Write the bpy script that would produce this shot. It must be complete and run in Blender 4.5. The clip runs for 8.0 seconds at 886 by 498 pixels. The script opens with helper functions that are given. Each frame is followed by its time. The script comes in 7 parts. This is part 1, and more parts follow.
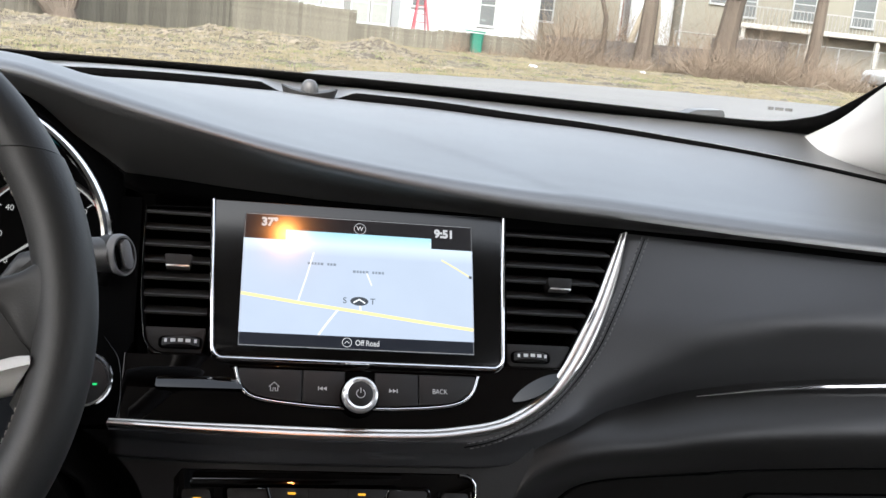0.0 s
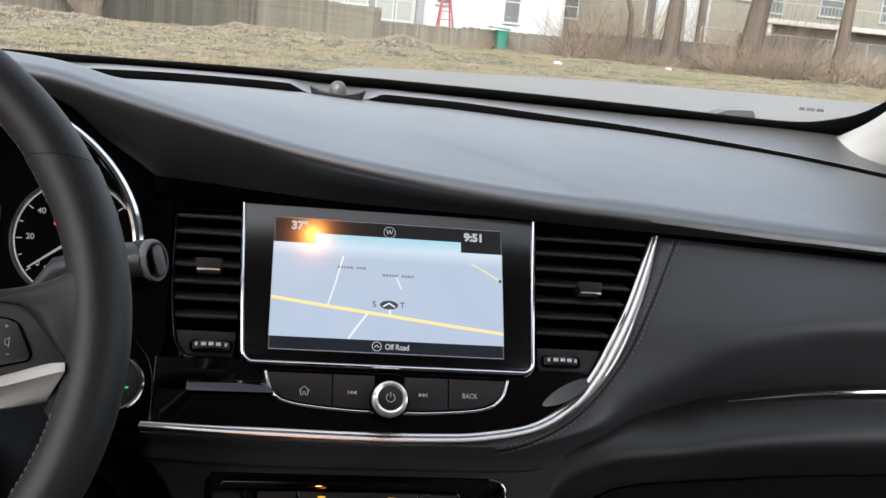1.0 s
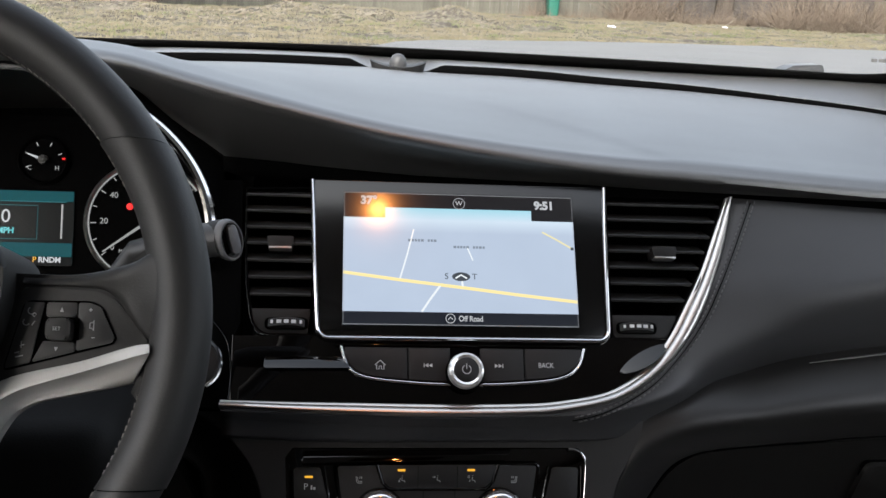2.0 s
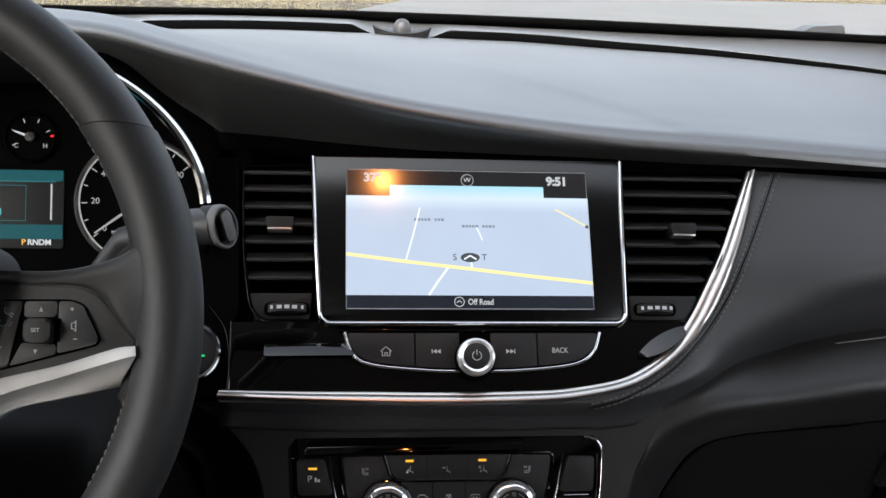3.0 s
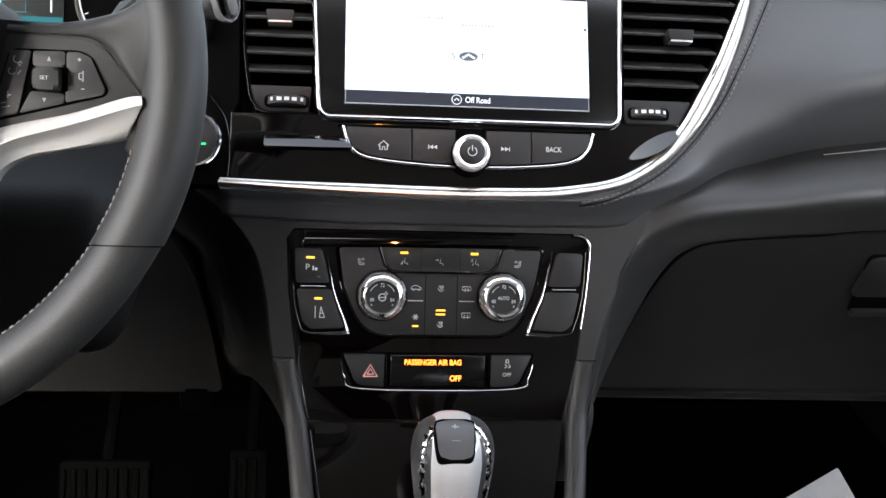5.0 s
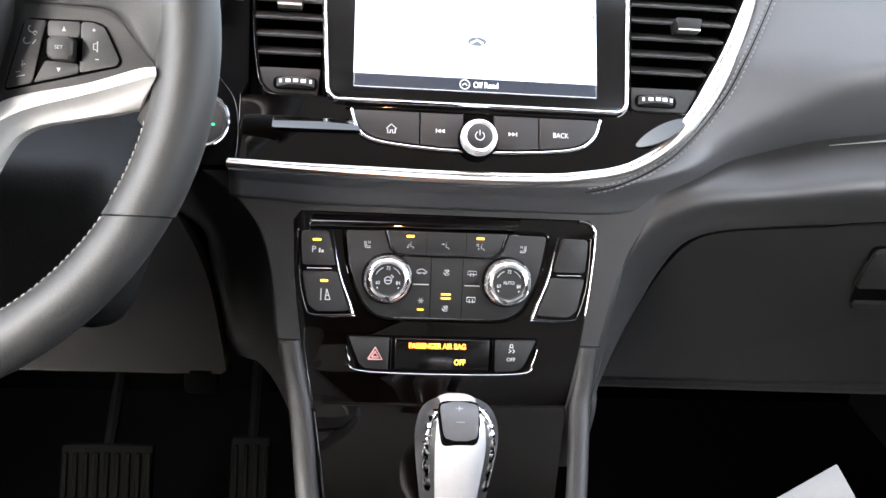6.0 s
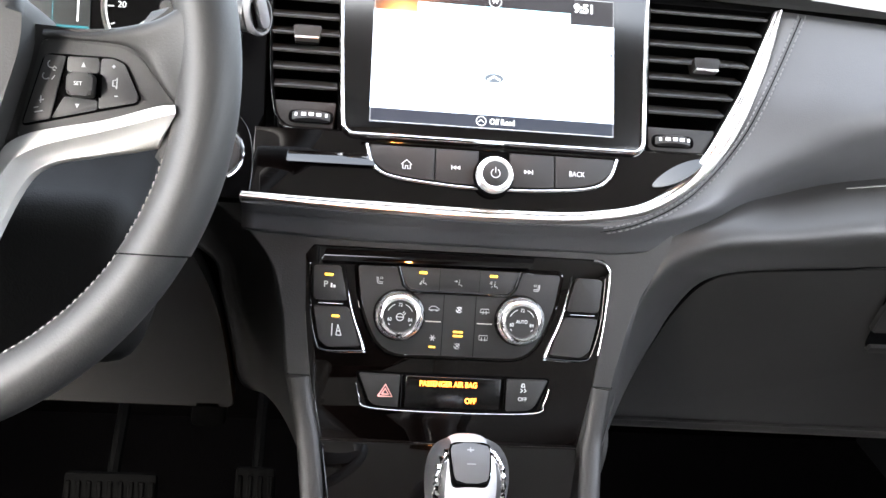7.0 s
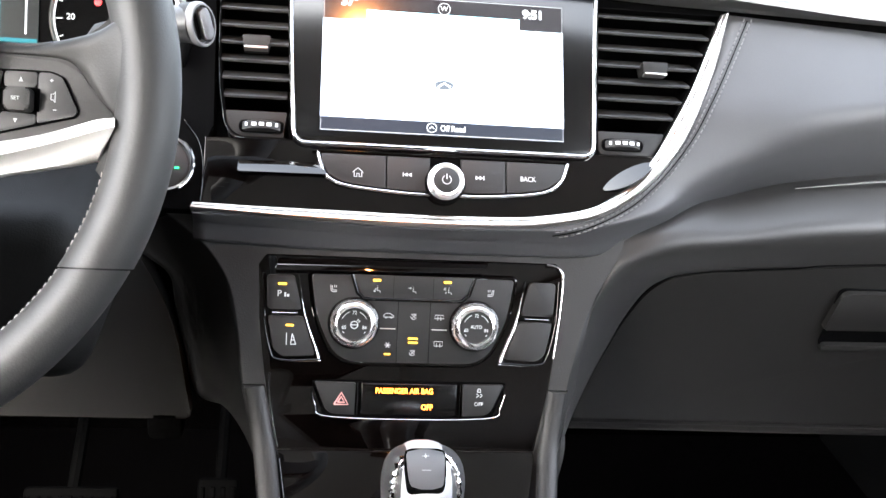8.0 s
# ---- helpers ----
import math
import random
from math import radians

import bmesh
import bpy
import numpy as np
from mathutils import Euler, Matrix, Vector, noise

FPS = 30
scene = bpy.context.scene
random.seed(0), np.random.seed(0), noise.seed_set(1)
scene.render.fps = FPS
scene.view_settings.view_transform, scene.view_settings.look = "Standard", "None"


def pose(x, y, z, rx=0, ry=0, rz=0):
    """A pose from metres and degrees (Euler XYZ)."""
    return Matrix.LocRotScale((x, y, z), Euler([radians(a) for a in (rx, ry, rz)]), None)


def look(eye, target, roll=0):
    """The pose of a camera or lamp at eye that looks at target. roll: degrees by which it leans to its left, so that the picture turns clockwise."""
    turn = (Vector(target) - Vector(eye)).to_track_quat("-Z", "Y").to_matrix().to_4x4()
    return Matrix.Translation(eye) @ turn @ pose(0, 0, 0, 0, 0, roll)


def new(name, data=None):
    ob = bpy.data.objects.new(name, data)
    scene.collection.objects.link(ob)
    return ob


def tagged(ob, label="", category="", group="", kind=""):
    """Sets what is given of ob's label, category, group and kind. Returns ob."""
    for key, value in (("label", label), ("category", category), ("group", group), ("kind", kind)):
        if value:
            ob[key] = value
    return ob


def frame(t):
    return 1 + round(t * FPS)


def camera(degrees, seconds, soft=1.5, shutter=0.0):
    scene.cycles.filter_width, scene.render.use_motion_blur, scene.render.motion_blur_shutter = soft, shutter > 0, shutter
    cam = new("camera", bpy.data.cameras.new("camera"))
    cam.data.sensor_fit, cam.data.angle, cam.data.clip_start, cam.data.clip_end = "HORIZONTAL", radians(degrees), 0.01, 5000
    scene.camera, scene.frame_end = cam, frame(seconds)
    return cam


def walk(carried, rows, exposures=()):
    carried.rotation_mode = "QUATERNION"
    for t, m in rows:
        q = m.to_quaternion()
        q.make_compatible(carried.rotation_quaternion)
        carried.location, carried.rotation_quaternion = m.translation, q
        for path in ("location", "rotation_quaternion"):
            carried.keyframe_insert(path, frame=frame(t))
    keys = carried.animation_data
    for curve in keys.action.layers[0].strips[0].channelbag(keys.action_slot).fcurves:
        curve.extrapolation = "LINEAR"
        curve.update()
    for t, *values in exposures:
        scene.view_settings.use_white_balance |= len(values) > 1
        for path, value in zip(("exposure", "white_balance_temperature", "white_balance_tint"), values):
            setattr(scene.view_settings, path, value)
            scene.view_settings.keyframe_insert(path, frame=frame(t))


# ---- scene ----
cam = camera(45.0, 8.0)
PATH = [
    (0, (-0.095, -0.75, 1.246), (0.29, 1.167, 0.825), 6.0),
    (0.5, (-0.096, -0.747, 1.247), (0.281, 1.165, 0.797), 6.1),
    (1, (-0.099, -0.746, 1.25), (0.242, 1.178, 0.819), 5.8),
    (1.5, (-0.105, -0.745, 1.248), (0.194, 1.188, 0.834), 5.5),
    (1.7, (-0.107, -0.746, 1.247), (0.144, 1.188, 0.802), 3.7),
    (3, (-0.103, -0.698, 1.251), (0.119, 1.208, 0.688), 2.4),
    (3.5, (-0.097, -0.704, 1.25), (0.138, 1.193, 0.661), 2.3),
    (4, (-0.09, -0.729, 1.234), (0.134, 1.154, 0.598), 1.9),
    (4.5, (-0.098, -0.734, 1.205), (0.121, 1.115, 0.475), 2.7),
    (4.7, (-0.101, -0.729, 1.214), (0.122, 1.099, 0.433), 3.6),
    (5.8, (-0.111, -0.734, 1.201), (0.133, 1.078, 0.39), 4.5),
    (6, (-0.11, -0.736, 1.201), (0.127, 1.083, 0.404), 4.9),
    (6.5, (-0.12, -0.724, 1.206), (0.065, 1.112, 0.434), 6.1),
    (7, (-0.117, -0.725, 1.207), (0.113, 1.112, 0.448), 5.9),
    (7.5, (-0.106, -0.726, 1.211), (0.167, 1.106, 0.456), 5.6),
    (8, (-0.104, -0.728, 1.21), (0.177, 1.107, 0.465), 5.4),
]
BASE = 2.5
EXPOSURES = [(t, BASE + e) for t, e in ((0.0, 0.5), (0.25, 0.4), (0.6, 0.2), (1.0, 0.1), (1.5, 0.05), (2.0, 0.1), (3.0, 0.3), (4.1, 0.45), (4.5, 0.95), (4.7, 1.2), (5.7, 2.5), (6.0, 2.66), (6.5, 2.80), (8.0, 2.80))]
walk(cam, [(t, look(eye, target, roll)) for t, eye, target, roll in PATH], EXPOSURES)

# ---- world, sun, lamps ----
world = bpy.data.worlds.new("overcast_sky")
scene.world = world
world.use_nodes = True
wn = world.node_tree
sky = wn.nodes.new("ShaderNodeTexSky")
sky.sky_type, sky.sun_disc = "NISHITA", False
sky.sun_elevation, sky.sun_rotation = radians(38), radians(200)
sky.dust_density, sky.ozone_density = 6.0, 1.0
hue = wn.nodes.new("ShaderNodeHueSaturation")
hue.inputs["Saturation"].default_value = 0.42
wn.links.new(sky.outputs[0], hue.inputs["Color"])
wn.links.new(hue.outputs[0], wn.nodes["Background"].inputs["Color"])
wn.nodes["Background"].inputs["Strength"].default_value = 0.15

sun_data = bpy.data.lights.new("sun", "SUN")
sun_data.energy, sun_data.angle, sun_data.color = 0.3, radians(30), (1.0, 0.97, 0.93)
sun = new("sun", sun_data)
sun.matrix_world = look((-6, -12, 14), (0, 0, 0))

dome_data = bpy.data.lights.new("reading_lamp_bulb", "AREA")
dome_data.shape, dome_data.size, dome_data.energy, dome_data.color = "DISK", 0.011, 0.0046, (1.0, 0.34, 0.08)
dome_data.spread = radians(55)
dome_lamp = new("reading_lamp_bulb", dome_data)
dome_lamp.matrix_world = look((-0.032, -0.262, 1.512), (-0.032, 0.0, 1.1))


# ---- materials ----
def material(name, color, rough=0.5, metal=0.0, spec=0.5, grain=0.0, grain_scale=800.0, vary=0.15, vary_scale=6.0,
             coat=0.0, object_random=0.0, stretch=(1, 1, 1), rough_vary=0.08, ior=1.5):
    """Principled surface with a coarse and a fine variation of tone, roughness and relief."""
    m = bpy.data.materials.new(name)
    m.use_nodes = True
    t = m.node_tree
    b = t.nodes["Principled BSDF"]
    b.inputs["Roughness"].default_value = rough
    b.inputs["Metallic"].default_value = metal
    b.inputs["Specular IOR Level"].default_value = spec
    b.inputs["IOR"].default_value = ior
    b.inputs["Coat Weight"].default_value = coat
    b.inputs["Coat Roughness"].default_value = 0.03
    co = t.nodes.new("ShaderNodeTexCoord")
    mp = t.nodes.new("ShaderNodeMapping")
    mp.inputs["Scale"].default_value = stretch
    t.links.new(co.outputs["Object"], mp.inputs["Vector"])
    coarse = t.nodes.new("ShaderNodeTexNoise")
    coarse.inputs["Scale"].default_value = vary_scale
    coarse.inputs["Detail"].default_value = 6.0
    t.links.new(mp.outputs[0], coarse.inputs["Vector"])
    fine = t.nodes.new("ShaderNodeTexNoise")
    fine.inputs["Scale"].default_value = grain_scale
    fine.inputs["Detail"].default_value = 3.0
    t.links.new(mp.outputs[0], fine.inputs["Vector"])
    lo = [max(0.0, c * (1 - vary)) for c in color]
    hi = [min(1.0, c * (1 + vary)) for c in color]
    mix = t.nodes.new("ShaderNodeMix")
    mix.data_type = "RGBA"
    mix.inputs[6].default_value, mix.inputs[7].default_value = (*lo, 1), (*hi, 1)
    t.links.new(coarse.outputs["Fac"], mix.inputs[0])
    last = mix.outputs[2]
    if object_random:
        oi = t.nodes.new("ShaderNodeObjectInfo")
        mr = t.nodes.new("ShaderNodeMapRange")
        mr.inputs["To Min"].default_value, mr.inputs["To Max"].default_value = 1 - object_random, 1 + object_random
        t.links.new(oi.outputs["Random"], mr.inputs["Value"])
        hs = t.nodes.new("ShaderNodeHueSaturation")
        t.links.new(mr.outputs[0], hs.inputs["Value"])
        t.links.new(last, hs.inputs["Color"])
        last = hs.outputs[0]
    t.links.new(last, b.inputs["Base Color"])
    rr = t.nodes.new("ShaderNodeMapRange")
    rr.inputs["To Min"].default_value = max(0.0, rough - rough_vary)
    rr.inputs["To Max"].default_value = min(1.0, rough + rough_vary)
    t.links.new(coarse.outputs["Fac"], rr.inputs["Value"])
    t.links.new(rr.outputs[0], b.inputs["Roughness"])
    if grain:
        bump = t.nodes.new("ShaderNodeBump")
        bump.inputs["Strength"].default_value = grain
        bump.inputs["Distance"].default_value = 0.6 / grain_scale
        t.links.new(fine.outputs["Fac"], bump.inputs["Height"])
        t.links.new(bump.outputs[0], b.inputs["Normal"])
    return m


LAMP_LEVEL = 2.0 ** -BASE


def glow(name, color, strength, rough=0.3, spec=0.5):
    """A surface that gives off light: lit display, telltale, lettering."""
    m = bpy.data.materials.new(name)
    m.use_nodes = True
    b = m.node_tree.nodes["Principled BSDF"]
    b.inputs["Base Color"].default_value = (0.02, 0.02, 0.02, 1)
    b.inputs["Roughness"].default_value = rough
    b.inputs["Specular IOR Level"].default_value = spec
    b.inputs["Emission Color"].default_value = (*color, 1)
    b.inputs["Emission Strength"].default_value = strength * LAMP_LEVEL
    return m


PAD = material("soft_dash_vinyl", (0.025, 0.025, 0.0253), 0.46, spec=0.95, ior=1.95, grain=0.25, grain_scale=900, vary=0.12, vary_scale=9)
PLASTIC = material("black_grained_plastic", (0.0108, 0.0103, 0.0098), 0.52, spec=0.30, grain=0.3, grain_scale=1100, vary=0.15, vary_scale=12)
# Near-black plastic, also put into recesses where it stands in for shade.
DARK = material("black_plastic_and_shade", (0.0016, 0.0016, 0.0017), 0.8, spec=0.02, grain=0.2, grain_scale=900, vary=0.2)
# Lighter copy of the console skin; the wing's extra light is in the colour.
LIT_WING_SKIN = material("lit_wing_skin", (0.0185, 0.0178, 0.0174), 0.5, spec=0.55, grain=0.2, grain_scale=900, vary=0.14, vary_scale=14)
CONSOLE_SKIN = material("soft_console_skin", (0.0162, 0.0155, 0.0150), 0.5, spec=0.46, grain=0.25, grain_scale=900, vary=0.12, vary_scale=12)
ROCKER = material("smooth_dark_rocker", (0.15, 0.15, 0.152), 0.32, grain=0.1, grain_scale=1800, vary=0.1)
GRIP = material("grey_grip_plastic", (0.040, 0.040, 0.041), 0.42, grain=0.3, grain_scale=1800, vary=0.1)
LEATHER = material("black_leather", (0.040, 0.040, 0.0425), 0.54, spec=0.62, grain=0.14, grain_scale=1000, vary=0.18, vary_scale=18)
# Darker copy of the wheel leather, offsetting light on the up-facing spoke parts.
SHADED_SPOKE_SKIN = material("shaded_spoke_skin", (0.0175, 0.0172, 0.0172), 0.58, spec=0.4, grain=0.16, grain_scale=900, vary=0.2, vary_scale=14)
WHEEL_LEATHER = material("wheel_leather", (0.0225, 0.022, 0.022), 0.56, spec=0.5, grain=0.16, grain_scale=900, vary=0.2, vary_scale=14)
THREAD = material("grey_thread", (0.115, 0.115, 0.118), 0.7, grain=0.4, grain_scale=3000)
PALE_THREAD = material("pale_thread", (0.26, 0.25, 0.235), 0.7, grain=0.4, grain_scale=3000)
GLOSS = material("piano_black", (0.0012, 0.0008, 0.0007), 0.03, spec=0.5, vary=0.2, vary_scale=5, rough_vary=0.02)
SILVER = material("satin_silver_paint", (0.86, 0.85, 0.83), 0.24, metal=0.42, vary=0.04, vary_scale=20, grain=0.05, grain_scale=1500)
DIAL_METAL = material("dial_chrome", (0.95, 0.95, 0.95), 0.13, metal=0.9, vary=0.04, vary_scale=60, rough_vary=0.04)
POLISHED = material("polished_selector_metal", (0.95, 0.95, 0.94), 0.17, metal=0.55, vary=0.03, vary_scale=25, rough_vary=0.03)
DARK_CHROME = material("dark_chrome", (0.42, 0.415, 0.41), 0.11, metal=1.0, vary=0.05, vary_scale=20, rough_vary=0.03)
CHROME = material("bright_chrome", (0.88, 0.88, 0.89), 0.09, metal=1.0, vary=0.03, vary_scale=20, rough_vary=0.03)
SATIN = material("satin_silver", (0.66, 0.645, 0.62), 0.33, metal=1.0, vary=0.04, vary_scale=20, grain=0.05, grain_scale=1500)
BUTTON = material("button_black", (0.013, 0.0128, 0.0128), 0.55, spec=0.4, grain=0.15, grain_scale=1500, vary=0.12, vary_scale=30)
SLAT = material("vent_slat_plastic", (0.016, 0.016, 0.016), 0.45, grain=0.15, grain_scale=1500)
MARK = material("white_print", (0.62, 0.63, 0.64), 0.5, vary=0.05)
DIM_MARK = material("grey_print", (0.56, 0.57, 0.58), 0.5, vary=0.05)
ICON_MARK = material("soft_grey_print", (0.42, 0.42, 0.43), 0.5, vary=0.08)
FAINT_MARK = material("worn_grey_print", (0.30, 0.31, 0.32), 0.5, vary=0.08)
KEY_GREY = material("soft_grey_key", (0.027, 0.027, 0.0275), 0.5, grain=0.15, grain_scale=1500, vary=0.12, vary_scale=30)
STALK_GREY = material("grey_stalk_plastic", (0.15, 0.15, 0.155), 0.5, grain=0.2, grain_scale=1500, vary=0.1, vary_scale=40)
RED_MARK = material("red_print", (0.80, 0.36, 0.33), 0.5, vary=0.05)
# Blacker than real carpet; the footwells' shade is put into its colour.
CARPET = material("shade_black_carpet", (0.0009, 0.0008, 0.0008), 0.95, spec=0.0, grain=0.9, grain_scale=450, vary=0.4, vary_scale=30)
# Far darker than rubber; shade under the dashboard is put into this colour.
RUBBER = material("shade_dark_rubber", (0.0012, 0.0012, 0.0012), 0.8, spec=0.01, grain=0.3, grain_scale=700)
HEADLINER = material("grey_headliner", (0.45, 0.45, 0.44), 0.9, grain=0.5, grain_scale=900, vary=0.06)
PILLAR = material("pale_grey_pillar_cloth", (0.38, 0.375, 0.365), 0.85, grain=0.4, grain_scale=1000, vary=0.05)
SHROUD_SKIN = material("column_shroud_plastic", (0.0045, 0.0044, 0.0043), 0.6, spec=0.14, grain=0.3, grain_scale=900, vary=0.15, vary_scale=12)
# Darkened so the door walls carry the footwells' shade in their colour.
DOOR_TRIM = material("shaded_door_trim", (0.0035, 0.0034, 0.0033), 0.8, spec=0.06, grain=0.3, grain_scale=700)
BEZEL_GLASS = material("antiglare_black_glass", (0.0012, 0.0011, 0.0011), 0.17, spec=0.5, vary=0.2, vary_scale=5, rough_vary=0.02)
SEAT_LEATHER = material("dark_seat_leather", (0.085, 0.072, 0.060), 0.5, grain=0.4, grain_scale=400, vary=0.12, vary_scale=8)
PAPER = material("paper_sheet", (0.72, 0.71, 0.69), 0.8, grain=0.1, grain_scale=600, vary=0.05)
FRIT = material("black_glass_border", (0.0015, 0.0015, 0.0015), 0.8, spec=0.08, vary=0.1)
AMBER = glow("amber_lamp", (1.0, 0.50, 0.04), 0.9)
AMBER_TEXT = glow("amber_letters", (1.0, 0.22, 0.025), 1.8)
GREEN = glow("green_lamp", (0.02, 0.7, 0.2), 0.9)
RED = glow("red_lamp", (1.0, 0.02, 0.02), 1.2)
TEAL = glow("teal_display", (0.0, 0.11, 0.13), 0.6, 0.7, 0.0)
TEAL_DARK = glow("dark_teal_display", (0.0008, 0.004, 0.005), 0.4, 0.5, 0.05)
TEAL_LINE = glow("teal_line", (0.05, 0.30, 0.33), 0.6, 0.5, 0.05)
CYAN = glow("cyan_letters", (0.1, 0.75, 0.8), 0.7)
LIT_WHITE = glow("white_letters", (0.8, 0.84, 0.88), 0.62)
GAUGE_MARK = glow("gauge_letters", (0.6, 0.62, 0.62), 0.5)


def display_glass(name, top, low, edge, span):
    """Lit display: tone runs from the sky at the top to the land below."""
    m = glow(name, low, 1.0, rough=0.122)
    t = m.node_tree
    b = t.nodes["Principled BSDF"]
    co = t.nodes.new("ShaderNodeTexCoord")
    sp = t.nodes.new("ShaderNodeSeparateXYZ")
    t.links.new(co.outputs["Object"], sp.inputs[0])
    mr = t.nodes.new("ShaderNodeMapRange")
    mr.inputs["From Min"].default_value, mr.inputs["From Max"].default_value = edge, edge + span
    t.links.new(sp.outputs["Y"], mr.inputs["Value"])
    ramp = t.nodes.new("ShaderNodeValToRGB")
    e = ramp.color_ramp.elements
    e[0].position, e[0].color = 0.0, (*low, 1)
    e[1].position, e[1].color = 1.0, (*top, 1)
    mid = e.new(0.45)
    mid.color = (0.62, 0.74, 0.86, 1)
    t.links.new(mr.outputs[0], ramp.inputs[0])
    ns = t.nodes.new("ShaderNodeTexNoise")
    ns.inputs["Scale"].default_value = 25.0
    t.links.new(co.outputs["Object"], ns.inputs["Vector"])
    nr = t.nodes.new("ShaderNodeMapRange")
    nr.inputs["To Min"].default_value, nr.inputs["To Max"].default_value = 0.93 * LAMP_LEVEL, 1.05 * LAMP_LEVEL
    t.links.new(ns.outputs["Fac"], nr.inputs["Value"])
    t.links.new(ramp.outputs[0], b.inputs["Emission Color"])
    t.links.new(nr.outputs[0], b.inputs["Emission Strength"])
    return m


MAP = display_glass("map_display", (0.30, 0.66, 0.78), (0.47, 0.56, 0.70), 0.072, 0.022)
MAP_BAR = glow("map_bar", (0.006, 0.006, 0.008), 1.0, rough=0.122)
MAP_NAVY = glow("map_navy_bar", (0.006, 0.009, 0.016), 1.0, rough=0.122)
MAP_ROAD = glow("map_white_road", (0.80, 0.86, 0.90), 1.0, rough=0.122)
MAP_YELLOW = glow("map_yellow_road", (0.95, 0.80, 0.38), 1.0, rough=0.122)
MAP_PALE = glow("map_pale_road", (0.80, 0.74, 0.45), 1.0, rough=0.122)
MAP_INK = glow("map_ink", (0.05, 0.062, 0.078), 1.0, rough=0.122)
MAP_LABEL = glow("map_label_ink", (0.20, 0.24, 0.30), 1.0, rough=0.122)
MAP_LINE = glow("map_frame_line", (0.34, 0.36, 0.38), 1.0, rough=0.122)


def clear_glass(name, tint=(0.74, 0.765, 0.765)):
    m = bpy.data.materials.new(name)
    m.use_nodes = True
    t = m.node_tree
    t.nodes.remove(t.nodes["Principled BSDF"])
    tr, gl, mx = (t.nodes.new("ShaderNodeBsdfTransparent"), t.nodes.new("ShaderNodeBsdfGlossy"), t.nodes.new("ShaderNodeMixShader"))
    fr = t.nodes.new("ShaderNodeFresnel")
    fr.inputs["IOR"].default_value = 1.15
    tr.inputs["Color"].default_value = (*tint, 1)
    gl.inputs["Roughness"].default_value = 0.02
    t.links.new(fr.outputs[0], mx.inputs[0])
    t.links.new(tr.outputs[0], mx.inputs[1])
    t.links.new(gl.outputs[0], mx.inputs[2])
    t.links.new(mx.outputs[0], t.nodes["Material Output"].inputs[0])
    return m


GLASS = clear_glass("clear_glass")
TINTED = clear_glass("dark_tinted_glass", (0.30, 0.31, 0.31))
REAR_TINTED = clear_glass("darker_tinted_glass", (0.07, 0.07, 0.07))


# ---- building helpers ----
def face_axes(origin, slope, turn=0.0):
    """The axes of a face that leans forward by slope: x to the right, y up along the face, z out towards the cabin."""
    up = Vector((0, slope, 1)).normalized()
    right = Vector((1, 0, 0))
    out = right.cross(up)
    m = Matrix((right, up, out)).transposed().to_4x4()
    return Matrix.Translation(origin) @ m @ Matrix.Rotation(turn, 4, "Z")


def thing(name, m=None, label="", category="", group="", kind=""):
    ob = new(name)
    ob.empty_display_size = 0.02
    if m is not None:
        ob.matrix_world = m
    return tagged(ob, label, category, group, kind)


def link_mesh(name, me, mat, parent=None, label="", smooth=True, sharp=35):
    me.materials.append(mat)
    if smooth:
        for p in me.polygons:
            p.use_smooth = True
        me.set_sharp_from_angle(angle=radians(sharp))
    ob = new(name, me)
    if parent is not None:
        ob.parent = parent
    return tagged(ob, label)


def part(name, bm, mat, parent=None, label="", smooth=True, sharp=35):
    bmesh.ops.recalc_face_normals(bm, faces=bm.faces)
    me = bpy.data.meshes.new(name)
    bm.to_mesh(me)
    bm.free()
    return link_mesh(name, me, mat, parent, label, smooth, sharp)


def catmull(pts, n):
    """A smooth line through the points, n steps a span."""
    P = [np.array(p, float) for p in pts]
    P = [2 * P[0] - P[1]] + P + [2 * P[-1] - P[-2]]
    out = []
    for i in range(1, len(P) - 2):
        a, b, c, d = P[i - 1:i + 3]
        for k in range(n):
            t = k / n
            out.append(0.5 * (2 * b + (c - a) * t + (2 * a - 5 * b + 4 * c - d) * t * t + (3 * b - a - 3 * c + d) * t ** 3))
    out.append(P[-2])
    return out


def interp(table, x):
    xs, ys = zip(*table)
    return float(np.interp(x, xs, ys))


def rounded(pts, r, n=5):
    """A closed outline with its corners rounded; r: one radius or one for each corner."""
    out = []
    count = len(pts)
    rs = r if isinstance(r, (list, tuple)) else [r] * count
    for i in range(count):
        p, a, b = Vector(pts[i]), Vector(pts[i - 1]), Vector(pts[(i + 1) % count])
        u, v = (a - p), (b - p)
        k = min(rs[i], 0.49 * u.length, 0.49 * v.length)
        if k < 1e-6:
            out.append(tuple(p))
            continue
        s, e = p + u.normalized() * k, p + v.normalized() * k
        for j in range(n + 1):
            t = j / n
            q = s * (1 - t) ** 2 + p * 2 * t * (1 - t) + e * t * t
            out.append((q.x, q.y))
    return out


def prism(bm, outline, z0, z1, bevel=0.0, seg=2):
    """A plate with this outline from z0 to z1; the front edge is rounded."""
    back = [bm.verts.new((x, y, z0)) for x, y in outline]
    front = [bm.verts.new((x, y, z1)) for x, y in outline]
    n = len(outline)
    for i in range(n):
        bm.faces.new((back[i], back[(i + 1) % n], front[(i + 1) % n], front[i]))
    bm.faces.new(back[::-1])
    top = bm.faces.new(front)
    if bevel:
        bmesh.ops.bevel(bm, geom=list(top.edges), offset=bevel, segments=seg, profile=0.5, affect="EDGES", clamp_overlap=True)
    return bm


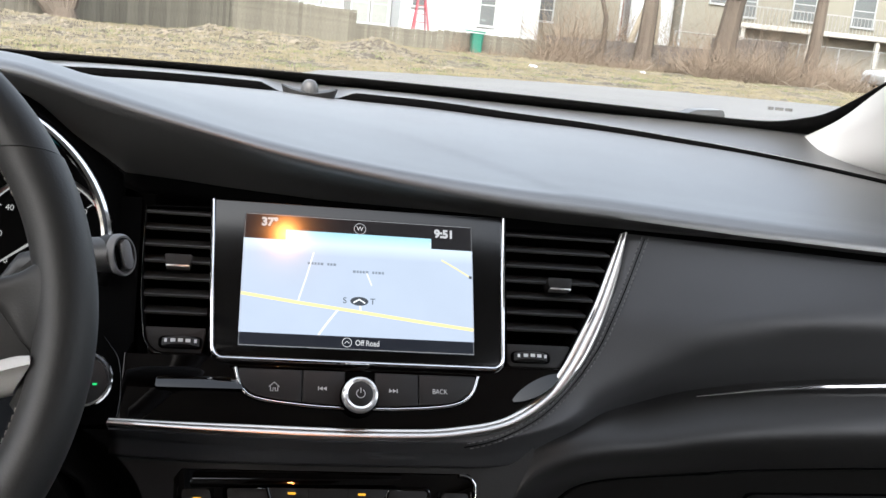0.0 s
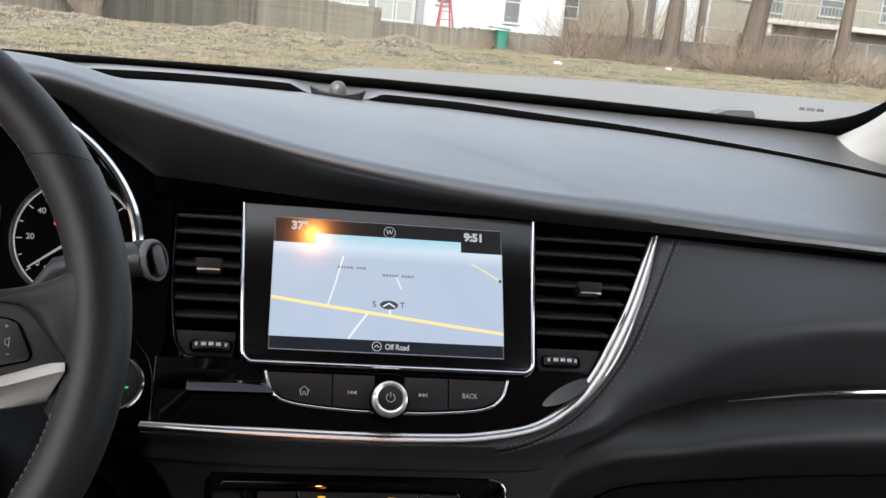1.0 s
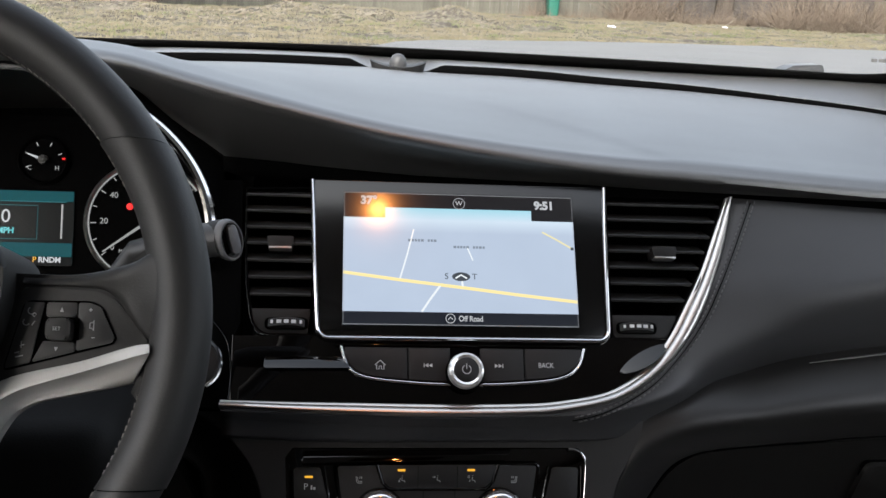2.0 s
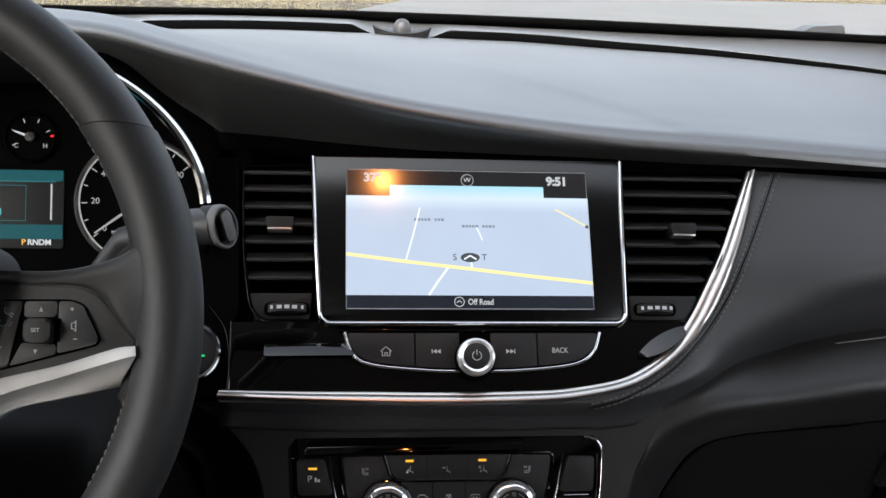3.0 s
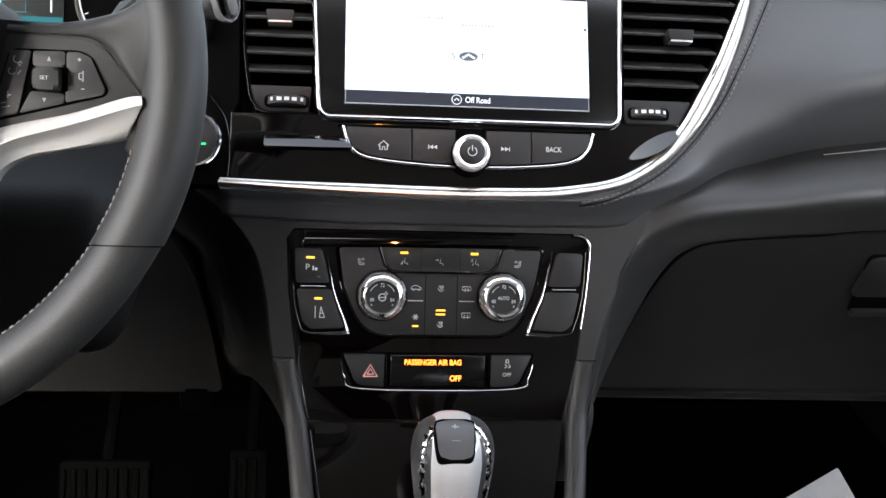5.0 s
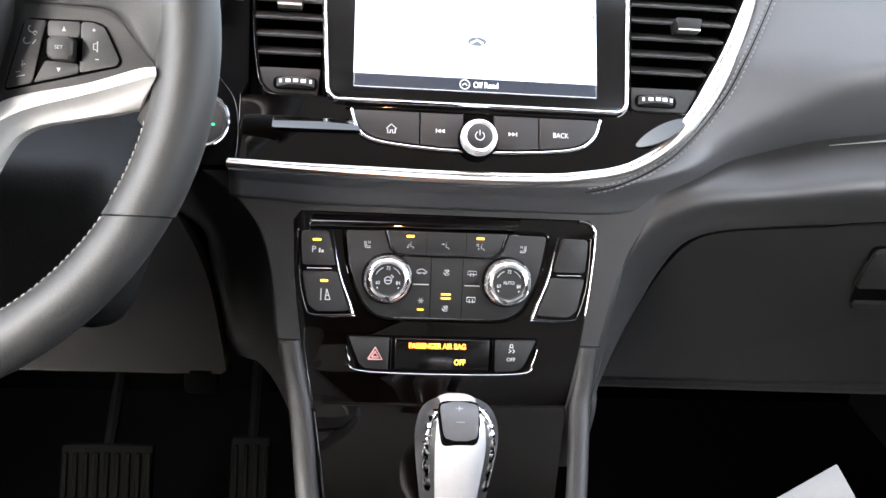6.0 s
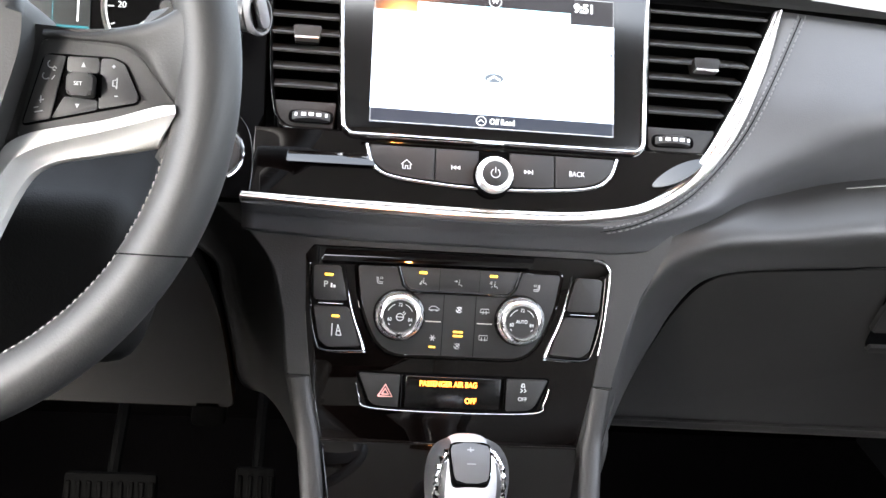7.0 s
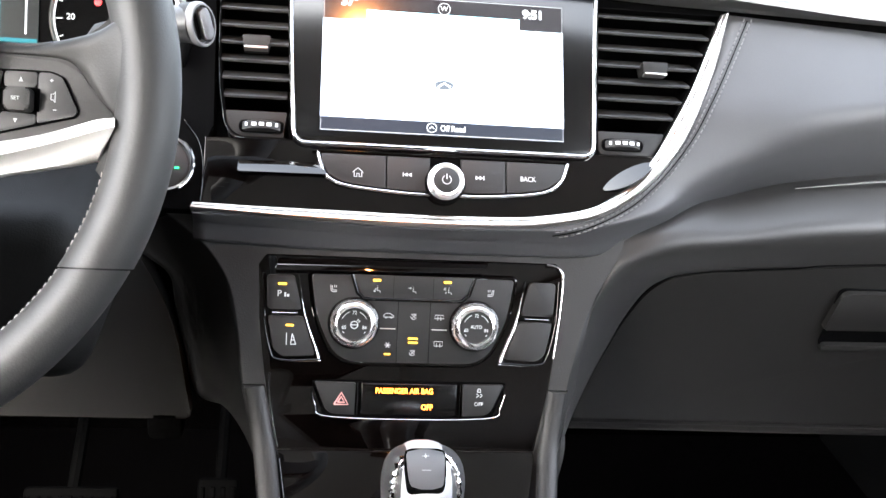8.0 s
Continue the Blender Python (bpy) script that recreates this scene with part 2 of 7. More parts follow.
def plate(name, outline, z0, z1, mat, parent, bevel=0.0006, label="", seg=2):
    return part(name, prism(bmesh.new(), outline, z0, z1, bevel, seg), mat, parent, label)


def box_outline(x0, y0, x1, y1):
    return [(x0, y0), (x1, y0), (x1, y1), (x0, y1)]


def block(bm, x0, x1, y0, y1, z0, z1, bevel=0.0, seg=2):
    made = bmesh.ops.create_cube(bm, size=1.0, matrix=Matrix.Translation(((x0 + x1) / 2, (y0 + y1) / 2, (z0 + z1) / 2))
                                 @ Matrix.Diagonal((x1 - x0, y1 - y0, z1 - z0, 1)))
    if bevel:
        edges = {e for v in made["verts"] for e in v.link_edges}
        bmesh.ops.bevel(bm, geom=list(edges), offset=bevel, segments=seg, profile=0.5, affect="EDGES", clamp_overlap=True)
    return bm


def ring_points(cx, cy, r, n=40, ry=None):
    return [(cx + r * math.cos(2 * math.pi * i / n), cy + (ry or r) * math.sin(2 * math.pi * i / n)) for i in range(n)]


def spun(bm, profile, cx=0.0, cy=0.0, n=40):
    """Turns a profile of (radius, height) about an axis out of the face."""
    rows = [[bm.verts.new((cx + r * math.cos(2 * math.pi * i / n), cy + r * math.sin(2 * math.pi * i / n), z)) for i in range(n)]
            for r, z in profile]
    for a, b in zip(rows, rows[1:]):
        for i in range(n):
            bm.faces.new((a[i], a[(i + 1) % n], b[(i + 1) % n], b[i]))
    for row, flip in ((rows[0], True), (rows[-1], False)):
        bm.faces.new(row[::-1] if flip else row)
    return bm


def sweep(bm, pts, radius, sides=10, flat=1.0, closed=False, up=(0, 0, 1)):
    """A rod along the points; radius: one number or one for each point; flat: thickness against width."""
    P = [Vector(p) for p in pts]
    n = len(P)
    rs = radius if isinstance(radius, (list, tuple)) else [radius] * n
    rows = []
    up = Vector(up)
    for i in range(n):
        a, b = (P[i - 1], P[(i + 1) % n]) if closed else (P[max(0, i - 1)], P[min(n - 1, i + 1)])
        d = (b - a).normalized()
        s = d.cross(up)
        if s.length < 1e-4:
            s = d.cross(Vector((1, 0, 0)))
        s.normalize()
        w = s.cross(d).normalized()
        rows.append([bm.verts.new(P[i] + s * rs[i] * math.cos(2 * math.pi * k / sides) + w * rs[i] * flat * math.sin(2 * math.pi * k / sides))
                     for k in range(sides)])
    pairs = list(zip(rows, rows[1:])) + ([(rows[-1], rows[0])] if closed else [])
    for a, b in pairs:
        for k in range(sides):
            bm.faces.new((a[k], a[(k + 1) % sides], b[(k + 1) % sides], b[k]))
    if not closed:
        bm.faces.new(rows[0][::-1])
        bm.faces.new(rows[-1])
    return bm


def ribbon(bm, pts, half, z0, z1, closed=False):
    """A band of constant width along a line on the face, z0 to z1 thick, crowned in the middle."""
    P = [Vector((p[0], p[1])) for p in pts]
    n = len(P)
    hs = half if isinstance(half, (list, tuple)) else [half] * n
    rows = []
    base = min(z0 + 0.4 * (z1 - z0), z1 - 0.0001)
    section = [(-1, z0)] + [(-math.cos(math.pi * j / 8), base + (z1 - base) * math.sin(math.pi * j / 8)) for j in range(9)] + [(1, z0)]
    m = len(section)
    for i in range(n):
        a, b = (P[i - 1], P[(i + 1) % n]) if closed else (P[max(0, i - 1)], P[min(n - 1, i + 1)])
        d = (b - a).normalized()
        s = Vector((-d.y, d.x))
        row = []
        for k, z in section:
            q = P[i] + s * hs[i] * k
            row.append(bm.verts.new((q.x, q.y, z)))
        rows.append(row)
    pairs = list(zip(rows, rows[1:])) + ([(rows[-1], rows[0])] if closed else [])
    for a, b in pairs:
        for k in range(m):
            bm.faces.new((a[k], a[(k + 1) % m], b[(k + 1) % m], b[k]))
    if not closed:
        bm.faces.new(rows[0][::-1])
        bm.faces.new(rows[-1])
    return bm


def grid_mesh(rows, closed_section=False):
    """A surface through rows of points."""
    verts = [tuple(p) for row in rows for p in row]
    m = len(rows[0])
    faces = []
    for i in range(len(rows) - 1):
        for j in range(m if closed_section else m - 1):
            k = (j + 1) % m
            faces.append((i * m + j, i * m + k, (i + 1) * m + k, (i + 1) * m + j))
    if closed_section:
        faces.append(tuple(range(m))[::-1])
        faces.append(tuple((len(rows) - 1) * m + j for j in range(m)))
    return verts, faces


def surface(name, rows, mat, parent=None, label="", closed_section=False, thick=0.0, outward=None):
    me = bpy.data.meshes.new(name)
    verts, faces = grid_mesh(rows, closed_section)
    me.from_pydata(verts, [], faces)
    me.update()
    bm = bmesh.new()
    bm.from_mesh(me)
    bmesh.ops.recalc_face_normals(bm, faces=bm.faces)
    if outward is not None:
        mean = sum((f.normal * f.calc_area() for f in bm.faces), Vector())
        if mean.dot(Vector(outward)) < 0:
            bmesh.ops.reverse_faces(bm, faces=bm.faces)
    bm.to_mesh(me)
    bm.free()
    ob = link_mesh(name, me, mat, parent, label, sharp=60)
    if thick:
        s = ob.modifiers.new("thickness", "SOLIDIFY")
        s.thickness, s.offset = thick, -1.0
    return ob


def words(name, text, size, x, y, z, mat, parent, label="", align="CENTER", turn=0.0, squeeze=1.0, bold=0.0):
    cu = bpy.data.curves.new(name, "FONT")
    cu.body, cu.size, cu.align_x, cu.align_y, cu.extrude, cu.offset = text, size, align, "CENTER", 0.0001, bold
    tmp = bpy.data.objects.new(name, cu)
    scene.collection.objects.link(tmp)
    dg = bpy.context.evaluated_depsgraph_get()
    me = bpy.data.meshes.new_from_object(tmp.evaluated_get(dg))
    bpy.data.objects.remove(tmp)
    bpy.data.curves.remove(cu)
    me.materials.clear()
    me.materials.append(mat)
    ob = new(name, me)
    ob.parent = parent
    ob.matrix_local = Matrix.Translation((x, y, z)) @ Matrix.Rotation(turn, 4, "Z") @ Matrix.Diagonal((squeeze, 1, 1, 1))
    return tagged(ob, label)


def strokes(name, lines, half, x, y, z, mat, parent, label="", scale=1.0, closed=False):
    """Thin printed lines: each a list of points round (x, y)."""
    bm = bmesh.new()
    for ln in lines:
        pts = [(x + scale * a, y + scale * b) for a, b in ln]
        ribbon(bm, pts, half, z, z + 0.00015, closed)
    return part(name, bm, mat, parent, label, smooth=False)


def arc(cx, cy, r, a0, a1, n=16):
    return [(cx + r * math.cos(radians(a0 + (a1 - a0) * i / n)), cy + r * math.sin(radians(a0 + (a1 - a0) * i / n))) for i in range(n + 1)]


F1 = face_axes((0, 0, 1.0), 0.66)
F2 = face_axes((-0.0165, -0.034, 0.9), 0.35)


# ---- the car's shell ----
def shell_box(name, boxes, mat, label, category, bevel=0.0):
    bm = bmesh.new()
    for b in boxes:
        block(bm, *b, bevel)
    ob = part(name, bm, mat, None, label, smooth=bool(bevel))
    return tagged(ob, label, category, kind="structure")


shell_box("floor", [(-0.74, 0.74, -2.3, 0.66, 0.016, 0.37)], CARPET, "carpet on the car's floor, its black deepened for shade", "floor")
shell_box("wall_front", [(-0.74, 0.74, 0.62, 0.66, 0.37, 1.10)], CARPET, "bulkhead ahead of the footwells, its black deepened for shade", "wall")
shell_box("ceiling", [(-0.74, 0.74, -2.3, -0.14, 1.53, 1.56)], HEADLINER, "pale grey cloth headliner over the cabin", "ceiling")
for side, nm in ((-1, "wall_left"), (1, "wall_right")):
    a, b = sorted((side * 0.72, side * 0.76))
    shell_box(nm, [(a, b, -2.3, 0.62, 0.37, 1.04), (a, b, -2.3, -2.0, 1.04, 1.53), (a, b, -1.16, -1.06, 1.04, 1.53),
                   (a, b, 0.22, 0.62, 1.04, 1.14), (a, b, -2.0, -1.16, 1.48, 1.53), (a, b, -1.06, -0.14, 1.48, 1.53)],
              DOOR_TRIM, "dark plastic door trim below the side windows", "wall")
shell_box("wall_rear", [(-0.72, 0.72, -2.34, -2.3, 0.37, 1.08), (-0.72, -0.6, -2.34, -2.3, 1.08, 1.53), (0.6, 0.72, -2.34, -2.3, 1.08, 1.53),
                        (-0.6, 0.6, -2.34, -2.3, 1.40, 1.53)], DOOR_TRIM, "dark trim round the rear window", "wall")

# dark tinted glass in the unseen rear openings, added to dim light and reflections
for nm, b in (("window_2", (-0.745, -0.735, -2.0, -1.16, 1.04, 1.48)), ("window_3", (0.735, 0.745, -2.0, -1.16, 1.04, 1.48)), ("window_4", (-0.6, 0.6, -2.325, -2.315, 1.08, 1.40))):
    shell_box(nm, [b], REAR_TINTED if nm == "window_4" else TINTED, "dark tinted rear window glass", "window")

# lines of the dashboard across the car: front lip, groove and rear edge
LIP = [(-0.72, 1.085), (-0.60, 1.115), (-0.50, 1.148), (-0.42, 1.172), (-0.333, 1.184), (-0.26, 1.1815), (-0.206, 1.1690), (-0.146, 1.1548),
       (-0.062, 1.1374), (0.025, 1.1254), (0.116, 1.1168), (0.21, 1.1118), (0.32, 1.1045), (0.45, 1.0975), (0.75, 1.084)]
GROOVE = [(-0.75, 1.13), (-0.288, 1.149), (-0.058, 1.149), (0.011, 1.146), (0.106, 1.145), (0.201, 1.142), (0.295, 1.1405), (0.385, 1.1370),
          (0.47, 1.1325), (0.58, 1.1215), (0.75, 1.100)]
REAR = [(-0.75, 1.150), (-0.352, 1.157), (-0.115, 1.157), (0.017, 1.154), (0.287, 1.154), (0.473, 1.158), (0.75, 1.16)]
BORDER = [(-0.75, 1.176), (-0.352, 1.167), (-0.116, 1.167), (0.152, 1.167), (0.35, 1.167), (0.46, 1.1668), (0.505, 1.1695), (0.530, 1.1772), (0.550, 1.1885), (0.570, 1.2170), (0.585, 1.2440), (0.600, 1.2730), (0.640, 1.355), (0.70, 1.47)]


def smooth_table(table, n=8):
    return [tuple(p) for p in catmull(table, n)]


LIP_S, GROOVE_S, REAR_S = smooth_table(LIP), smooth_table(GROOVE), smooth_table(REAR)


def groove_y(x):
    return 0.45 - 0.25 * (x / 0.7) ** 2


def rear_y(x):
    return 0.54 - 0.25 * (x / 0.7) ** 2


# windscreen: glass, black border and the pillar beside it
window_1 = thing("window_1", label="raked windscreen with a black border along its base", category="windscreen", kind="structure")
xs = [-0.70 + 1.40 * i / 40 for i in range(41)]


def glass_point(x, s):
    """s = 0 at the base, 1 at the top edge under the roof."""
    return (x * (1 - 0.14 * s), rear_y(x) + 0.012 + s * (-0.14 - rear_y(x)), interp(REAR_S, x) - 0.004 + s * (1.535 - interp(REAR_S, x)))


pane = surface("pane", [[glass_point(x, s / 12) for s in range(13)] for x in xs], GLASS, window_1, "clear glass pane", outward=(0, -1, -1))
pane.visible_shadow = False
rows = []
for x in [-0.70 + 1.40 * i / 200 for i in range(201)]:
    top = interp(smooth_table(BORDER), x)
    s1 = (top - interp(REAR_S, x) + 0.004) / (1.535 - interp(REAR_S, x))
    rows.append([Vector(glass_point(x, s)) + Vector((0, -0.006, -0.002)) for s in (0.0, s1 * 0.5, s1)])
surface("glass_border", rows, FRIT, window_1, "matte black printed border", thick=0.002, outward=(0, -1, 0.3))

pillar_in = catmull([(0.537, 0.395, 1.150), (0.548, 0.330, 1.182), (0.556, 0.258, 1.2295), (0.560, 0.10, 1.310), (0.545, -0.10, 1.420), (0.530, -0.26, 1.53)], 5)
pillar_out = catmull([(0.575, 0.370, 1.118), (0.640, 0.310, 1.100), (0.730, 0.22, 1.105), (0.740, 0.06, 1.200), (0.735, -0.14, 1.360), (0.730, -0.30, 1.53)], 5)
for side, nm in ((1, "pillar_right"), (-1, "pillar_left")):
    rows = []
    for a, b in zip(pillar_in, pillar_out):
        row = []
        for j in range(9):
            t = j / 8
            p = a * (1 - t) + b * t + np.array([-0.02, -0.045, 0.0]) * math.sin(math.pi * t) * 0.8
            row.append((side * p[0], p[1], p[2]))
        rows.append(row)
    pil = surface(nm, rows, PILLAR, None, thick=0.012, outward=(-side, -1, 0))
    tagged(pil, "pale grey cloth-covered windscreen pillar trim", "pillar", kind="structure")

# front seats behind the view, unseen; added to keep light from the footwells
for x in (-0.345, 0.345):
    seat = thing("front_seat", Matrix.Translation((x, -0.9, 0.37)), "dark leather front seat with a tall backrest", "seat", "front seats")
    part("cushion", block(bmesh.new(), -0.25, 0.25, -0.05, 0.48, 0.16, 0.32, 0.06, 4), SEAT_LEATHER, seat)
    part("seat_base", block(bmesh.new(), -0.20, 0.20, -0.05, 0.36, 0.0, 0.17, 0.01), DARK, seat)
    bm = block(bmesh.new(), -0.25, 0.25, -0.16, 0.0, 0.20, 0.88, 0.06, 4)
    bmesh.ops.transform(bm, matrix=Matrix.Rotation(radians(14), 4, "X"), verts=bm.verts)
    part("backrest", bm, SEAT_LEATHER, seat)
    bm = block(bmesh.new(), -0.13, 0.13, -0.13, -0.02, 0.90, 1.08, 0.045, 4)
    bmesh.ops.transform(bm, matrix=Matrix.Rotation(radians(14), 4, "X"), verts=bm.verts)
    part("headrest", bm, SEAT_LEATHER, seat)

# overhead lamp unit that the screen mirrors
lamp_unit = thing("reading_lamp", Matrix.Translation((-0.032, -0.262, 1.53)), "warm lit overhead reading lamp in the headliner", "lamp")
part("housing", block(bmesh.new(), -0.09, 0.09, -0.05, 0.06, -0.016, 0.0, 0.006), DARK, lamp_unit)

# ---- dashboard ----
dashboard = thing("dashboard", Matrix.Translation((0, 0.2, 1.0)), "black soft-touch car dashboard with stitched leather panel and sweeping edge", "dashboard")
DB = dashboard.matrix_world.inverted()


def to_dash(rows_):
    return [[DB @ Vector(p) for p in row] for row in rows_]


def face_low(x, c):
    """Height of the lower edge of the rolled front of the top pad."""
    return min(interp([(-0.72, 1.08), (-0.45, 1.165), (-0.333, 1.176), (-0.25, 1.160), (-0.205, 1.122), (-0.18, 1.1040), (-0.11, 1.0990), (-0.03, 1.0955), (0.09, 1.0950), (0.17, 1.0920), (0.35, 1.0895), (0.75, 1.070)], x), c - 0.012)


def crease(x, y):
    """A low soft step that runs over the pad from its middle to the front edge."""
    edge = interp([(0.06, 0.187), (0.09, 0.172), (0.13, 0.142), (0.175, 0.102), (0.215, 0.060), (0.27, 0.0)], y)
    s = min(1.0, max(0.0, (edge - x) / 0.020))
    fade = min(1.0, max(0.0, (0.26 - y) / 0.10)) * min(1.0, max(0.0, (x + 0.12) / 0.16))
    return -0.0013 * s * s * (3 - 2 * s) * fade


rows, gap_rows, ledge_rows = [], [], []
for i in range(291):
    x = -0.71 + 1.45 * i / 290
    c, g, r = interp(LIP_S, x), interp(GROOVE_S, x), interp(REAR_S, x)
    yg, yr = groove_y(x), rear_y(x)
    deep = 0.011 * min(1.0, max(0.0, (abs(x + 0.024) - 0.032) / 0.02)) * min(1.0, max(0.0, (x + 0.335) / 0.055))
    deep *= 1.0 - 0.45 * min(1.0, max(0.0, (x - 0.15) / 0.3))
    step = 0.0088 * deep / 0.011
    wide = 0.009 - 0.005 * min(1.0, max(0.0, (x - 0.1) / 0.35))
    rise = 0.0048 + 0.0035 * min(1.0, max(0.0, (x + 0.1) / 0.3))
    low = face_low(x, c)
    r_ = min(0.0042 + 0.0043 * min(1.0, max(0.0, (x + 0.10) / 0.22)), 0.6 * (c - low))
    under = 0.0535 + min(0.045, 0.95 * max(0.0, c - low - 0.004))
    row = [(x, under + 0.02, low - 0.001), (x, under + 0.004, low), (x, under + 0.001, low + 0.0006), (x, under, low + 0.0022)]
    for t in (0.3, 0.6, 0.85, 1.0):
        row.append((x, under + (0.0535 - under) * (1 - (1 - t) ** 1.1), low + 0.0022 + (c - r_ - low - 0.0022) * t))
    for a in (14, 28, 42, 56, 68):
        row.append((x, 0.0535 + r_ * (1 - math.cos(radians(a))), c - r_ + r_ * math.sin(radians(a))))
    top = c + 0.95 * rise
    row += [(x, 0.0535 + 0.95 * r_, c + 0.28 * rise), (x, 0.0780, c + 0.48 * rise + crease(x, 0.078)), (x, 0.0920, c + 0.68 * rise + crease(x, 0.092)), (x, 0.1030, c + 0.84 * rise + crease(x, 0.103)), (x, 0.1150, top + crease(x, 0.115))]
    fall = 1.05 + 1.3 * min(1.0, max(0.0, (-x - 0.12) / 0.18))
    for k in range(1, 26):
        t = k / 26
        y = 0.115 + t * (yg - 0.003 - 0.115)
        row.append((x, y, top + (g - top) * (1 - (1 - t) ** fall) + 0.004 * math.sin(math.pi * t) + crease(x, y)))
    row += [(x, yg - 0.003, g), (x, yg - 0.0022, g - 0.0006), (x, yg - 0.002, g - 0.012), (x, yg - 0.002, g - 0.030), (x, 0.2, min(c, g) - 0.034)]
    rows.append(row)
    gap_rows.append([(x, yg + 0.0015, g - 0.004), (x, yg + 0.0025, g + step - 0.0005)])
    ledge = [(x, yg + 0.0032, g + step - 0.0006), (x, yg + 0.0034, g + step - 0.0002), (x, yg + 0.0045, g + step)]
    for k in range(1, 6):
        t = k / 5
        ledge.append((x, yg + 0.0045 + t * (yr - yg - 0.0045), g + step + (r - g - step) * t))
    ledge_rows.append(ledge + [(x, yr + 0.03, r - 0.03)])
surface("top_pad", to_dash(rows), PAD, dashboard, "grained black soft vinyl top", closed_section=True)

# Near-black strip stands in for shade on the ledge's front wall.
surface("ledge_shade", to_dash(gap_rows), DARK, dashboard, "near-black strip for the shaded step along the windscreen", thick=0.003, outward=(0, -1, 0))
surface("rear_ledge", to_dash(ledge_rows), PAD, dashboard, thick=0.0008, outward=(0, 0, 1))

# near-black sheet that stands in for the shade between rolled edge and vents
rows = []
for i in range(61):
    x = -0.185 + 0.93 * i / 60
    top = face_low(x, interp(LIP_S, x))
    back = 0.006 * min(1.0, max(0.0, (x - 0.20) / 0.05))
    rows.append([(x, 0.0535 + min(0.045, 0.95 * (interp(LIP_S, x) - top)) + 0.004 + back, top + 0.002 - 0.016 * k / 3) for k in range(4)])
surface("recess_shade", to_dash(rows), DARK, dashboard, thick=0.006, outward=(0, -1, 0))

# hood over the instruments; the shade on its face is put into near-black
HX, HZ, HA, HB = -0.333, 1.060, 0.151, 0.111


def hood_y(z):
    return 0.03 + 0.35 * (z - 1.1)


rows = []
for i in range(41):
    a = radians(-12 + 204 * i / 40)
    ex, ez = HX + (HA + 0.004) * math.cos(a), HZ + (HB + 0.004) * math.sin(a)
    ox = HX + 0.24 * math.cos(a) * (1 if math.cos(a) < 0 else 0.66)
    oz = min(face_low(ox, interp(LIP_S, ox)) + 0.004, HZ + 0.05 + 0.2 * max(0.0, math.sin(a))) if math.sin(a) > 0.15 else ez
    row = []
    for k in range(6):
        t = k / 5
        row.append((ex + (ox - ex) * t, hood_y(ez) + 0.004 + (0.074 - hood_y(ez) - 0.004) * t, ez + (oz - ez) * t))
    rows.append(row)
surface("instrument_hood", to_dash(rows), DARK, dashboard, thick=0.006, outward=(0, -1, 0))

# leather panel: inner edge along the bright trim, a fold, and the lower edge
PANEL = [((-0.171, -0.033, 0.952), (-0.171, -0.0360, 0.9485), (-0.171, -0.0310, 0.939)),
         ((-0.091, -0.034, 0.950), (-0.097, -0.0370, 0.9465), (-0.100, -0.0322, 0.936)),
         ((-0.015, -0.035, 0.948), (-0.018, -0.0380, 0.9445), (-0.020, -0.0328, 0.934)),
         ((0.044, -0.034, 0.950), (0.050, -0.0382, 0.9460), (0.055, -0.0322, 0.934)),
         ((0.084, -0.032, 0.953), (0.100, -0.0372, 0.9485), (0.113, -0.0300, 0.934)),
         ((0.117, -0.024, 0.965), (0.150, -0.029, 0.958), (0.168, -0.008, 0.941)),
         ((0.143, -0.013, 0.982), (0.190, -0.009, 0.973), (0.234, 0.030, 0.952)),
         ((0.167, 0.004, 1.008), (0.250, 0.000, 1.001), (0.300, 0.034, 0.968)),
         ((0.181, 0.017, 1.030), (0.330, 0.000, 1.031), (0.430, 0.036, 0.980)),
         ((0.194, 0.032, 1.051), (0.460, 0.008, 1.052), (0.750, 0.024, 1.006)),
         ((0.2165, 0.060, 1.0905), (0.480, 0.060, 1.0790), (0.750, 0.058, 1.065))]
TAIL = [(-0.171, -0.0295, 0.926), (-0.100, -0.0293, 0.9225), (-0.020, -0.0293, 0.9222), (0.055, -0.0292, 0.9225), (0.117, -0.0275, 0.9250)]
PANEL = [sec + (TAIL[k] if k < 5 else tuple(np.array(sec[2]) + 0.05 * (np.array(sec[2]) - np.array(sec[1]))),) for k, sec in enumerate(PANEL)]
lines = [catmull([sec[j] for sec in PANEL], 8) for j in range(4)]
panel_rows = []
for a, m_, b, c_ in zip(*lines):
    soft = min(1.0, max(0.0, (a[0] - 0.09) / 0.06))  # the fold is round to the right of the console
    q, s = a + (m_ - a) * (0.84 - 0.12 * soft), m_ + (b - m_) * (0.26 + 0.10 * soft)
    panel_rows.append(catmull([a, a + (m_ - a) * 0.42, q, (0.56 - 0.12 * soft) * m_ + (0.22 + 0.06 * soft) * (q + s), s, m_ + (b - m_) * 0.6, b, c_], 5))
surface("leather_panel", to_dash(panel_rows), LEATHER, dashboard, "black leather-wrapped panel with a double row of stitches", thick=0.006, outward=(0, -1, 0.2))


def along(row, dist):
    """The point a given way in from the inner edge of the panel, and the next one."""
    left = dist
    for p, q in zip(row, row[1:]):
        d = np.linalg.norm(q - p)
        if d >= left:
            return p + (q - p) * left / d
        left -= d
    return row[-1]


def panel_line(dist, fine=6):
    pts = [along(r_, dist) for r_ in panel_rows]
    out = []
    for p, q in zip(pts, pts[1:]):
        for k in range(fine):
            out.append(p + (q - p) * k / fine)
    return out


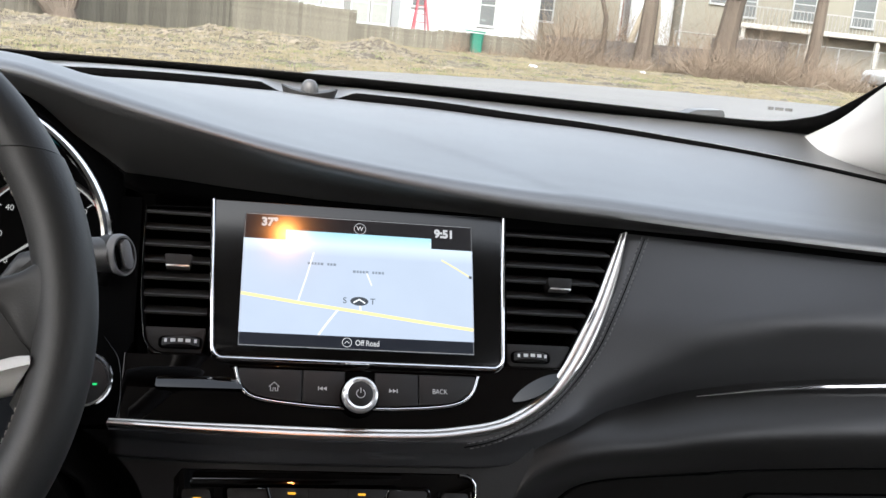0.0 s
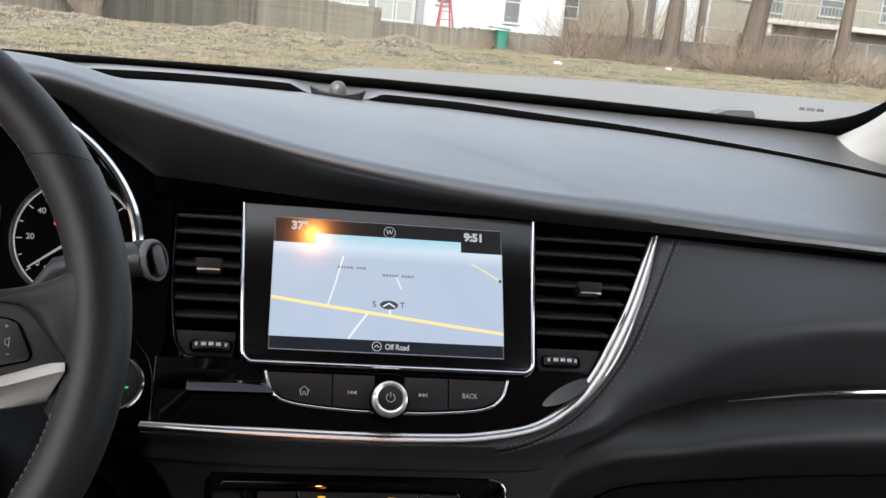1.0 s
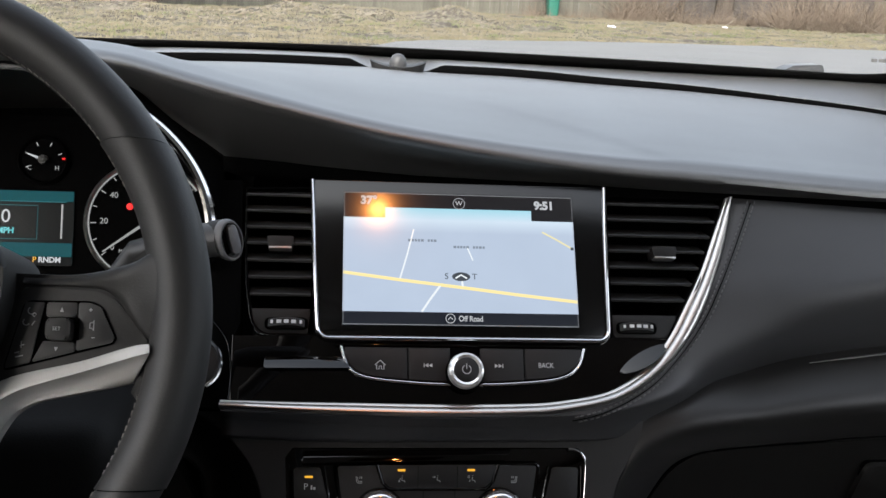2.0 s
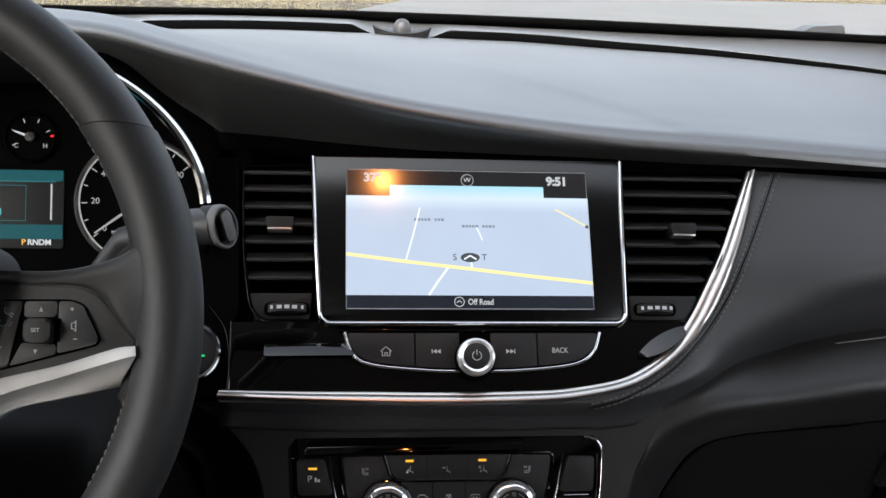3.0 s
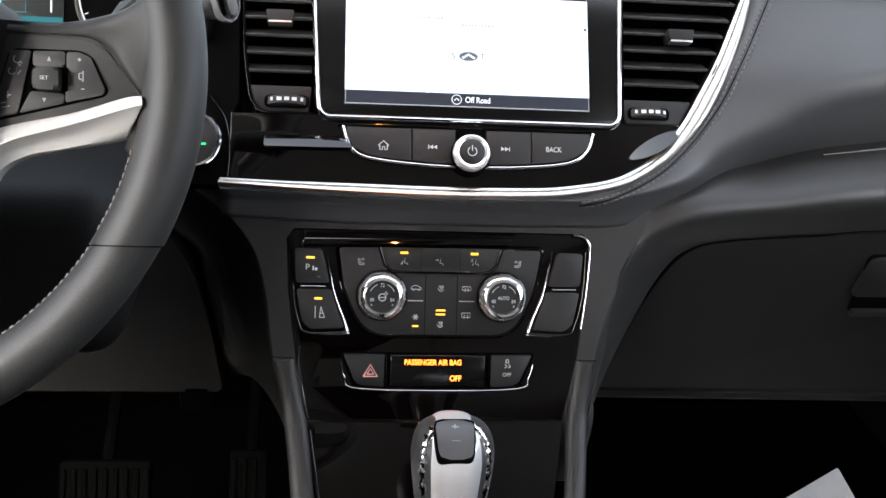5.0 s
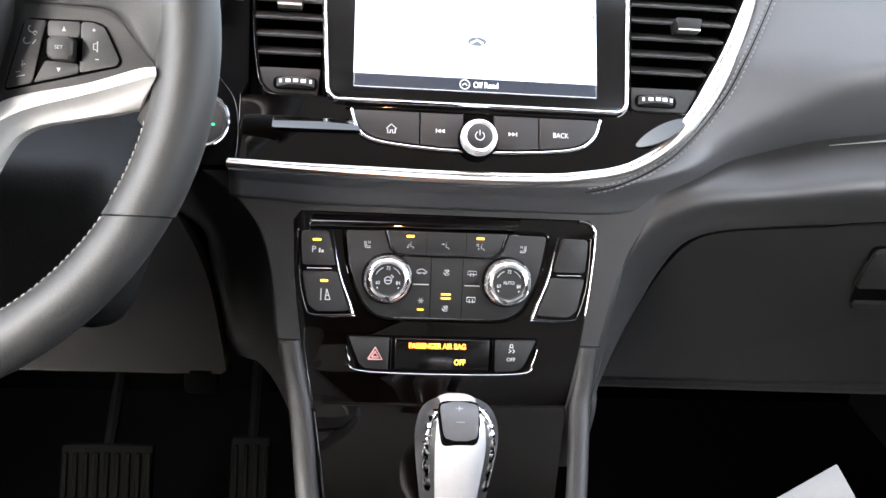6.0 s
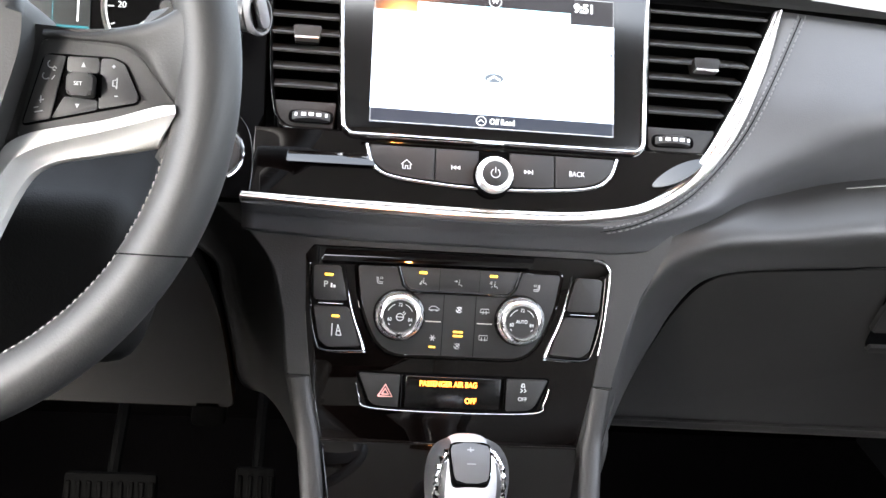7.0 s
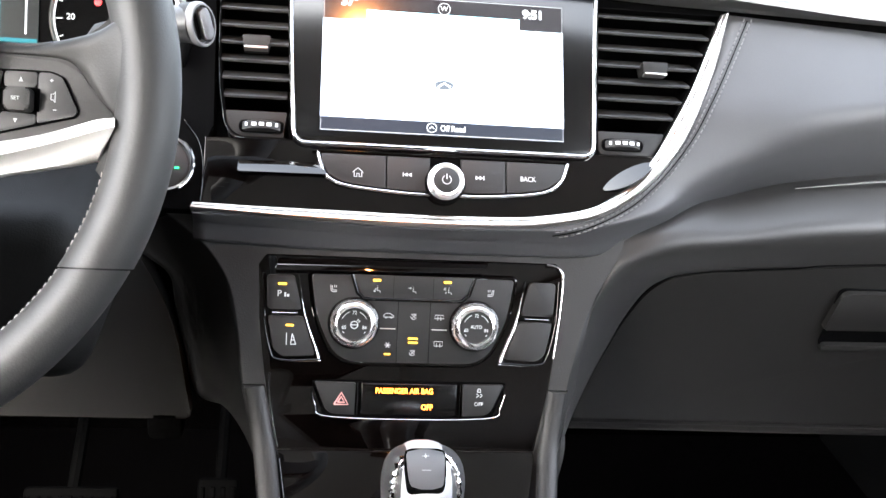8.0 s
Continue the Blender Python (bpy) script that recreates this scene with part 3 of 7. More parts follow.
def stitch_row(bm, pts, pitch, length, radius, lift):
    total, nxt = 0.0, 0.0
    for i in range(1, len(pts)):
        total += np.linalg.norm(pts[i] - pts[i - 1])
        if total >= nxt:
            d = pts[i] - pts[i - 1]
            d = d / (np.linalg.norm(d) + 1e-9)
            c = pts[i] + np.array(lift)
            sweep(bm, [c - d * length / 2, c - d * length * 0.25 + np.array(lift) * 0.4, c + d * length * 0.25 + np.array(lift) * 0.4, c + d * length / 2], radius, 5)
            nxt += pitch
    return bm


bm = bmesh.new()
for dist in (0.0150, 0.0208):
    stitch_row(bm, [np.array(DB @ Vector(p)) for p in panel_line(dist)[172:]], 0.0044, 0.0026, 0.00058, (0, -0.0006, 0.0004))
part("stitching", bm, THREAD, dashboard, "two rows of grey stitches")
bm = bmesh.new()
sweep(bm, [DB @ Vector(p + np.array([0, -0.0001, 0])) for p in panel_line(0.0179, 2)[56:]], 0.00045, 6)
part("seam", bm, DARK, dashboard)

# bright strip on the passenger's side
strip = catmull([(0.278, 0.0135, 0.9700), (0.36, 0.0145, 0.9800), (0.44, 0.0145, 0.9850), (0.60, 0.0125, 0.9930), (0.74, 0.011, 1.001)], 6)
bm = sweep(bmesh.new(), [DB @ Vector(p) for p in strip], [0.0007 + 0.0023 * min(1.0, i / 9) for i in range(len(strip))], 8, flat=0.7)
part("chrome_strip", bm, CHROME, dashboard, "slim chrome strip")

# soft wing: up the console's side, then out below the leather panel to the door
WING = [((0.0850, -0.088, 0.745), (0.094, -0.070, 0.744), (0.112, 0.030, 0.744)),
        ((0.0905, -0.0740, 0.787), (0.102, -0.058, 0.786), (0.1435, 0.0354, 0.787)),
        ((0.0960, -0.0600, 0.830), (0.114, -0.042, 0.829), (0.1535, 0.0237, 0.826)),
        ((0.1000, -0.0515, 0.855), (0.118, -0.036, 0.855), (0.1600, 0.0150, 0.855)),
        ((0.1070, -0.0360, 0.887), (0.1235, -0.032, 0.887), (0.1715, 0.0065, 0.8835)),
        ((0.1140, -0.0265, 0.914), (0.136, -0.0295, 0.908), (0.1870, 0.0025, 0.8965)),
        ((0.1220, -0.0200, 0.935), (0.152, -0.0285, 0.9205), (0.2080, 0.0008, 0.9022)),
        ((0.1700, -0.0050, 0.948), (0.173, -0.0275, 0.9290), (0.2200, 0.0006, 0.9034)),
        ((0.1980, 0.014, 0.957), (0.197, -0.026, 0.9350), (0.2340, 0.0002, 0.9046)),
        ((0.2340, 0.030, 0.960), (0.234, -0.023, 0.9395), (0.2560, 0.0000, 0.9065)),
        ((0.3000, 0.033, 0.973), (0.302, -0.020, 0.9475), (0.3080, -0.0010, 0.9100)),
        ((0.4300, 0.036, 0.985), (0.430, -0.016, 0.9540), (0.4300, -0.0030, 0.9165)),
        ((0.7400, 0.036, 1.002), (0.740, -0.012, 0.9600), (0.7400, -0.0050, 0.9265))]
WING = [(np.array(a), 0.5 * np.array(a) + 0.5 * np.array(m_) + np.array([0, -0.0025, 0.0]) if k < 7 else 0.55 * np.array(a) + 0.45 * np.array(m_) + np.array([0, -0.006, 0.005]), np.array(m_), np.array(b)) for k, (a, m_, b) in enumerate(WING)]
lines = [catmull([sec[j] for sec in WING], 8) for j in range(4)]
surface("console_wing", to_dash([catmull(list(sec), 8) for sec in zip(*lines)]), LIT_WING_SKIN, dashboard, "soft black skin from the console to the door", thick=0.006, outward=(0, -1, 0.2))

# hollow flank on the driver's side of the console
FLANK_L = [((-0.185, -0.020, 0.938), (-0.250, 0.002, 0.945)), ((-0.162, -0.026, 0.921), (-0.215, 0.004, 0.905)), ((-0.1475, -0.033, 0.900), (-0.192, 0.006, 0.884)), ((-0.1395, -0.044, 0.870), (-0.187, 0.008, 0.855)),
           ((-0.1340, -0.058, 0.830), (-0.181, 0.010, 0.822)), ((-0.1235, -0.074, 0.785), (-0.172, 0.012, 0.781)), ((-0.1130, -0.086, 0.745), (-0.150, 0.03, 0.760))]
for nm, pairs, sag in (("left_flank", FLANK_L, 0.006),):
    ends = [catmull([p[j] for p in pairs], 6) for j in (0, 1)]
    rows = []
    for a, b in zip(*ends):
        rows.append([np.array([a[0] + (b[0] - a[0]) * t, a[1] + (b[1] + sag - a[1]) * (1 - (1 - t) ** 1.8) - sag * t ** 3, a[2] + (b[2] - a[2]) * t]) for t in [k / 14 for k in range(15)]])
    surface(nm, to_dash(rows), CONSOLE_SKIN, dashboard, thick=0.004, outward=(0, -1, 0))

# plain backing behind the glove box, beside the console and on the driver's side
bm = bmesh.new()
block(bm, 0.085, 0.74, 0.020, 0.05, 0.735, 0.925, 0.004)
for v in bm.verts:
    v.co.y += 0.3 * (0.905 - v.co.z)
bmesh.ops.transform(bm, matrix=DB, verts=bm.verts)
part("lower_backing", bm, PLASTIC, dashboard)
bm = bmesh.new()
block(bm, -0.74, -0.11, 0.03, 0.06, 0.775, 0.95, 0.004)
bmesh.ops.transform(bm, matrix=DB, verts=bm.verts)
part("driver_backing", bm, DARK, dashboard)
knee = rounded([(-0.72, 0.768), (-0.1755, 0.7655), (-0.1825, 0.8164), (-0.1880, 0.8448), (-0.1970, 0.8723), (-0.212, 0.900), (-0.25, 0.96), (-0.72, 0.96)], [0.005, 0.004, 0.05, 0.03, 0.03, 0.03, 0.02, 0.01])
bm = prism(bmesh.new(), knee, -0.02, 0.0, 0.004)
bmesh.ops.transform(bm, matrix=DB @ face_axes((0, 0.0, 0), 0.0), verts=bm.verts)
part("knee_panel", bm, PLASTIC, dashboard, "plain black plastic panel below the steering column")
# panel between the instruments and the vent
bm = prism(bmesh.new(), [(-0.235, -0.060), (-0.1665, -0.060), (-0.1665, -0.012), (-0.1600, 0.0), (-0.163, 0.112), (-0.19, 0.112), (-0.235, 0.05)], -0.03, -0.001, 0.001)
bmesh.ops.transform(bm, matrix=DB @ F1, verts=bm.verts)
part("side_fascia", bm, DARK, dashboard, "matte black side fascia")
# Near-black blocks close the recess and carry its shade in their colour.
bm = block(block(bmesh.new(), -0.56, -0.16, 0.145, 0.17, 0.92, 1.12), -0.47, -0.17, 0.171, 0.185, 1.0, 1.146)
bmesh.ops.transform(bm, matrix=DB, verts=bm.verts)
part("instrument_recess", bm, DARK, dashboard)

# ---- glove box ----
glovebox = thing("glove_box", Matrix.Translation((0.42, 0.0, 0.75)), "closed black plastic glove box with a pull handle", "glove box")
GB = Matrix.Translation((-0.42, 0.0, -0.75))
GB_FACE = GB @ face_axes((0, 0.2715, 0), -0.3)
up_len = math.sqrt(1.09)


def on_door(outline):
    return [(x, z * up_len) for x, z in outline]


door = rounded(on_door([(0.137, 0.742), (0.150, 0.808), (0.162, 0.857), (0.174, 0.883), (0.187, 0.8955), (0.215, 0.902), (0.282, 0.908), (0.359, 0.915), (0.72, 0.925), (0.72, 0.735)]),
               [0.004, 0.05, 0.03, 0.02, 0.02, 0.03, 0.03, 0.05, 0.01, 0.01])
bm = prism(bmesh.new(), door, -0.014, 0.0, 0.0035, 3)
bmesh.ops.transform(bm, matrix=GB_FACE, verts=bm.verts)
part("door", bm, PLASTIC, glovebox)
bm = prism(bmesh.new(), rounded(on_door([(0.125, 0.731), (0.72, 0.722), (0.72, 0.731), (0.127, 0.739)]), 0.003), -0.014, 0.001, 0.003)
bmesh.ops.transform(bm, matrix=GB_FACE, verts=bm.verts)
part("lower_edge", bm, PLASTIC, glovebox)
# Flat near-black plate stands in for the shaded hollow under the flap.
bm = prism(bmesh.new(), rounded(on_door([(0.331, 0.832), (0.49, 0.834), (0.482, 0.893), (0.329, 0.892)]), 0.006), 0.0, 0.0015)
bmesh.ops.transform(bm, matrix=GB_FACE, verts=bm.verts)
handle = part("handle_shade", bm, DARK, glovebox)
bm = prism(bmesh.new(), rounded(on_door([(0.327, 0.853), (0.485, 0.855), (0.480, 0.892), (0.331, 0.891)]), [0.003, 0.003, 0.006, 0.008]), 0.0, 0.006, 0.002)
bmesh.ops.transform(bm, matrix=GB_FACE, verts=bm.verts)
part("handle_flap", bm, PLASTIC, glovebox)
bm = prism(bmesh.new(), rounded(on_door([(0.332, 0.831), (0.489, 0.833), (0.488, 0.839), (0.333, 0.837)]), 0.002), 0.0, 0.006, 0.002)
bmesh.ops.transform(bm, matrix=GB_FACE, verts=bm.verts)
part("handle_lip", bm, PLASTIC, glovebox)

# ---- sensor on top of the dashboard ----
sensor = thing("sunlight_sensor", Matrix.Translation((-0.023, 0.445, 1.147)), "small black domed sensor on a boat-shaped base", "sensor")
bm = bmesh.new()
prof = []
for i in range(17):
    x = -0.031 + 0.062 * i / 16
    w = 0.016 * math.sqrt(max(0.0, 1 - (x / 0.0312) ** 2)) + 0.001
    h = 0.004 + 0.006 * (x / 0.031) ** 2
    prof.append([(x, -w, h), (x * 0.86, -w * 0.75, -0.004), (x * 0.86, w * 0.75, -0.004), (x, w, h), (x * 0.94, w * 0.8, h + 0.0003), (x * 0.94, -w * 0.8, h + 0.0003)])
verts, faces = grid_mesh(prof, True)
vs = [bm.verts.new(v) for v in verts]
for f in faces:
    bm.faces.new([vs[i] for i in f])
part("base", bm, BUTTON, sensor)
bm = spun(bmesh.new(), [(0.0095, 0.002), (0.0095, 0.008), (0.0085, 0.0125), (0.006, 0.0160), (0.003, 0.0176), (0.0005, 0.018)], n=24)
part("dome", bm, GRIP, sensor, "smooth grey dome")


# dark gap round the door's edge
gap_line = [tuple(p) for p in catmull(on_door([(0.1352, 0.742), (0.1480, 0.808), (0.1598, 0.857), (0.1715, 0.8838), (0.1850, 0.8968), (0.214, 0.9034), (0.282, 0.9095), (0.359, 0.9165), (0.72, 0.9265)]), 6)]
bm = ribbon(bmesh.new(), gap_line, 0.0012, -0.006, 0.0012)
bmesh.ops.transform(bm, matrix=GB_FACE, verts=bm.verts)
part("door_gap", bm, DARK, glovebox, "dark gap along the door's edge", smooth=False)

# ---- upper fascia: gloss panel with the bright trim ----
fascia = thing("console_fascia", F1, "piano black fascia with a curved chrome edge", "fascia")
TRIM_IN = [(-0.1713, -0.0548), (-0.1200, -0.0560), (-0.0723, -0.0566), (-0.0200, -0.0573), (0.0350, -0.0568), (0.0690, -0.0548), (0.1080, -0.0470), (0.1362, -0.0298), (0.1560, -0.0068),
           (0.1714, 0.0190), (0.1857, 0.0455), (0.1987, 0.0757), (0.2118, 0.1075)]
TRIM_OUT = [(-0.1725, -0.0602), (-0.1200, -0.0632), (-0.0744, -0.0650), (-0.0200, -0.0662), (0.0380, -0.0655), (0.0760, -0.0625), (0.1160, -0.0530), (0.1480, -0.0318), (0.1690, -0.0085),
            (0.1830, 0.0140), (0.1952, 0.0405), (0.2068, 0.0712), (0.2168, 0.1075)]
trim_in, trim_out = catmull(TRIM_IN, 8), catmull(TRIM_OUT, 8)
trim_line = [tuple(p) for p in trim_in]
inner = [(x, y) for x, y in trim_line if y < -0.006]
plate("gloss_panel", [(-0.1655, -0.0075)] + [(-0.1655, -0.0600)] + inner[2:] + [(0.1525, -0.0075)], -0.012, 0.0, GLOSS, fascia, 0.0008)
SECTION = [(0.0, -0.006), (0.0, 0.0012), (0.10, 0.0022), (0.24, 0.0026), (0.27, 0.0018), (0.30, 0.0027), (0.42, 0.0042), (0.60, 0.0053), (0.78, 0.0055), (0.92, 0.0046), (1.0, 0.0030), (1.0, -0.006)]
rows = [[tuple(a + (b - a) * t) + (z,) for t, z in SECTION] for a, b in zip(trim_in, trim_out)]
verts, faces = grid_mesh(rows, True)
bm = bmesh.new()
vs = [bm.verts.new(v) for v in verts]
for f in faces:
    bm.faces.new([vs[i] for i in f])
part("chrome_trim", bm, SATIN, fascia, "satin chrome trim that sweeps up to the right")
# raised step in the gloss panel
bm = prism(bmesh.new(), rounded([(-0.1425, -0.0328), (-0.0815, -0.0322), (-0.0855, -0.0232), (-0.1420, -0.0236)], [0.0015, 0.001, 0.001, 0.0015]), 0.0, 0.0056, 0.0005)
for v in bm.verts:
    if v.co.z > 0.001:
        v.co.z -= 0.52 * (v.co.y + 0.0328)
part("gloss_step", bm, GLOSS, fascia)
# rounded gloss strip under the screen, added to catch the lamp's orange streak
bm = sweep(bmesh.new(), [(x, -0.0138 - 0.0006 * abs(x) / 0.09, 0.0) for x in (-0.092, -0.05, 0.0, 0.05, 0.092)], 0.0021, 12)
part("gloss_bead", bm, GLOSS, fascia)
# raised facet added beside the trim, tilted so the camera sees white sky mirrored
rows = []
for u in [k / 16 for k in range(17)]:
    bow = max(0.04, math.sin(math.pi * u)) ** 0.55
    row = []
    for s in [k / 6 for k in range(7)]:
        off = (-0.0066 + 0.0118 * s) * bow
        x, y = 0.117 + 0.037 * u - 0.502 * off, -0.0330 + 0.0215 * u + 0.864 * off
        row.append((x, y, 0.0006 + 0.0052 * (1 - s) * bow))
    rows.append(row)
surface("gloss_facet", rows, GLOSS, fascia, thick=0.0, outward=(0, 0, 1))

# ---- touch screen ----
screen = thing("touch_screen", F1, "chrome-edged touch screen showing a navigation map", "touch screen")
BEZEL = [(-0.1035, -0.0090), (0.1085, -0.0090), (0.1135, 0.1125), (-0.1115, 0.1125)]
plate("bezel", rounded(BEZEL, [0.009, 0.009, 0.001, 0.001]), -0.012, 0.0030, BEZEL_GLASS, screen, 0.001, "gloss black surround")
u_line = [(-0.1112, 0.1120), (-0.1090, 0.0560), (-0.1058, 0.0060)] + arc(-0.0970, -0.0018, 0.0082, 185, 262, 6) + [(0.0, -0.0100)] + arc(0.1012, -0.0018, 0.0082, -82, -5, 6) \
    + [(0.1112, 0.0560), (0.1134, 0.1120)]
part("chrome_frame", ribbon(bmesh.new(), u_line, 0.0024, -0.004, 0.0056), CHROME, screen, "thin chrome frame")
Z = 0.0031
display = plate("display", box_outline(-0.0875, 0.0, 0.0875, 0.1035), 0.001, Z + 0.0001, MAP, screen, 0.0, "lit pale blue navigation map")


def ui(x, y):
    """Place on the display: x from -1 to 1 across, y from 0 to 1 up."""
    return (x * 0.0875, y * 0.1035)


def ui_poly(name, pts, mat, lift=0.0002, label=""):
    return part(name, prism(bmesh.new(), [ui(*p) for p in pts], Z, Z + lift), mat, display, label, smooth=False)


ui_poly("status_bar", [(-1.0, 1.0), (1.0, 1.0), (1.0, 0.805), (0.63, 0.805), (0.63, 0.885), (-0.645, 0.885), (-0.645, 0.805), (-1.0, 0.805)][::-1], MAP_BAR, label="dark status bar")
ui_poly("bottom_bar", [(-1, 0.0), (1, 0.0), (1, 0.098), (-1, 0.098)], MAP_NAVY, label="navy bottom bar")
bm = ribbon(bmesh.new(), [ui(-0.993, 0.006), ui(0.993, 0.006), ui(0.993, 0.994), ui(-0.993, 0.994)], 0.00022, Z, Z + 0.0003, closed=True)
part("outline", bm, MAP_LINE, display)


def ui_road(name, pts, half_width, mat, lift=0.0003):
    return part(name, ribbon(bmesh.new(), [ui(*p) for p in pts], half_width, Z, Z + lift), mat, display, smooth=False)


ui_road("yellow_road", [(-0.998, 0.385), (-0.5, 0.332), (0.0, 0.285), (0.5, 0.235), (0.998, 0.190)], 0.00125, MAP_YELLOW, 0.00035)
ui_road("white_road", [(-0.52, 0.345), (-0.46, 0.52), (-0.40, 0.72)], 0.0006, MAP_ROAD)
ui_road("white_road", [(-0.34, 0.10), (-0.27, 0.19), (-0.18, 0.295)], 0.0008, MAP_ROAD)
ui_road("white_road", [(0.06, 0.585), (0.105, 0.490)], 0.0005, MAP_ROAD)
ui_road("white_road", [(0.005, 0.36), (0.012, 0.29)], 0.0008, MAP_ROAD)
ui_road("pale_road", [(0.72, 0.72), (0.84, 0.665), (0.97, 0.600)], 0.0007, MAP_PALE)
ui_poly("place_marker", [(0.965, 0.585), (0.99, 0.585), (0.99, 0.605), (0.965, 0.605)], MAP_INK, 0.0004)


def ui_bars(name, x0, x1, y, mat):
    """Short bars for a street's name."""
    bm_ = bmesh.new()
    x, k = x0, 0
    while x < x1 - 0.01:
        w = 0.018 if k % 4 else 0.024
        if k != 5:
            prism(bm_, [ui(*p) for p in ((x, y - 0.009), (x + w, y - 0.009), (x + w, y + 0.009), (x, y + 0.009))], Z, Z + 0.00025)
        x += w + 0.008
        k += 1
    return part(name, bm_, mat, display, "small dark printed bars", smooth=False)


ui_bars("street_label", -0.45, -0.215, 0.635, MAP_LABEL)
ui_bars("street_label", -0.06, 0.215, 0.590, MAP_LABEL)
words("clock_text", "9:51", 0.0090, *ui(0.745, 0.925), Z + 0.0003, LIT_WHITE, display, bold=0.0004)
words("temperature_text", "37°", 0.0090, *ui(-0.785, 0.935), Z + 0.0003, LIT_WHITE, display, bold=0.0004)
words("heading_text", "W", 0.0052, *ui(-0.005, 0.927), Z + 0.0003, LIT_WHITE, display)
bm = ribbon(bmesh.new(), ring_points(*ui(-0.005, 0.927), 0.0044, 24), 0.0003, Z, Z + 0.0003, closed=True)
part("heading_ring", bm, MAP_LINE, display)
words("mode_text", "Off Road", 0.0060, *ui(0.075, 0.052), Z + 0.0003, LIT_WHITE, display, squeeze=0.82, bold=0.00008)
bm = ribbon(bmesh.new(), ring_points(*ui(-0.098, 0.054), 0.0034, 24), 0.0003, Z, Z + 0.0003, closed=True)
ribbon(bm, [ui(-0.118, 0.047), ui(-0.098, 0.063), ui(-0.078, 0.047)], 0.0004, Z, Z + 0.0003)
part("mode_symbol", bm, LIT_WHITE, display)
words("road_letter", "S", 0.0066, *ui(-0.125, 0.365), Z + 0.0003, MAP_INK, display)
words("road_letter", "T", 0.0066, *ui(0.115, 0.365), Z + 0.0003, MAP_INK, display)
bm = prism(bmesh.new(), ring_points(*ui(0.0, 0.365), 0.0068, 28, 0.0034), Z, Z + 0.0004)
marker = part("car_marker", bm, MAP_INK, display, "dark oval position marker", smooth=False)
bm = ribbon(bmesh.new(), [ui(-0.05, 0.352), ui(0.0, 0.378), ui(0.05, 0.352)], 0.0006, Z + 0.0004, Z + 0.0007)
part("chevron", bm, MAP_ROAD, marker)


# ---- air vents ----
def make_vent(left):
    vent = thing("air_vent", F1, "black slatted dashboard air vent with an adjusting tab", "air vent", "vents beside the screen")
    if left:
        outline = rounded([(-0.1075, -0.0070), (-0.1115, 0.108), (-0.1605, 0.106), (-0.1580, 0.04), (-0.1520, 0.0010), (-0.1440, -0.0070)], [0.001, 0.001, 0.002, 0.03, 0.008, 0.006])

        def span(v):
            return (-0.1595 + 0.008 * max(0.0, (0.075 - v) / 0.075) ** 1.4, -0.1105)
    else:
        outline = rounded([(0.1130, -0.0070), (0.1560, -0.0070), (0.1625, 0.0045), (0.1905, 0.055), (0.2118, 0.108), (0.1155, 0.108)], 0.001)

        def span(v):
            return (0.1120 + 0.02 * v, interp([(0.0, 0.1600), (0.019, 0.1714), (0.0455, 0.1857), (0.0757, 0.1987), (0.1075, 0.2118)], v) - 0.0012)
    # open box behind the slats
    bm_ = bmesh.new()
    n_ = len(outline)
    front = [bm_.verts.new((x, y, -0.001)) for x, y in outline]
    back_ = [bm_.verts.new((x, y, -0.045)) for x, y in outline]
    for i in range(n_):
        bm_.faces.new((front[i], front[(i + 1) % n_], back_[(i + 1) % n_], back_[i]))
    bm_.faces.new(back_)
    housing = part("housing", bm_, DARK, vent, smooth=False)
    housing.modifiers.new("thickness", "SOLIDIFY").thickness = 0.001
    edge = [(-0.1600, 0.105), (-0.1585, 0.045), (-0.1540, 0.0080), (-0.1500, -0.0020), (-0.1440, -0.0072), (-0.1085, -0.0078)] if left else [(0.1135, -0.0078), (0.1350, -0.0078), (0.1545, -0.0074)]
    part("rim", ribbon(bmesh.new(), [tuple(p) for p in catmull(edge, 5)], 0.0005, -0.003, 0.0008), DARK_CHROME, vent)
    # solid foot with the thumb wheel
    a, b = span(0.004)
    foot_top = 0.0125 if left else 0.0115
    foot = rounded([(a + 0.002, -0.0065), (b - 0.002, -0.0065), (b if left else b + 0.003, foot_top), (a - (0.001 if left else 0), foot_top)], [0.006, 0.002, 0.001, 0.001])
    base_ = plate("foot", foot, -0.04, -0.0015, PLASTIC, vent, 0.0012)
    cx = -0.1275 if left else 0.1325
    plate("wheel_slot", rounded(box_outline(cx - 0.0156, 0.0013 - 0.0046, cx + 0.0156, 0.0013 + 0.0046), 0.0044), -0.004, -0.0008, DARK, base_, 0.0004)
    wheel_ = part("thumb_wheel", spun_wheel(cx, 0.0013), BUTTON, vent, "ribbed thumb wheel with white marks")
    bm_ = bmesh.new()
    for k in range(-2, 3):
        block(bm_, cx + 0.0052 * k - (0.0017 if abs(k) < 2 else 0.0009), cx + 0.0052 * k + (0.0017 if abs(k) < 2 else 0.0009), 0.0002, 0.0026,
              0.0048 - 0.0006 * abs(k) ** 1.5, 0.0055 - 0.0006 * abs(k) ** 1.5)
    part("mark", bm_, MARK, wheel_, "white marks", smooth=False)
    # slats lie level and reach back into the box
    for v in (0.1006, 0.0878, 0.0748, 0.0622, 0.0490, 0.0360, 0.0228):
        a, b = span(v)
        bm_ = bmesh.new()
        dv, dw = 0.551 * 0.017, -0.834 * 0.017
        tv, tw = 0.834 * 0.0011, 0.551 * 0.0011
        sec = [(0, -0.0015), (dv, dw - 0.0015)]
        vs_ = []
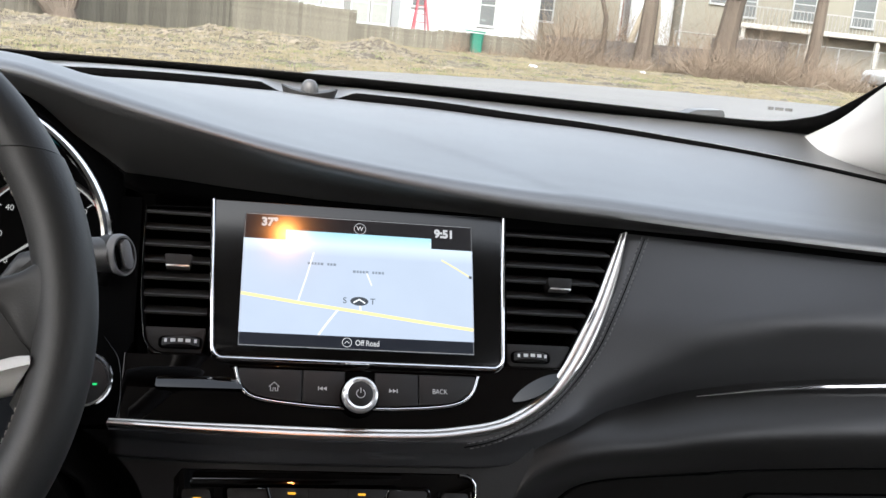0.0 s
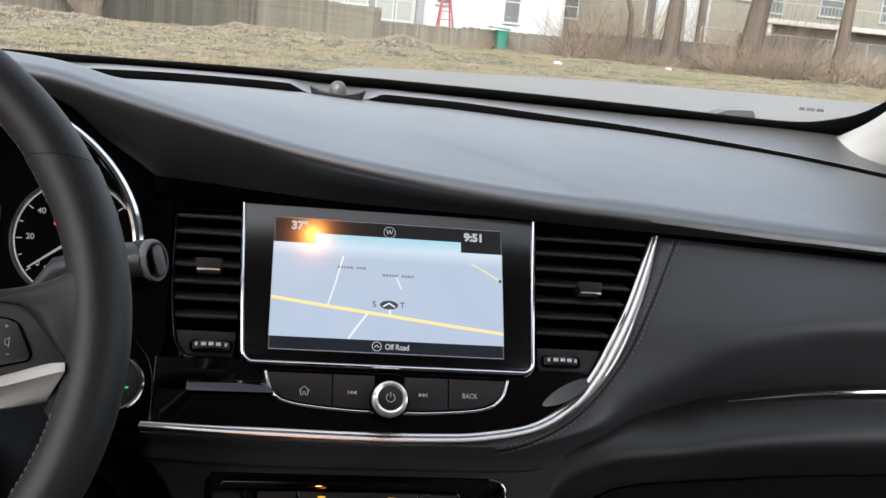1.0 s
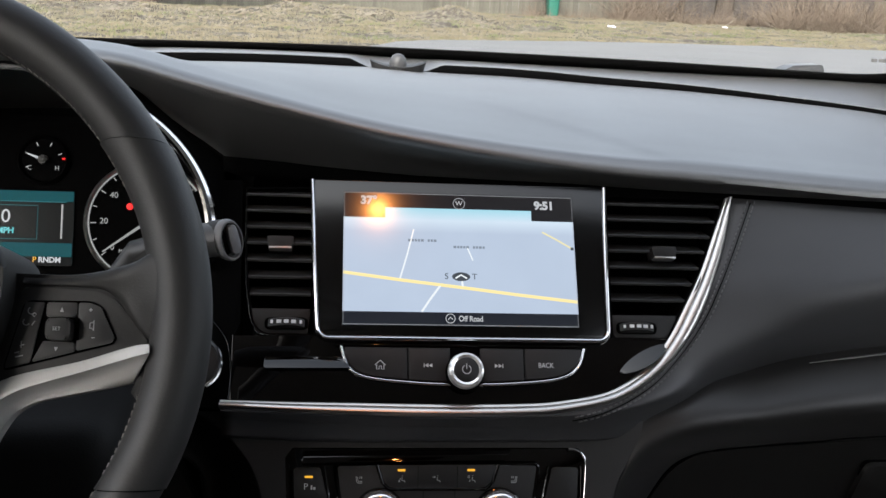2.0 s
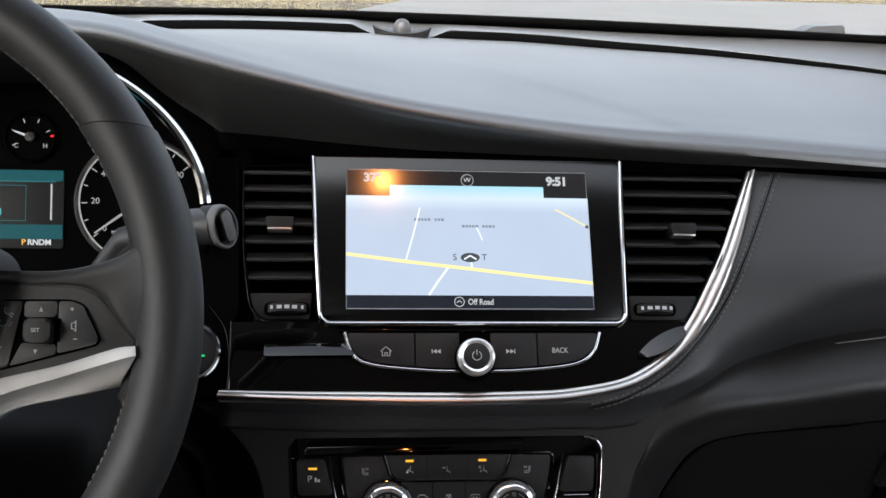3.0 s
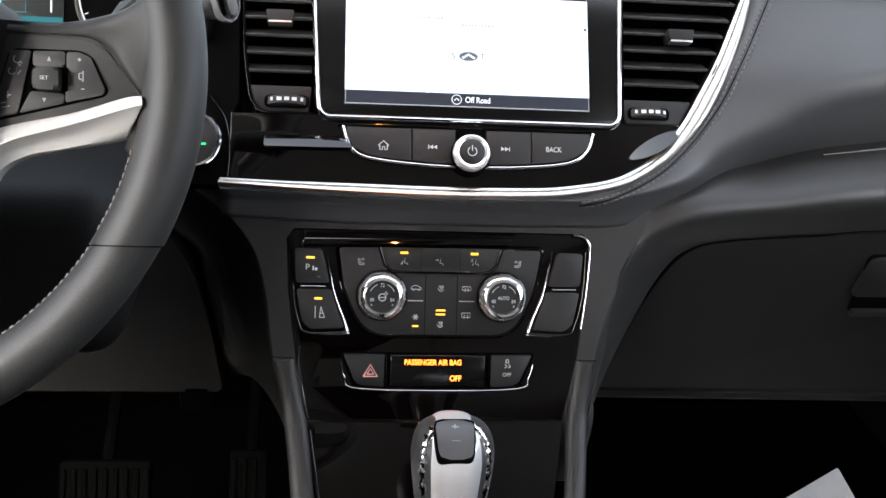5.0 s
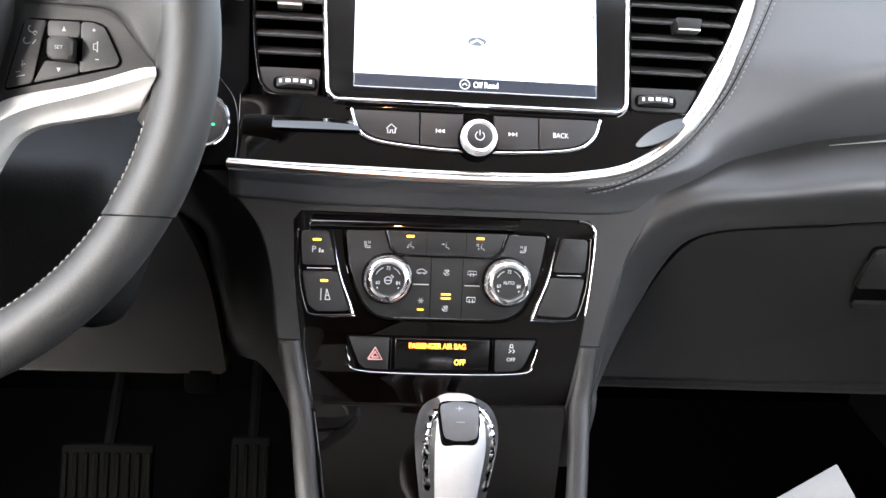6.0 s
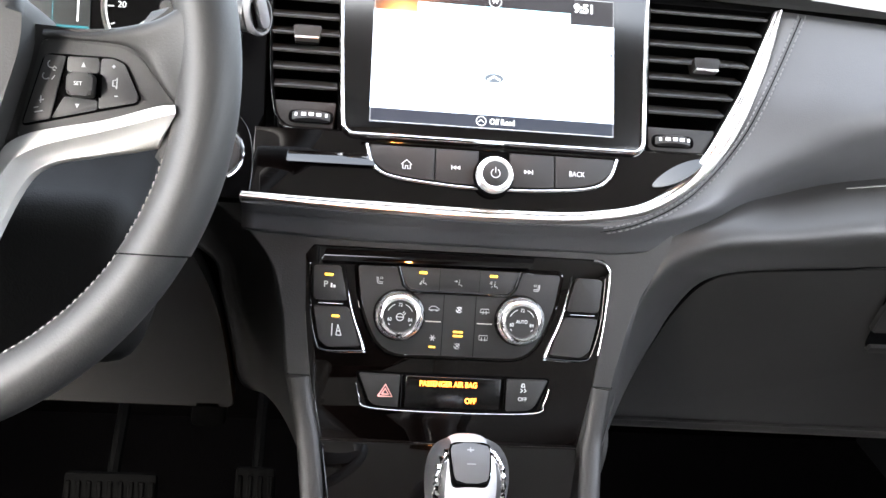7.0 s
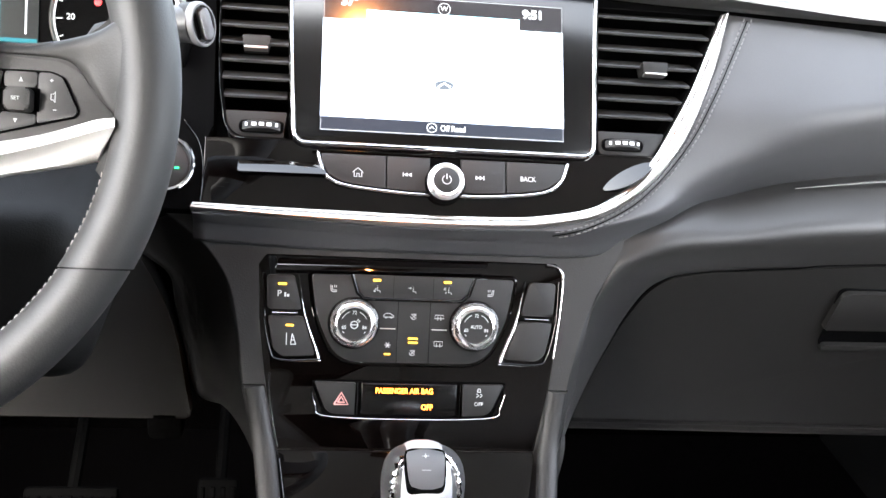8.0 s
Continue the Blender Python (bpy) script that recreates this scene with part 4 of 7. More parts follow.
        for x in (a, b):
            vs_.append([bm_.verts.new((x, v + s[0] + k * tv, s[1] + k * tw)) for s, k in ((sec[0], -1), (sec[1], -1), (sec[1], 1), (sec[0], 1))])
        for k in range(4):
            bm_.faces.new((vs_[0][k], vs_[0][(k + 1) % 4], vs_[1][(k + 1) % 4], vs_[1][k]))
        bm_.faces.new(vs_[0][::-1])
        bm_.faces.new(vs_[1])
        bmesh.ops.bevel(bm_, geom=list(bm_.edges), offset=0.0004, segments=1, affect="EDGES")
        part("slat", bm_, SLAT, vent)
    # adjusting tab on the middle slat
    cx, cv = (-0.1335, 0.0610) if left else (0.1575, 0.0595)
    bm_ = prism(bmesh.new(), rounded([(cx - 0.0085, cv - 0.0030), (cx + 0.0085, cv - 0.0030), (cx + 0.0100, cv + 0.0055), (cx - 0.0100, cv + 0.0055)], 0.0015), -0.010, 0.0045, 0.0016)
    tab = part("tab", bm_, PLASTIC, vent)
    bm_ = prism(bmesh.new(), rounded([(cx - 0.0082, cv - 0.0044), (cx + 0.0082, cv - 0.0044), (cx + 0.0085, cv - 0.0030), (cx - 0.0085, cv - 0.0030)], 0.0006), -0.002, 0.0052, 0.0008)
    part("tab_lip", bm_, SATIN, tab, "silver lip")
    return vent


def spun_wheel(cx, cy):
    """The visible edge of a thumb wheel that lies flat behind a slot."""
    bm_ = bmesh.new()
    rows_ = []
    for k in range(25):
        a = radians(-62 + 124 * k / 24)
        x, w = cx + 0.0168 * math.sin(a), -0.0105 + 0.0155 * math.cos(a)
        rib = 0.0003 if k % 2 else 0.0
        rows_.append([(x, cy - 0.0036, w - 0.002), (x, cy - 0.0026, w + rib), (x, cy + 0.0026, w + rib), (x, cy + 0.0036, w - 0.002), (x, cy + 0.0036, -0.013), (x, cy - 0.0036, -0.013)])
    verts_, faces_ = grid_mesh(rows_, True)
    vs_ = [bm_.verts.new(v) for v in verts_]
    for f in faces_:
        bm_.faces.new([vs_[i] for i in f])
    return bm_


make_vent(True)
make_vent(False)

# ---- row of audio buttons ----
audio = thing("audio_controls", F1, "black audio button row with a chrome-ringed volume knob", "control panel")
ROW = [(-0.0880, -0.0160), (-0.0825, -0.0310), (-0.0690, -0.0385), (-0.0300, -0.0425), (0.0, -0.0430), (0.0330, -0.0425), (0.0700, -0.0385), (0.0845, -0.0298), (0.0900, -0.0160)]
row_line = [tuple(p) for p in catmull(ROW, 6)]
plate("backing", row_line[::-1], -0.001, 0.0014, DARK, audio, 0.0)
part("chrome_rim", ribbon(bmesh.new(), row_line, 0.0013, 0.0, 0.0034), CHROME, audio, "chrome rim")


def row_floor(x):
    return interp([(p[0], p[1]) for p in row_line], x) + 0.0022


for a, b in ((-0.0855, -0.0405), (-0.0398, -0.0095), (0.0125, 0.0445), (0.0452, 0.0875)):
    low = [(a + (b - a) * k / 10, row_floor(a + (b - a) * k / 10)) for k in range(11)]
    low = [(x, min(y, -0.0180)) for x, y in low]
    plate("button", low + [(b, -0.0165), (a, -0.0165)], 0.001, 0.0034, BUTTON, audio, 0.0008)
bm = spun(bmesh.new(), [(0.0131, 0.0), (0.0131, 0.010), (0.0124, 0.0122), (0.0108, 0.0134), (0.0092, 0.0127), (0.0089, 0.0122)], 0.001, -0.0345, 48)
knob = part("volume_knob", bm, POLISHED, audio, "chrome-ringed knob")
part("knob_cap", spun(bmesh.new(), [(0.0091, 0.010), (0.0090, 0.0128), (0.0083, 0.0133), (0.0004, 0.0136)], 0.001, -0.0345, 40), BUTTON, knob, "black cap")
part("knob_skirt", spun(bmesh.new(), [(0.0142, 0.0), (0.0142, 0.006), (0.0134, 0.0072), (0.0130, 0.0072)], 0.001, -0.0345, 48), DARK, knob)
strokes("power_symbol", [arc(0.001, -0.0345, 0.0031, 120, 420, 14), [(0.001, -0.0341), (0.001, -0.0303)]], 0.0003, 0, 0, 0.0136, MARK, knob)
zb = 0.0034
strokes("home_symbol", [[(-0.0037, 0.0), (0.0, 0.0034), (0.0037, 0.0)], [(-0.0026, 0.0002), (-0.0026, -0.0030), (-0.0008, -0.0030), (-0.0008, -0.0008), (0.0008, -0.0008), (0.0008, -0.0030), (0.0026, -0.0030), (0.0026, 0.0002)]],
        0.0003, -0.0600, -0.0295, zb, MARK, audio)


def triangles(name, tris, x, y, z, mat, parent):
    bm_ = bmesh.new()
    for tri in tris:
        prism(bm_, [(x + a, y + b) for a, b in tri], z, z + 0.0002)
    return part(name, bm_, mat, parent, smooth=False)


triangles("previous_symbol", [[(-0.0032, -0.0015), (-0.0026, -0.0015), (-0.0026, 0.0015), (-0.0032, 0.0015)], [(-0.0024, 0), (0.0002, -0.0015), (0.0002, 0.0015)], [(0.0004, 0), (0.0030, -0.0015), (0.0030, 0.0015)]],
          -0.0255, -0.0295, zb, MARK, audio)
triangles("next_symbol", [[(0.0026, -0.0015), (0.0032, -0.0015), (0.0032, 0.0015), (0.0026, 0.0015)], [(0.0024, 0), (-0.0002, 0.0015), (-0.0002, -0.0015)], [(-0.0004, 0), (-0.0030, 0.0015), (-0.0030, -0.0015)]],
          0.0260, -0.0295, zb, MARK, audio)
words("back_text", "BACK", 0.0052, 0.0608, -0.0290, zb + 0.0001, MARK, audio, squeeze=0.85)

# ---- starter button ----
starter = thing("start_button", F1, "round black start button with a chrome ring and green light", "button")
part("ring", spun(bmesh.new(), [(0.0205, -0.004), (0.0205, 0.003), (0.0195, 0.0042), (0.0180, 0.0042), (0.0172, 0.003), (0.0170, 0.001)], -0.1915, -0.0290, 44), CHROME, starter, "chrome ring")
part("cap", spun(bmesh.new(), [(0.0171, -0.003), (0.0168, 0.0012), (0.0155, 0.0020), (0.0005, 0.0014)], -0.1915, -0.0290, 40), BUTTON, starter)
part("light", prism(bmesh.new(), box_outline(-0.1845, -0.0325, -0.1815, -0.0312), 0.0018, 0.0024), GREEN, starter, "lit green lamp", smooth=False)
bm = ribbon(bmesh.new(), [tuple(p) for p in catmull([(-0.1665, -0.0560), (-0.1655, -0.035), (-0.1690, -0.013), (-0.1800, 0.0030)], 6)], 0.0004, -0.001, 0.0006)
part("panel_line", bm, GLOSS, starter)

# ---- lower console ----
console = thing("centre_console", F2, "black centre console with soft sides and a gloss front", "console")


def c2(x, z):
    """A place on the console's face from the car's x and height."""
    return (x + 0.0165, (z - 0.9) * 1.0595)


outer_l = [c2(*p) for p in ((-0.205, 0.948), (-0.180, 0.936), (-0.162, 0.921), (-0.147, 0.900), (-0.139, 0.870), (-0.1335, 0.830), (-0.123, 0.785), (-0.110, 0.745))]
outer_r = [c2(*p) for p in ((0.138, 0.944), (0.135, 0.928), (0.126, 0.9105), (0.1120, 0.884), (0.1035, 0.852), (0.0990, 0.830), (0.0945, 0.787), (0.0880, 0.745))]
inner_l = [c2(*p) for p in ((-0.0965, 0.745), (-0.1090, 0.787), (-0.1185, 0.830), (-0.1240, 0.870), (-0.1272, 0.911), (-0.1215, 0.9185))]
inner_r = [c2(*p) for p in ((0.0875, 0.9185), (0.0945, 0.911), (0.0910, 0.870), (0.0855, 0.830), (0.0770, 0.787), (0.0665, 0.745))]
ol, orr = [tuple(p) for p in catmull(outer_l, 5)], [tuple(p) for p in catmull(outer_r, 5)]
u_shape = ol + inner_l + inner_r + orr[::-1]
part("surround", prism(bmesh.new(), u_shape, -0.16, 0.002, 0.0045, 4), CONSOLE_SKIN, console, "soft grained black surround")
for pts in ([c2(-0.1345, 0.8305), c2(-0.1185, 0.8300)], [c2(0.0855, 0.8300), c2(0.1000, 0.8295)]):
    part("joint", ribbon(bmesh.new(), pts, 0.0006, 0.0005, 0.0024), DARK, console, smooth=False)
GLOSS_OUT = [c2(*p) for p in ((-0.110, 0.787), (-0.1185, 0.830), (-0.1240, 0.870), (-0.1275, 0.910), (-0.1205, 0.9183), (0.087, 0.9183), (0.0945, 0.910), (0.0915, 0.870), (0.0860, 0.830), (0.0780, 0.787))]
plate("gloss_front", rounded(GLOSS_OUT, [0.001, 0.02, 0.02, 0.006, 0.006, 0.006, 0.006, 0.02, 0.02, 0.001]), -0.02, 0.0, GLOSS, console, 0.0012, "gloss black front")
# Chrome strips laid only where the gloss edge shows bright glints.
for pts, hw in (([c2(-0.1085, 0.789), c2(-0.1150, 0.820), c2(-0.1160, 0.838)], 0.0008), ([c2(0.0880, 0.852), c2(0.0912, 0.880), c2(0.0928, 0.905), c2(0.0905, 0.9125), c2(0.0850, 0.9158), c2(0.0800, 0.9164)], [0.0007 + 0.00004 * i for i in range(26)]),
                ([c2(-0.1225, 0.905), c2(-0.1210, 0.880), c2(-0.1170, 0.856)], 0.0007)):
    part("bright_edge", ribbon(bmesh.new(), [tuple(p) for p in catmull(pts, 5)], hw, -0.001, 0.0022), CHROME, console, "chrome edge")
bm = prism(bmesh.new(), rounded([(-0.0985, 0.0080), (0.0500, 0.0098), (0.0535, 0.0172), (-0.0955, 0.0160)], 0.001), -0.006, 0.0066, 0.0006)
for v in bm.verts:
    if v.co.z > 0.001:
        v.co.z -= 0.65 * (v.co.y - 0.008)
part("top_rail", bm, GLOSS, console)
# sloping gloss plate round the selector
F3 = Matrix.Translation((-0.0165, -0.0745, 0.7865)) @ Matrix((Vector((1, 0, 0)), Vector((0, 0.70, 0.714)), Vector((0, -0.714, 0.70)))).transposed().to_4x4()
TO2 = F2.inverted() @ F3
low_plate = rounded([(-0.093, 0.0), (-0.0800, -0.085), (-0.066, -0.26), (0.066, -0.26), (0.0785, -0.085), (0.094, 0.0)], 0.002)
bm = prism(bmesh.new(), low_plate, -0.02, 0.0, 0.001)
bmesh.ops.transform(bm, matrix=TO2, verts=bm.verts)
part("selector_plate", bm, GLOSS, console, "gloss black plate round the gear selector")
bm = ribbon(bmesh.new(), [(-0.093, 0.0003), (0.094, 0.0003)], 0.0005, -0.002, 0.0012)
bmesh.ops.transform(bm, matrix=TO2, verts=bm.verts)
part("plate_edge", bm, CHROME, console, "thin bright edge")
TO_CONSOLE = F2.inverted()
for top_x, mid_x, low_xs in ((0.0922, 0.0872, (0.0845, 0.0815, 0.0755, 0.0610)), (-0.1262, -0.1180, (-0.1140, -0.1105, -0.1035, -0.0930))):
    path_ = [Vector((x, -0.034 + 0.35 * (z - 0.9) - 0.0005, z)) for x, z in ((top_x, 0.8290), (top_x * 0.6 + mid_x * 0.4, 0.812))]
    path_ += [Vector((mid_x, -0.0760, 0.7900))]
    path_ += [Vector((x, -0.0745 + 0.70 * v - 0.002, 0.7865 + 0.714 * v + 0.002)) for x, v in zip(low_xs, (-0.028, -0.06, -0.11, -0.26))]
    bm = sweep(bmesh.new(), [TO_CONSOLE @ Vector(p) for p in catmull(path_, 6)], [0.0074] * 12 + [0.0080] * 25, 18, flat=0.55, up=TO_CONSOLE.to_3x3() @ Vector((0, -1, 0.35)))
    part("side_rail", bm, CONSOLE_SKIN, console, "rounded black side rail")
bm = ribbon(bmesh.new(), [(-0.0905, -0.006), (-0.0800, -0.075), (-0.0745, -0.13)], 0.0007, -0.001, 0.0015)
bmesh.ops.transform(bm, matrix=TO2, verts=bm.verts)
part("gloss_edge", bm, GLOSS, console, "gloss black edge")

# ---- climate panel ----
climate = thing("climate_panel", F2, "black climate control panel with two chrome-ringed dials", "control panel")
CORE = rounded([(-0.0530, -0.0570), (0.0530, -0.0570), (0.0690, -0.0260), (0.0735, 0.0065), (-0.0735, 0.0065), (-0.0690, -0.0260)], [0.016, 0.016, 0.02, 0.004, 0.004, 0.02])
plate("core", CORE, -0.002, 0.0030, BUTTON, climate, 0.0010)
part("core_rim", sweep(bmesh.new(), [(x, y, 0.0012) for x, y in CORE], 0.0021, 10, closed=True), GLOSS, climate, "rounded gloss black rim")
plate("vent_keys", rounded([(-0.0360, -0.0100), (0.0360, -0.0100), (0.0430, 0.0062), (-0.0430, 0.0062)], [0.007, 0.007, 0.001, 0.001]), 0.001, 0.0042, BUTTON, climate, 0.0008)
part("key_rim", ribbon(bmesh.new(), [(-0.0440, 0.0062), (-0.0400, -0.0065), (-0.0350, -0.0110), (0.0350, -0.0110), (0.0400, -0.0065), (0.0440, 0.0062)], 0.0014, 0.001, 0.0046), GLOSS, climate)
for x in (-0.0145, 0.0140):
    part("key_gap", ribbon(bmesh.new(), [(x, -0.0100), (x, 0.0060)], 0.00025, 0.002, 0.0044), DARK, climate, smooth=False)
for pts in ([(-0.0105, -0.0120), (-0.0105, -0.0560)], [(0.0125, -0.0120), (0.0125, -0.0560)], [(-0.0420, -0.0100), (-0.0105, -0.0110)], [(0.0125, -0.0110), (0.0420, -0.0100)]):
    part("key_gap", ribbon(bmesh.new(), pts, 0.00025, 0.002, 0.0033), DARK, climate, smooth=False)
for x in (-0.0175, 0.0195):
    part("divider", ribbon(bmesh.new(), [(x - 0.0055, -0.0318), (x + 0.0055, -0.0318)], 0.00035, 0.002, 0.0040), SATIN, climate, smooth=False)


def dial(x, text):
    bm_ = spun(bmesh.new(), [(0.0176, 0.002), (0.0176, 0.0085), (0.0174, 0.0125), (0.0169, 0.0150), (0.0158, 0.0172), (0.0144, 0.0190), (0.0130, 0.0200), (0.0121, 0.0202), (0.0117, 0.0190), (0.0116, 0.0160)], x, -0.0262, 96)
    for v in bm_.verts:  # shallow grips round the ring
        dx, dy = v.co.x - x, v.co.y + 0.0262
        k_ = 1 + 0.006 * (math.cos(9 * math.atan2(dy, dx)) + 0.6 * math.cos(23 * math.atan2(dy, dx) + 1.0)) * min(1.0, max(0.0, (math.hypot(dx, dy) - 0.0122) / 0.003))
        v.co.x, v.co.y = x + dx * k_, -0.0262 + dy * k_
    d_ = part("dial", bm_, DIAL_METAL, climate, "chrome-ringed temperature dial")
    part("dial_cap", spun(bmesh.new(), [(0.0117, 0.014), (0.0116, 0.0172), (0.0110, 0.0180), (0.0004, 0.0182)], x, -0.0262, 44), BUTTON, d_, "black cap")
    part("dial_skirt", spun(bmesh.new(), [(0.0190, 0.002), (0.0190, 0.0050), (0.0184, 0.0075), (0.0172, 0.0085)], x, -0.0262, 48), GLOSS, d_)
    zc = 0.0182
    words("dial_text", "72", 0.0037, x, -0.0262 + 0.0085, zc + 0.0001, MARK, d_, squeeze=0.85)
    words("dial_text", "60", 0.0037, x - 0.0074, -0.0262 - 0.0022, zc + 0.0001, MARK, d_, squeeze=0.85)
    words("dial_text", "84", 0.0037, x + 0.0074, -0.0262 - 0.0022, zc + 0.0001, MARK, d_, squeeze=0.85)
    strokes("dial_scale", [arc(x, -0.0262, 0.0096, 112, 155, 8), arc(x, -0.0262, 0.0096, 68, 25, 8), arc(x, -0.0262, 0.0096, 212, 222, 3), arc(x, -0.0262, 0.0096, -32, -42, 3)], 0.00022, 0, 0, zc, MARK, d_)
    if text:
        words("dial_text", text, 0.0036, x, -0.0259, zc + 0.0001, MARK, d_, squeeze=0.85)
    else:
        strokes("wheel_symbol", [arc(x, -0.0265, 0.0026, 0, 360, 16), [(x - 0.0025, -0.0265), (x + 0.0025, -0.0265)], [(x + 0.002, -0.0237), (x + 0.003, -0.0222)], [(x + 0.003, -0.0247), (x + 0.004, -0.0232)]], 0.00028, 0, 0, zc, MARK, d_)
    d_.location = (0.03 * x + 0.0016, -0.0028, 0.0006)
    d_.scale = (0.97, 0.97, 0.68)


dial(-0.0435, "")
dial(0.0430, "AUTO")


def lamp(x, y, z, parent, w=0.0055, h=0.0016, mat=AMBER):
    return part("indicator", prism(bmesh.new(), rounded(box_outline(x - w / 2, y - h / 2, x + w / 2, y + h / 2), 0.0003), z, z + 0.0003), mat, parent, "lit amber indicator", smooth=False)


lamp(-0.0265, 0.0026, 0.0042, climate)
lamp(0.0240, 0.0026, 0.0042, climate)
for y in (-0.0385, -0.0414):
    lamp(0.0008, y, 0.0030, climate, 0.0068, 0.0012)
lamp(-0.0172, -0.0500, 0.0030, climate, 0.0045, 0.0011)
SEAT = [[(-0.0024, 0.0026), (-0.0020, -0.0012), (-0.0012, -0.0020), (0.0020, -0.0020)], [(-0.0014, 0.0024), (-0.0010, -0.0008), (0.0020, -0.0010)], [(0.0002, 0.0010), (0.0005, 0.0018), (0.0002, 0.0026)], [(0.0014, 0.0010), (0.0017, 0.0018), (0.0014, 0.0026)]]
AIR = [[(-0.0030, 0.0013), (-0.0010, 0.0013)], [(-0.0016, 0.0019), (-0.0009, 0.0013), (-0.0016, 0.0007)], [(0.0004, 0.0022), (0.0009, 0.0022)], [(0.0006, 0.0013), (0.0002, -0.0010), (0.0022, -0.0012), (0.0026, -0.0024)]]
AIR_LOW = AIR[2:] + [[(-0.0006, 0.0006), (-0.0018, -0.0020)], [(-0.0020, -0.0010), (-0.0018, -0.0021), (-0.0008, -0.0017)]]
AIR_SCREEN = AIR[2:] + [[(-0.0030, 0.0018), (-0.0014, 0.0022)], [(-0.0030, 0.0006), (-0.0026, 0.0012)], [(-0.0020, 0.0004), (-0.0016, 0.0012)], [(-0.0012, -0.0006), (-0.0018, -0.0020)]]
FAN = [arc(0, 0, 0.0016, 0, 120, 4), arc(0, 0, 0.0022, 180, 300, 4), [(-0.0018, 0.0016), (0.0018, -0.0016)], [(0.0016, 0.0018), (-0.0014, -0.0018)]]
CAR = [[(-0.0036, -0.0010), (-0.0034, 0.0004), (-0.0018, 0.0016), (0.0010, 0.0016), (0.0026, 0.0004), (0.0036, 0.0), (0.0036, -0.0010), (-0.0036, -0.0010)], [(-0.0026, -0.0016), (-0.0012, -0.0016)], [(0.0012, -0.0016), (0.0026, -0.0016)]]
SCREEN_HEAT = [[(-0.0028, 0.0016), (0.0028, 0.0016), (0.0034, -0.0008), (-0.0034, -0.0008), (-0.0028, 0.0016)], [(-0.0012, -0.0022), (-0.0010, 0.0006)], [(0.0012, -0.0022), (0.0010, 0.0006)]]
REAR_HEAT = [[(-0.0030, 0.0018), (0.0030, 0.0018), (0.0030, -0.0014), (-0.0030, -0.0014), (-0.0030, 0.0018)], [(-0.0012, -0.0022), (-0.0012, 0.0006)], [(0.0012, -0.0022), (0.0012, 0.0006)]]
SNOW = [[(0.0022 * math.cos(radians(a)), 0.0022 * math.sin(radians(a))), (-0.0022 * math.cos(radians(a)), -0.0022 * math.sin(radians(a)))] for a in (0, 60, 120)]
for nm, sym, x, y, z in (("seat_symbol", SEAT, -0.0565, -0.0045, 0.0030), ("seat_symbol", [[(-x_, y_) for x_, y_ in l_] for l_ in SEAT], 0.0555, -0.0045, 0.0030), ("air_symbol", AIR_LOW, -0.0265, -0.0036, 0.0042), ("air_symbol", AIR, -0.0010, -0.0036, 0.0042),
                         ("air_symbol", AIR_SCREEN, 0.0245, -0.0036, 0.0042), ("car_symbol", CAR, -0.0172, -0.0225, 0.0030), ("fan_symbol", FAN, 0.0008, -0.0225, 0.0030), ("windscreen_symbol", SCREEN_HEAT, 0.0192, -0.0228, 0.0030),
                         ("snowflake_symbol", SNOW, -0.0172, -0.0435, 0.0030), ("fan_symbol", FAN, 0.0008, -0.0485, 0.0030), ("rear_heat_symbol", REAR_HEAT, 0.0192, -0.0420, 0.0030)):
    strokes(nm, sym, 0.00026, x, y, z, ICON_MARK, climate)


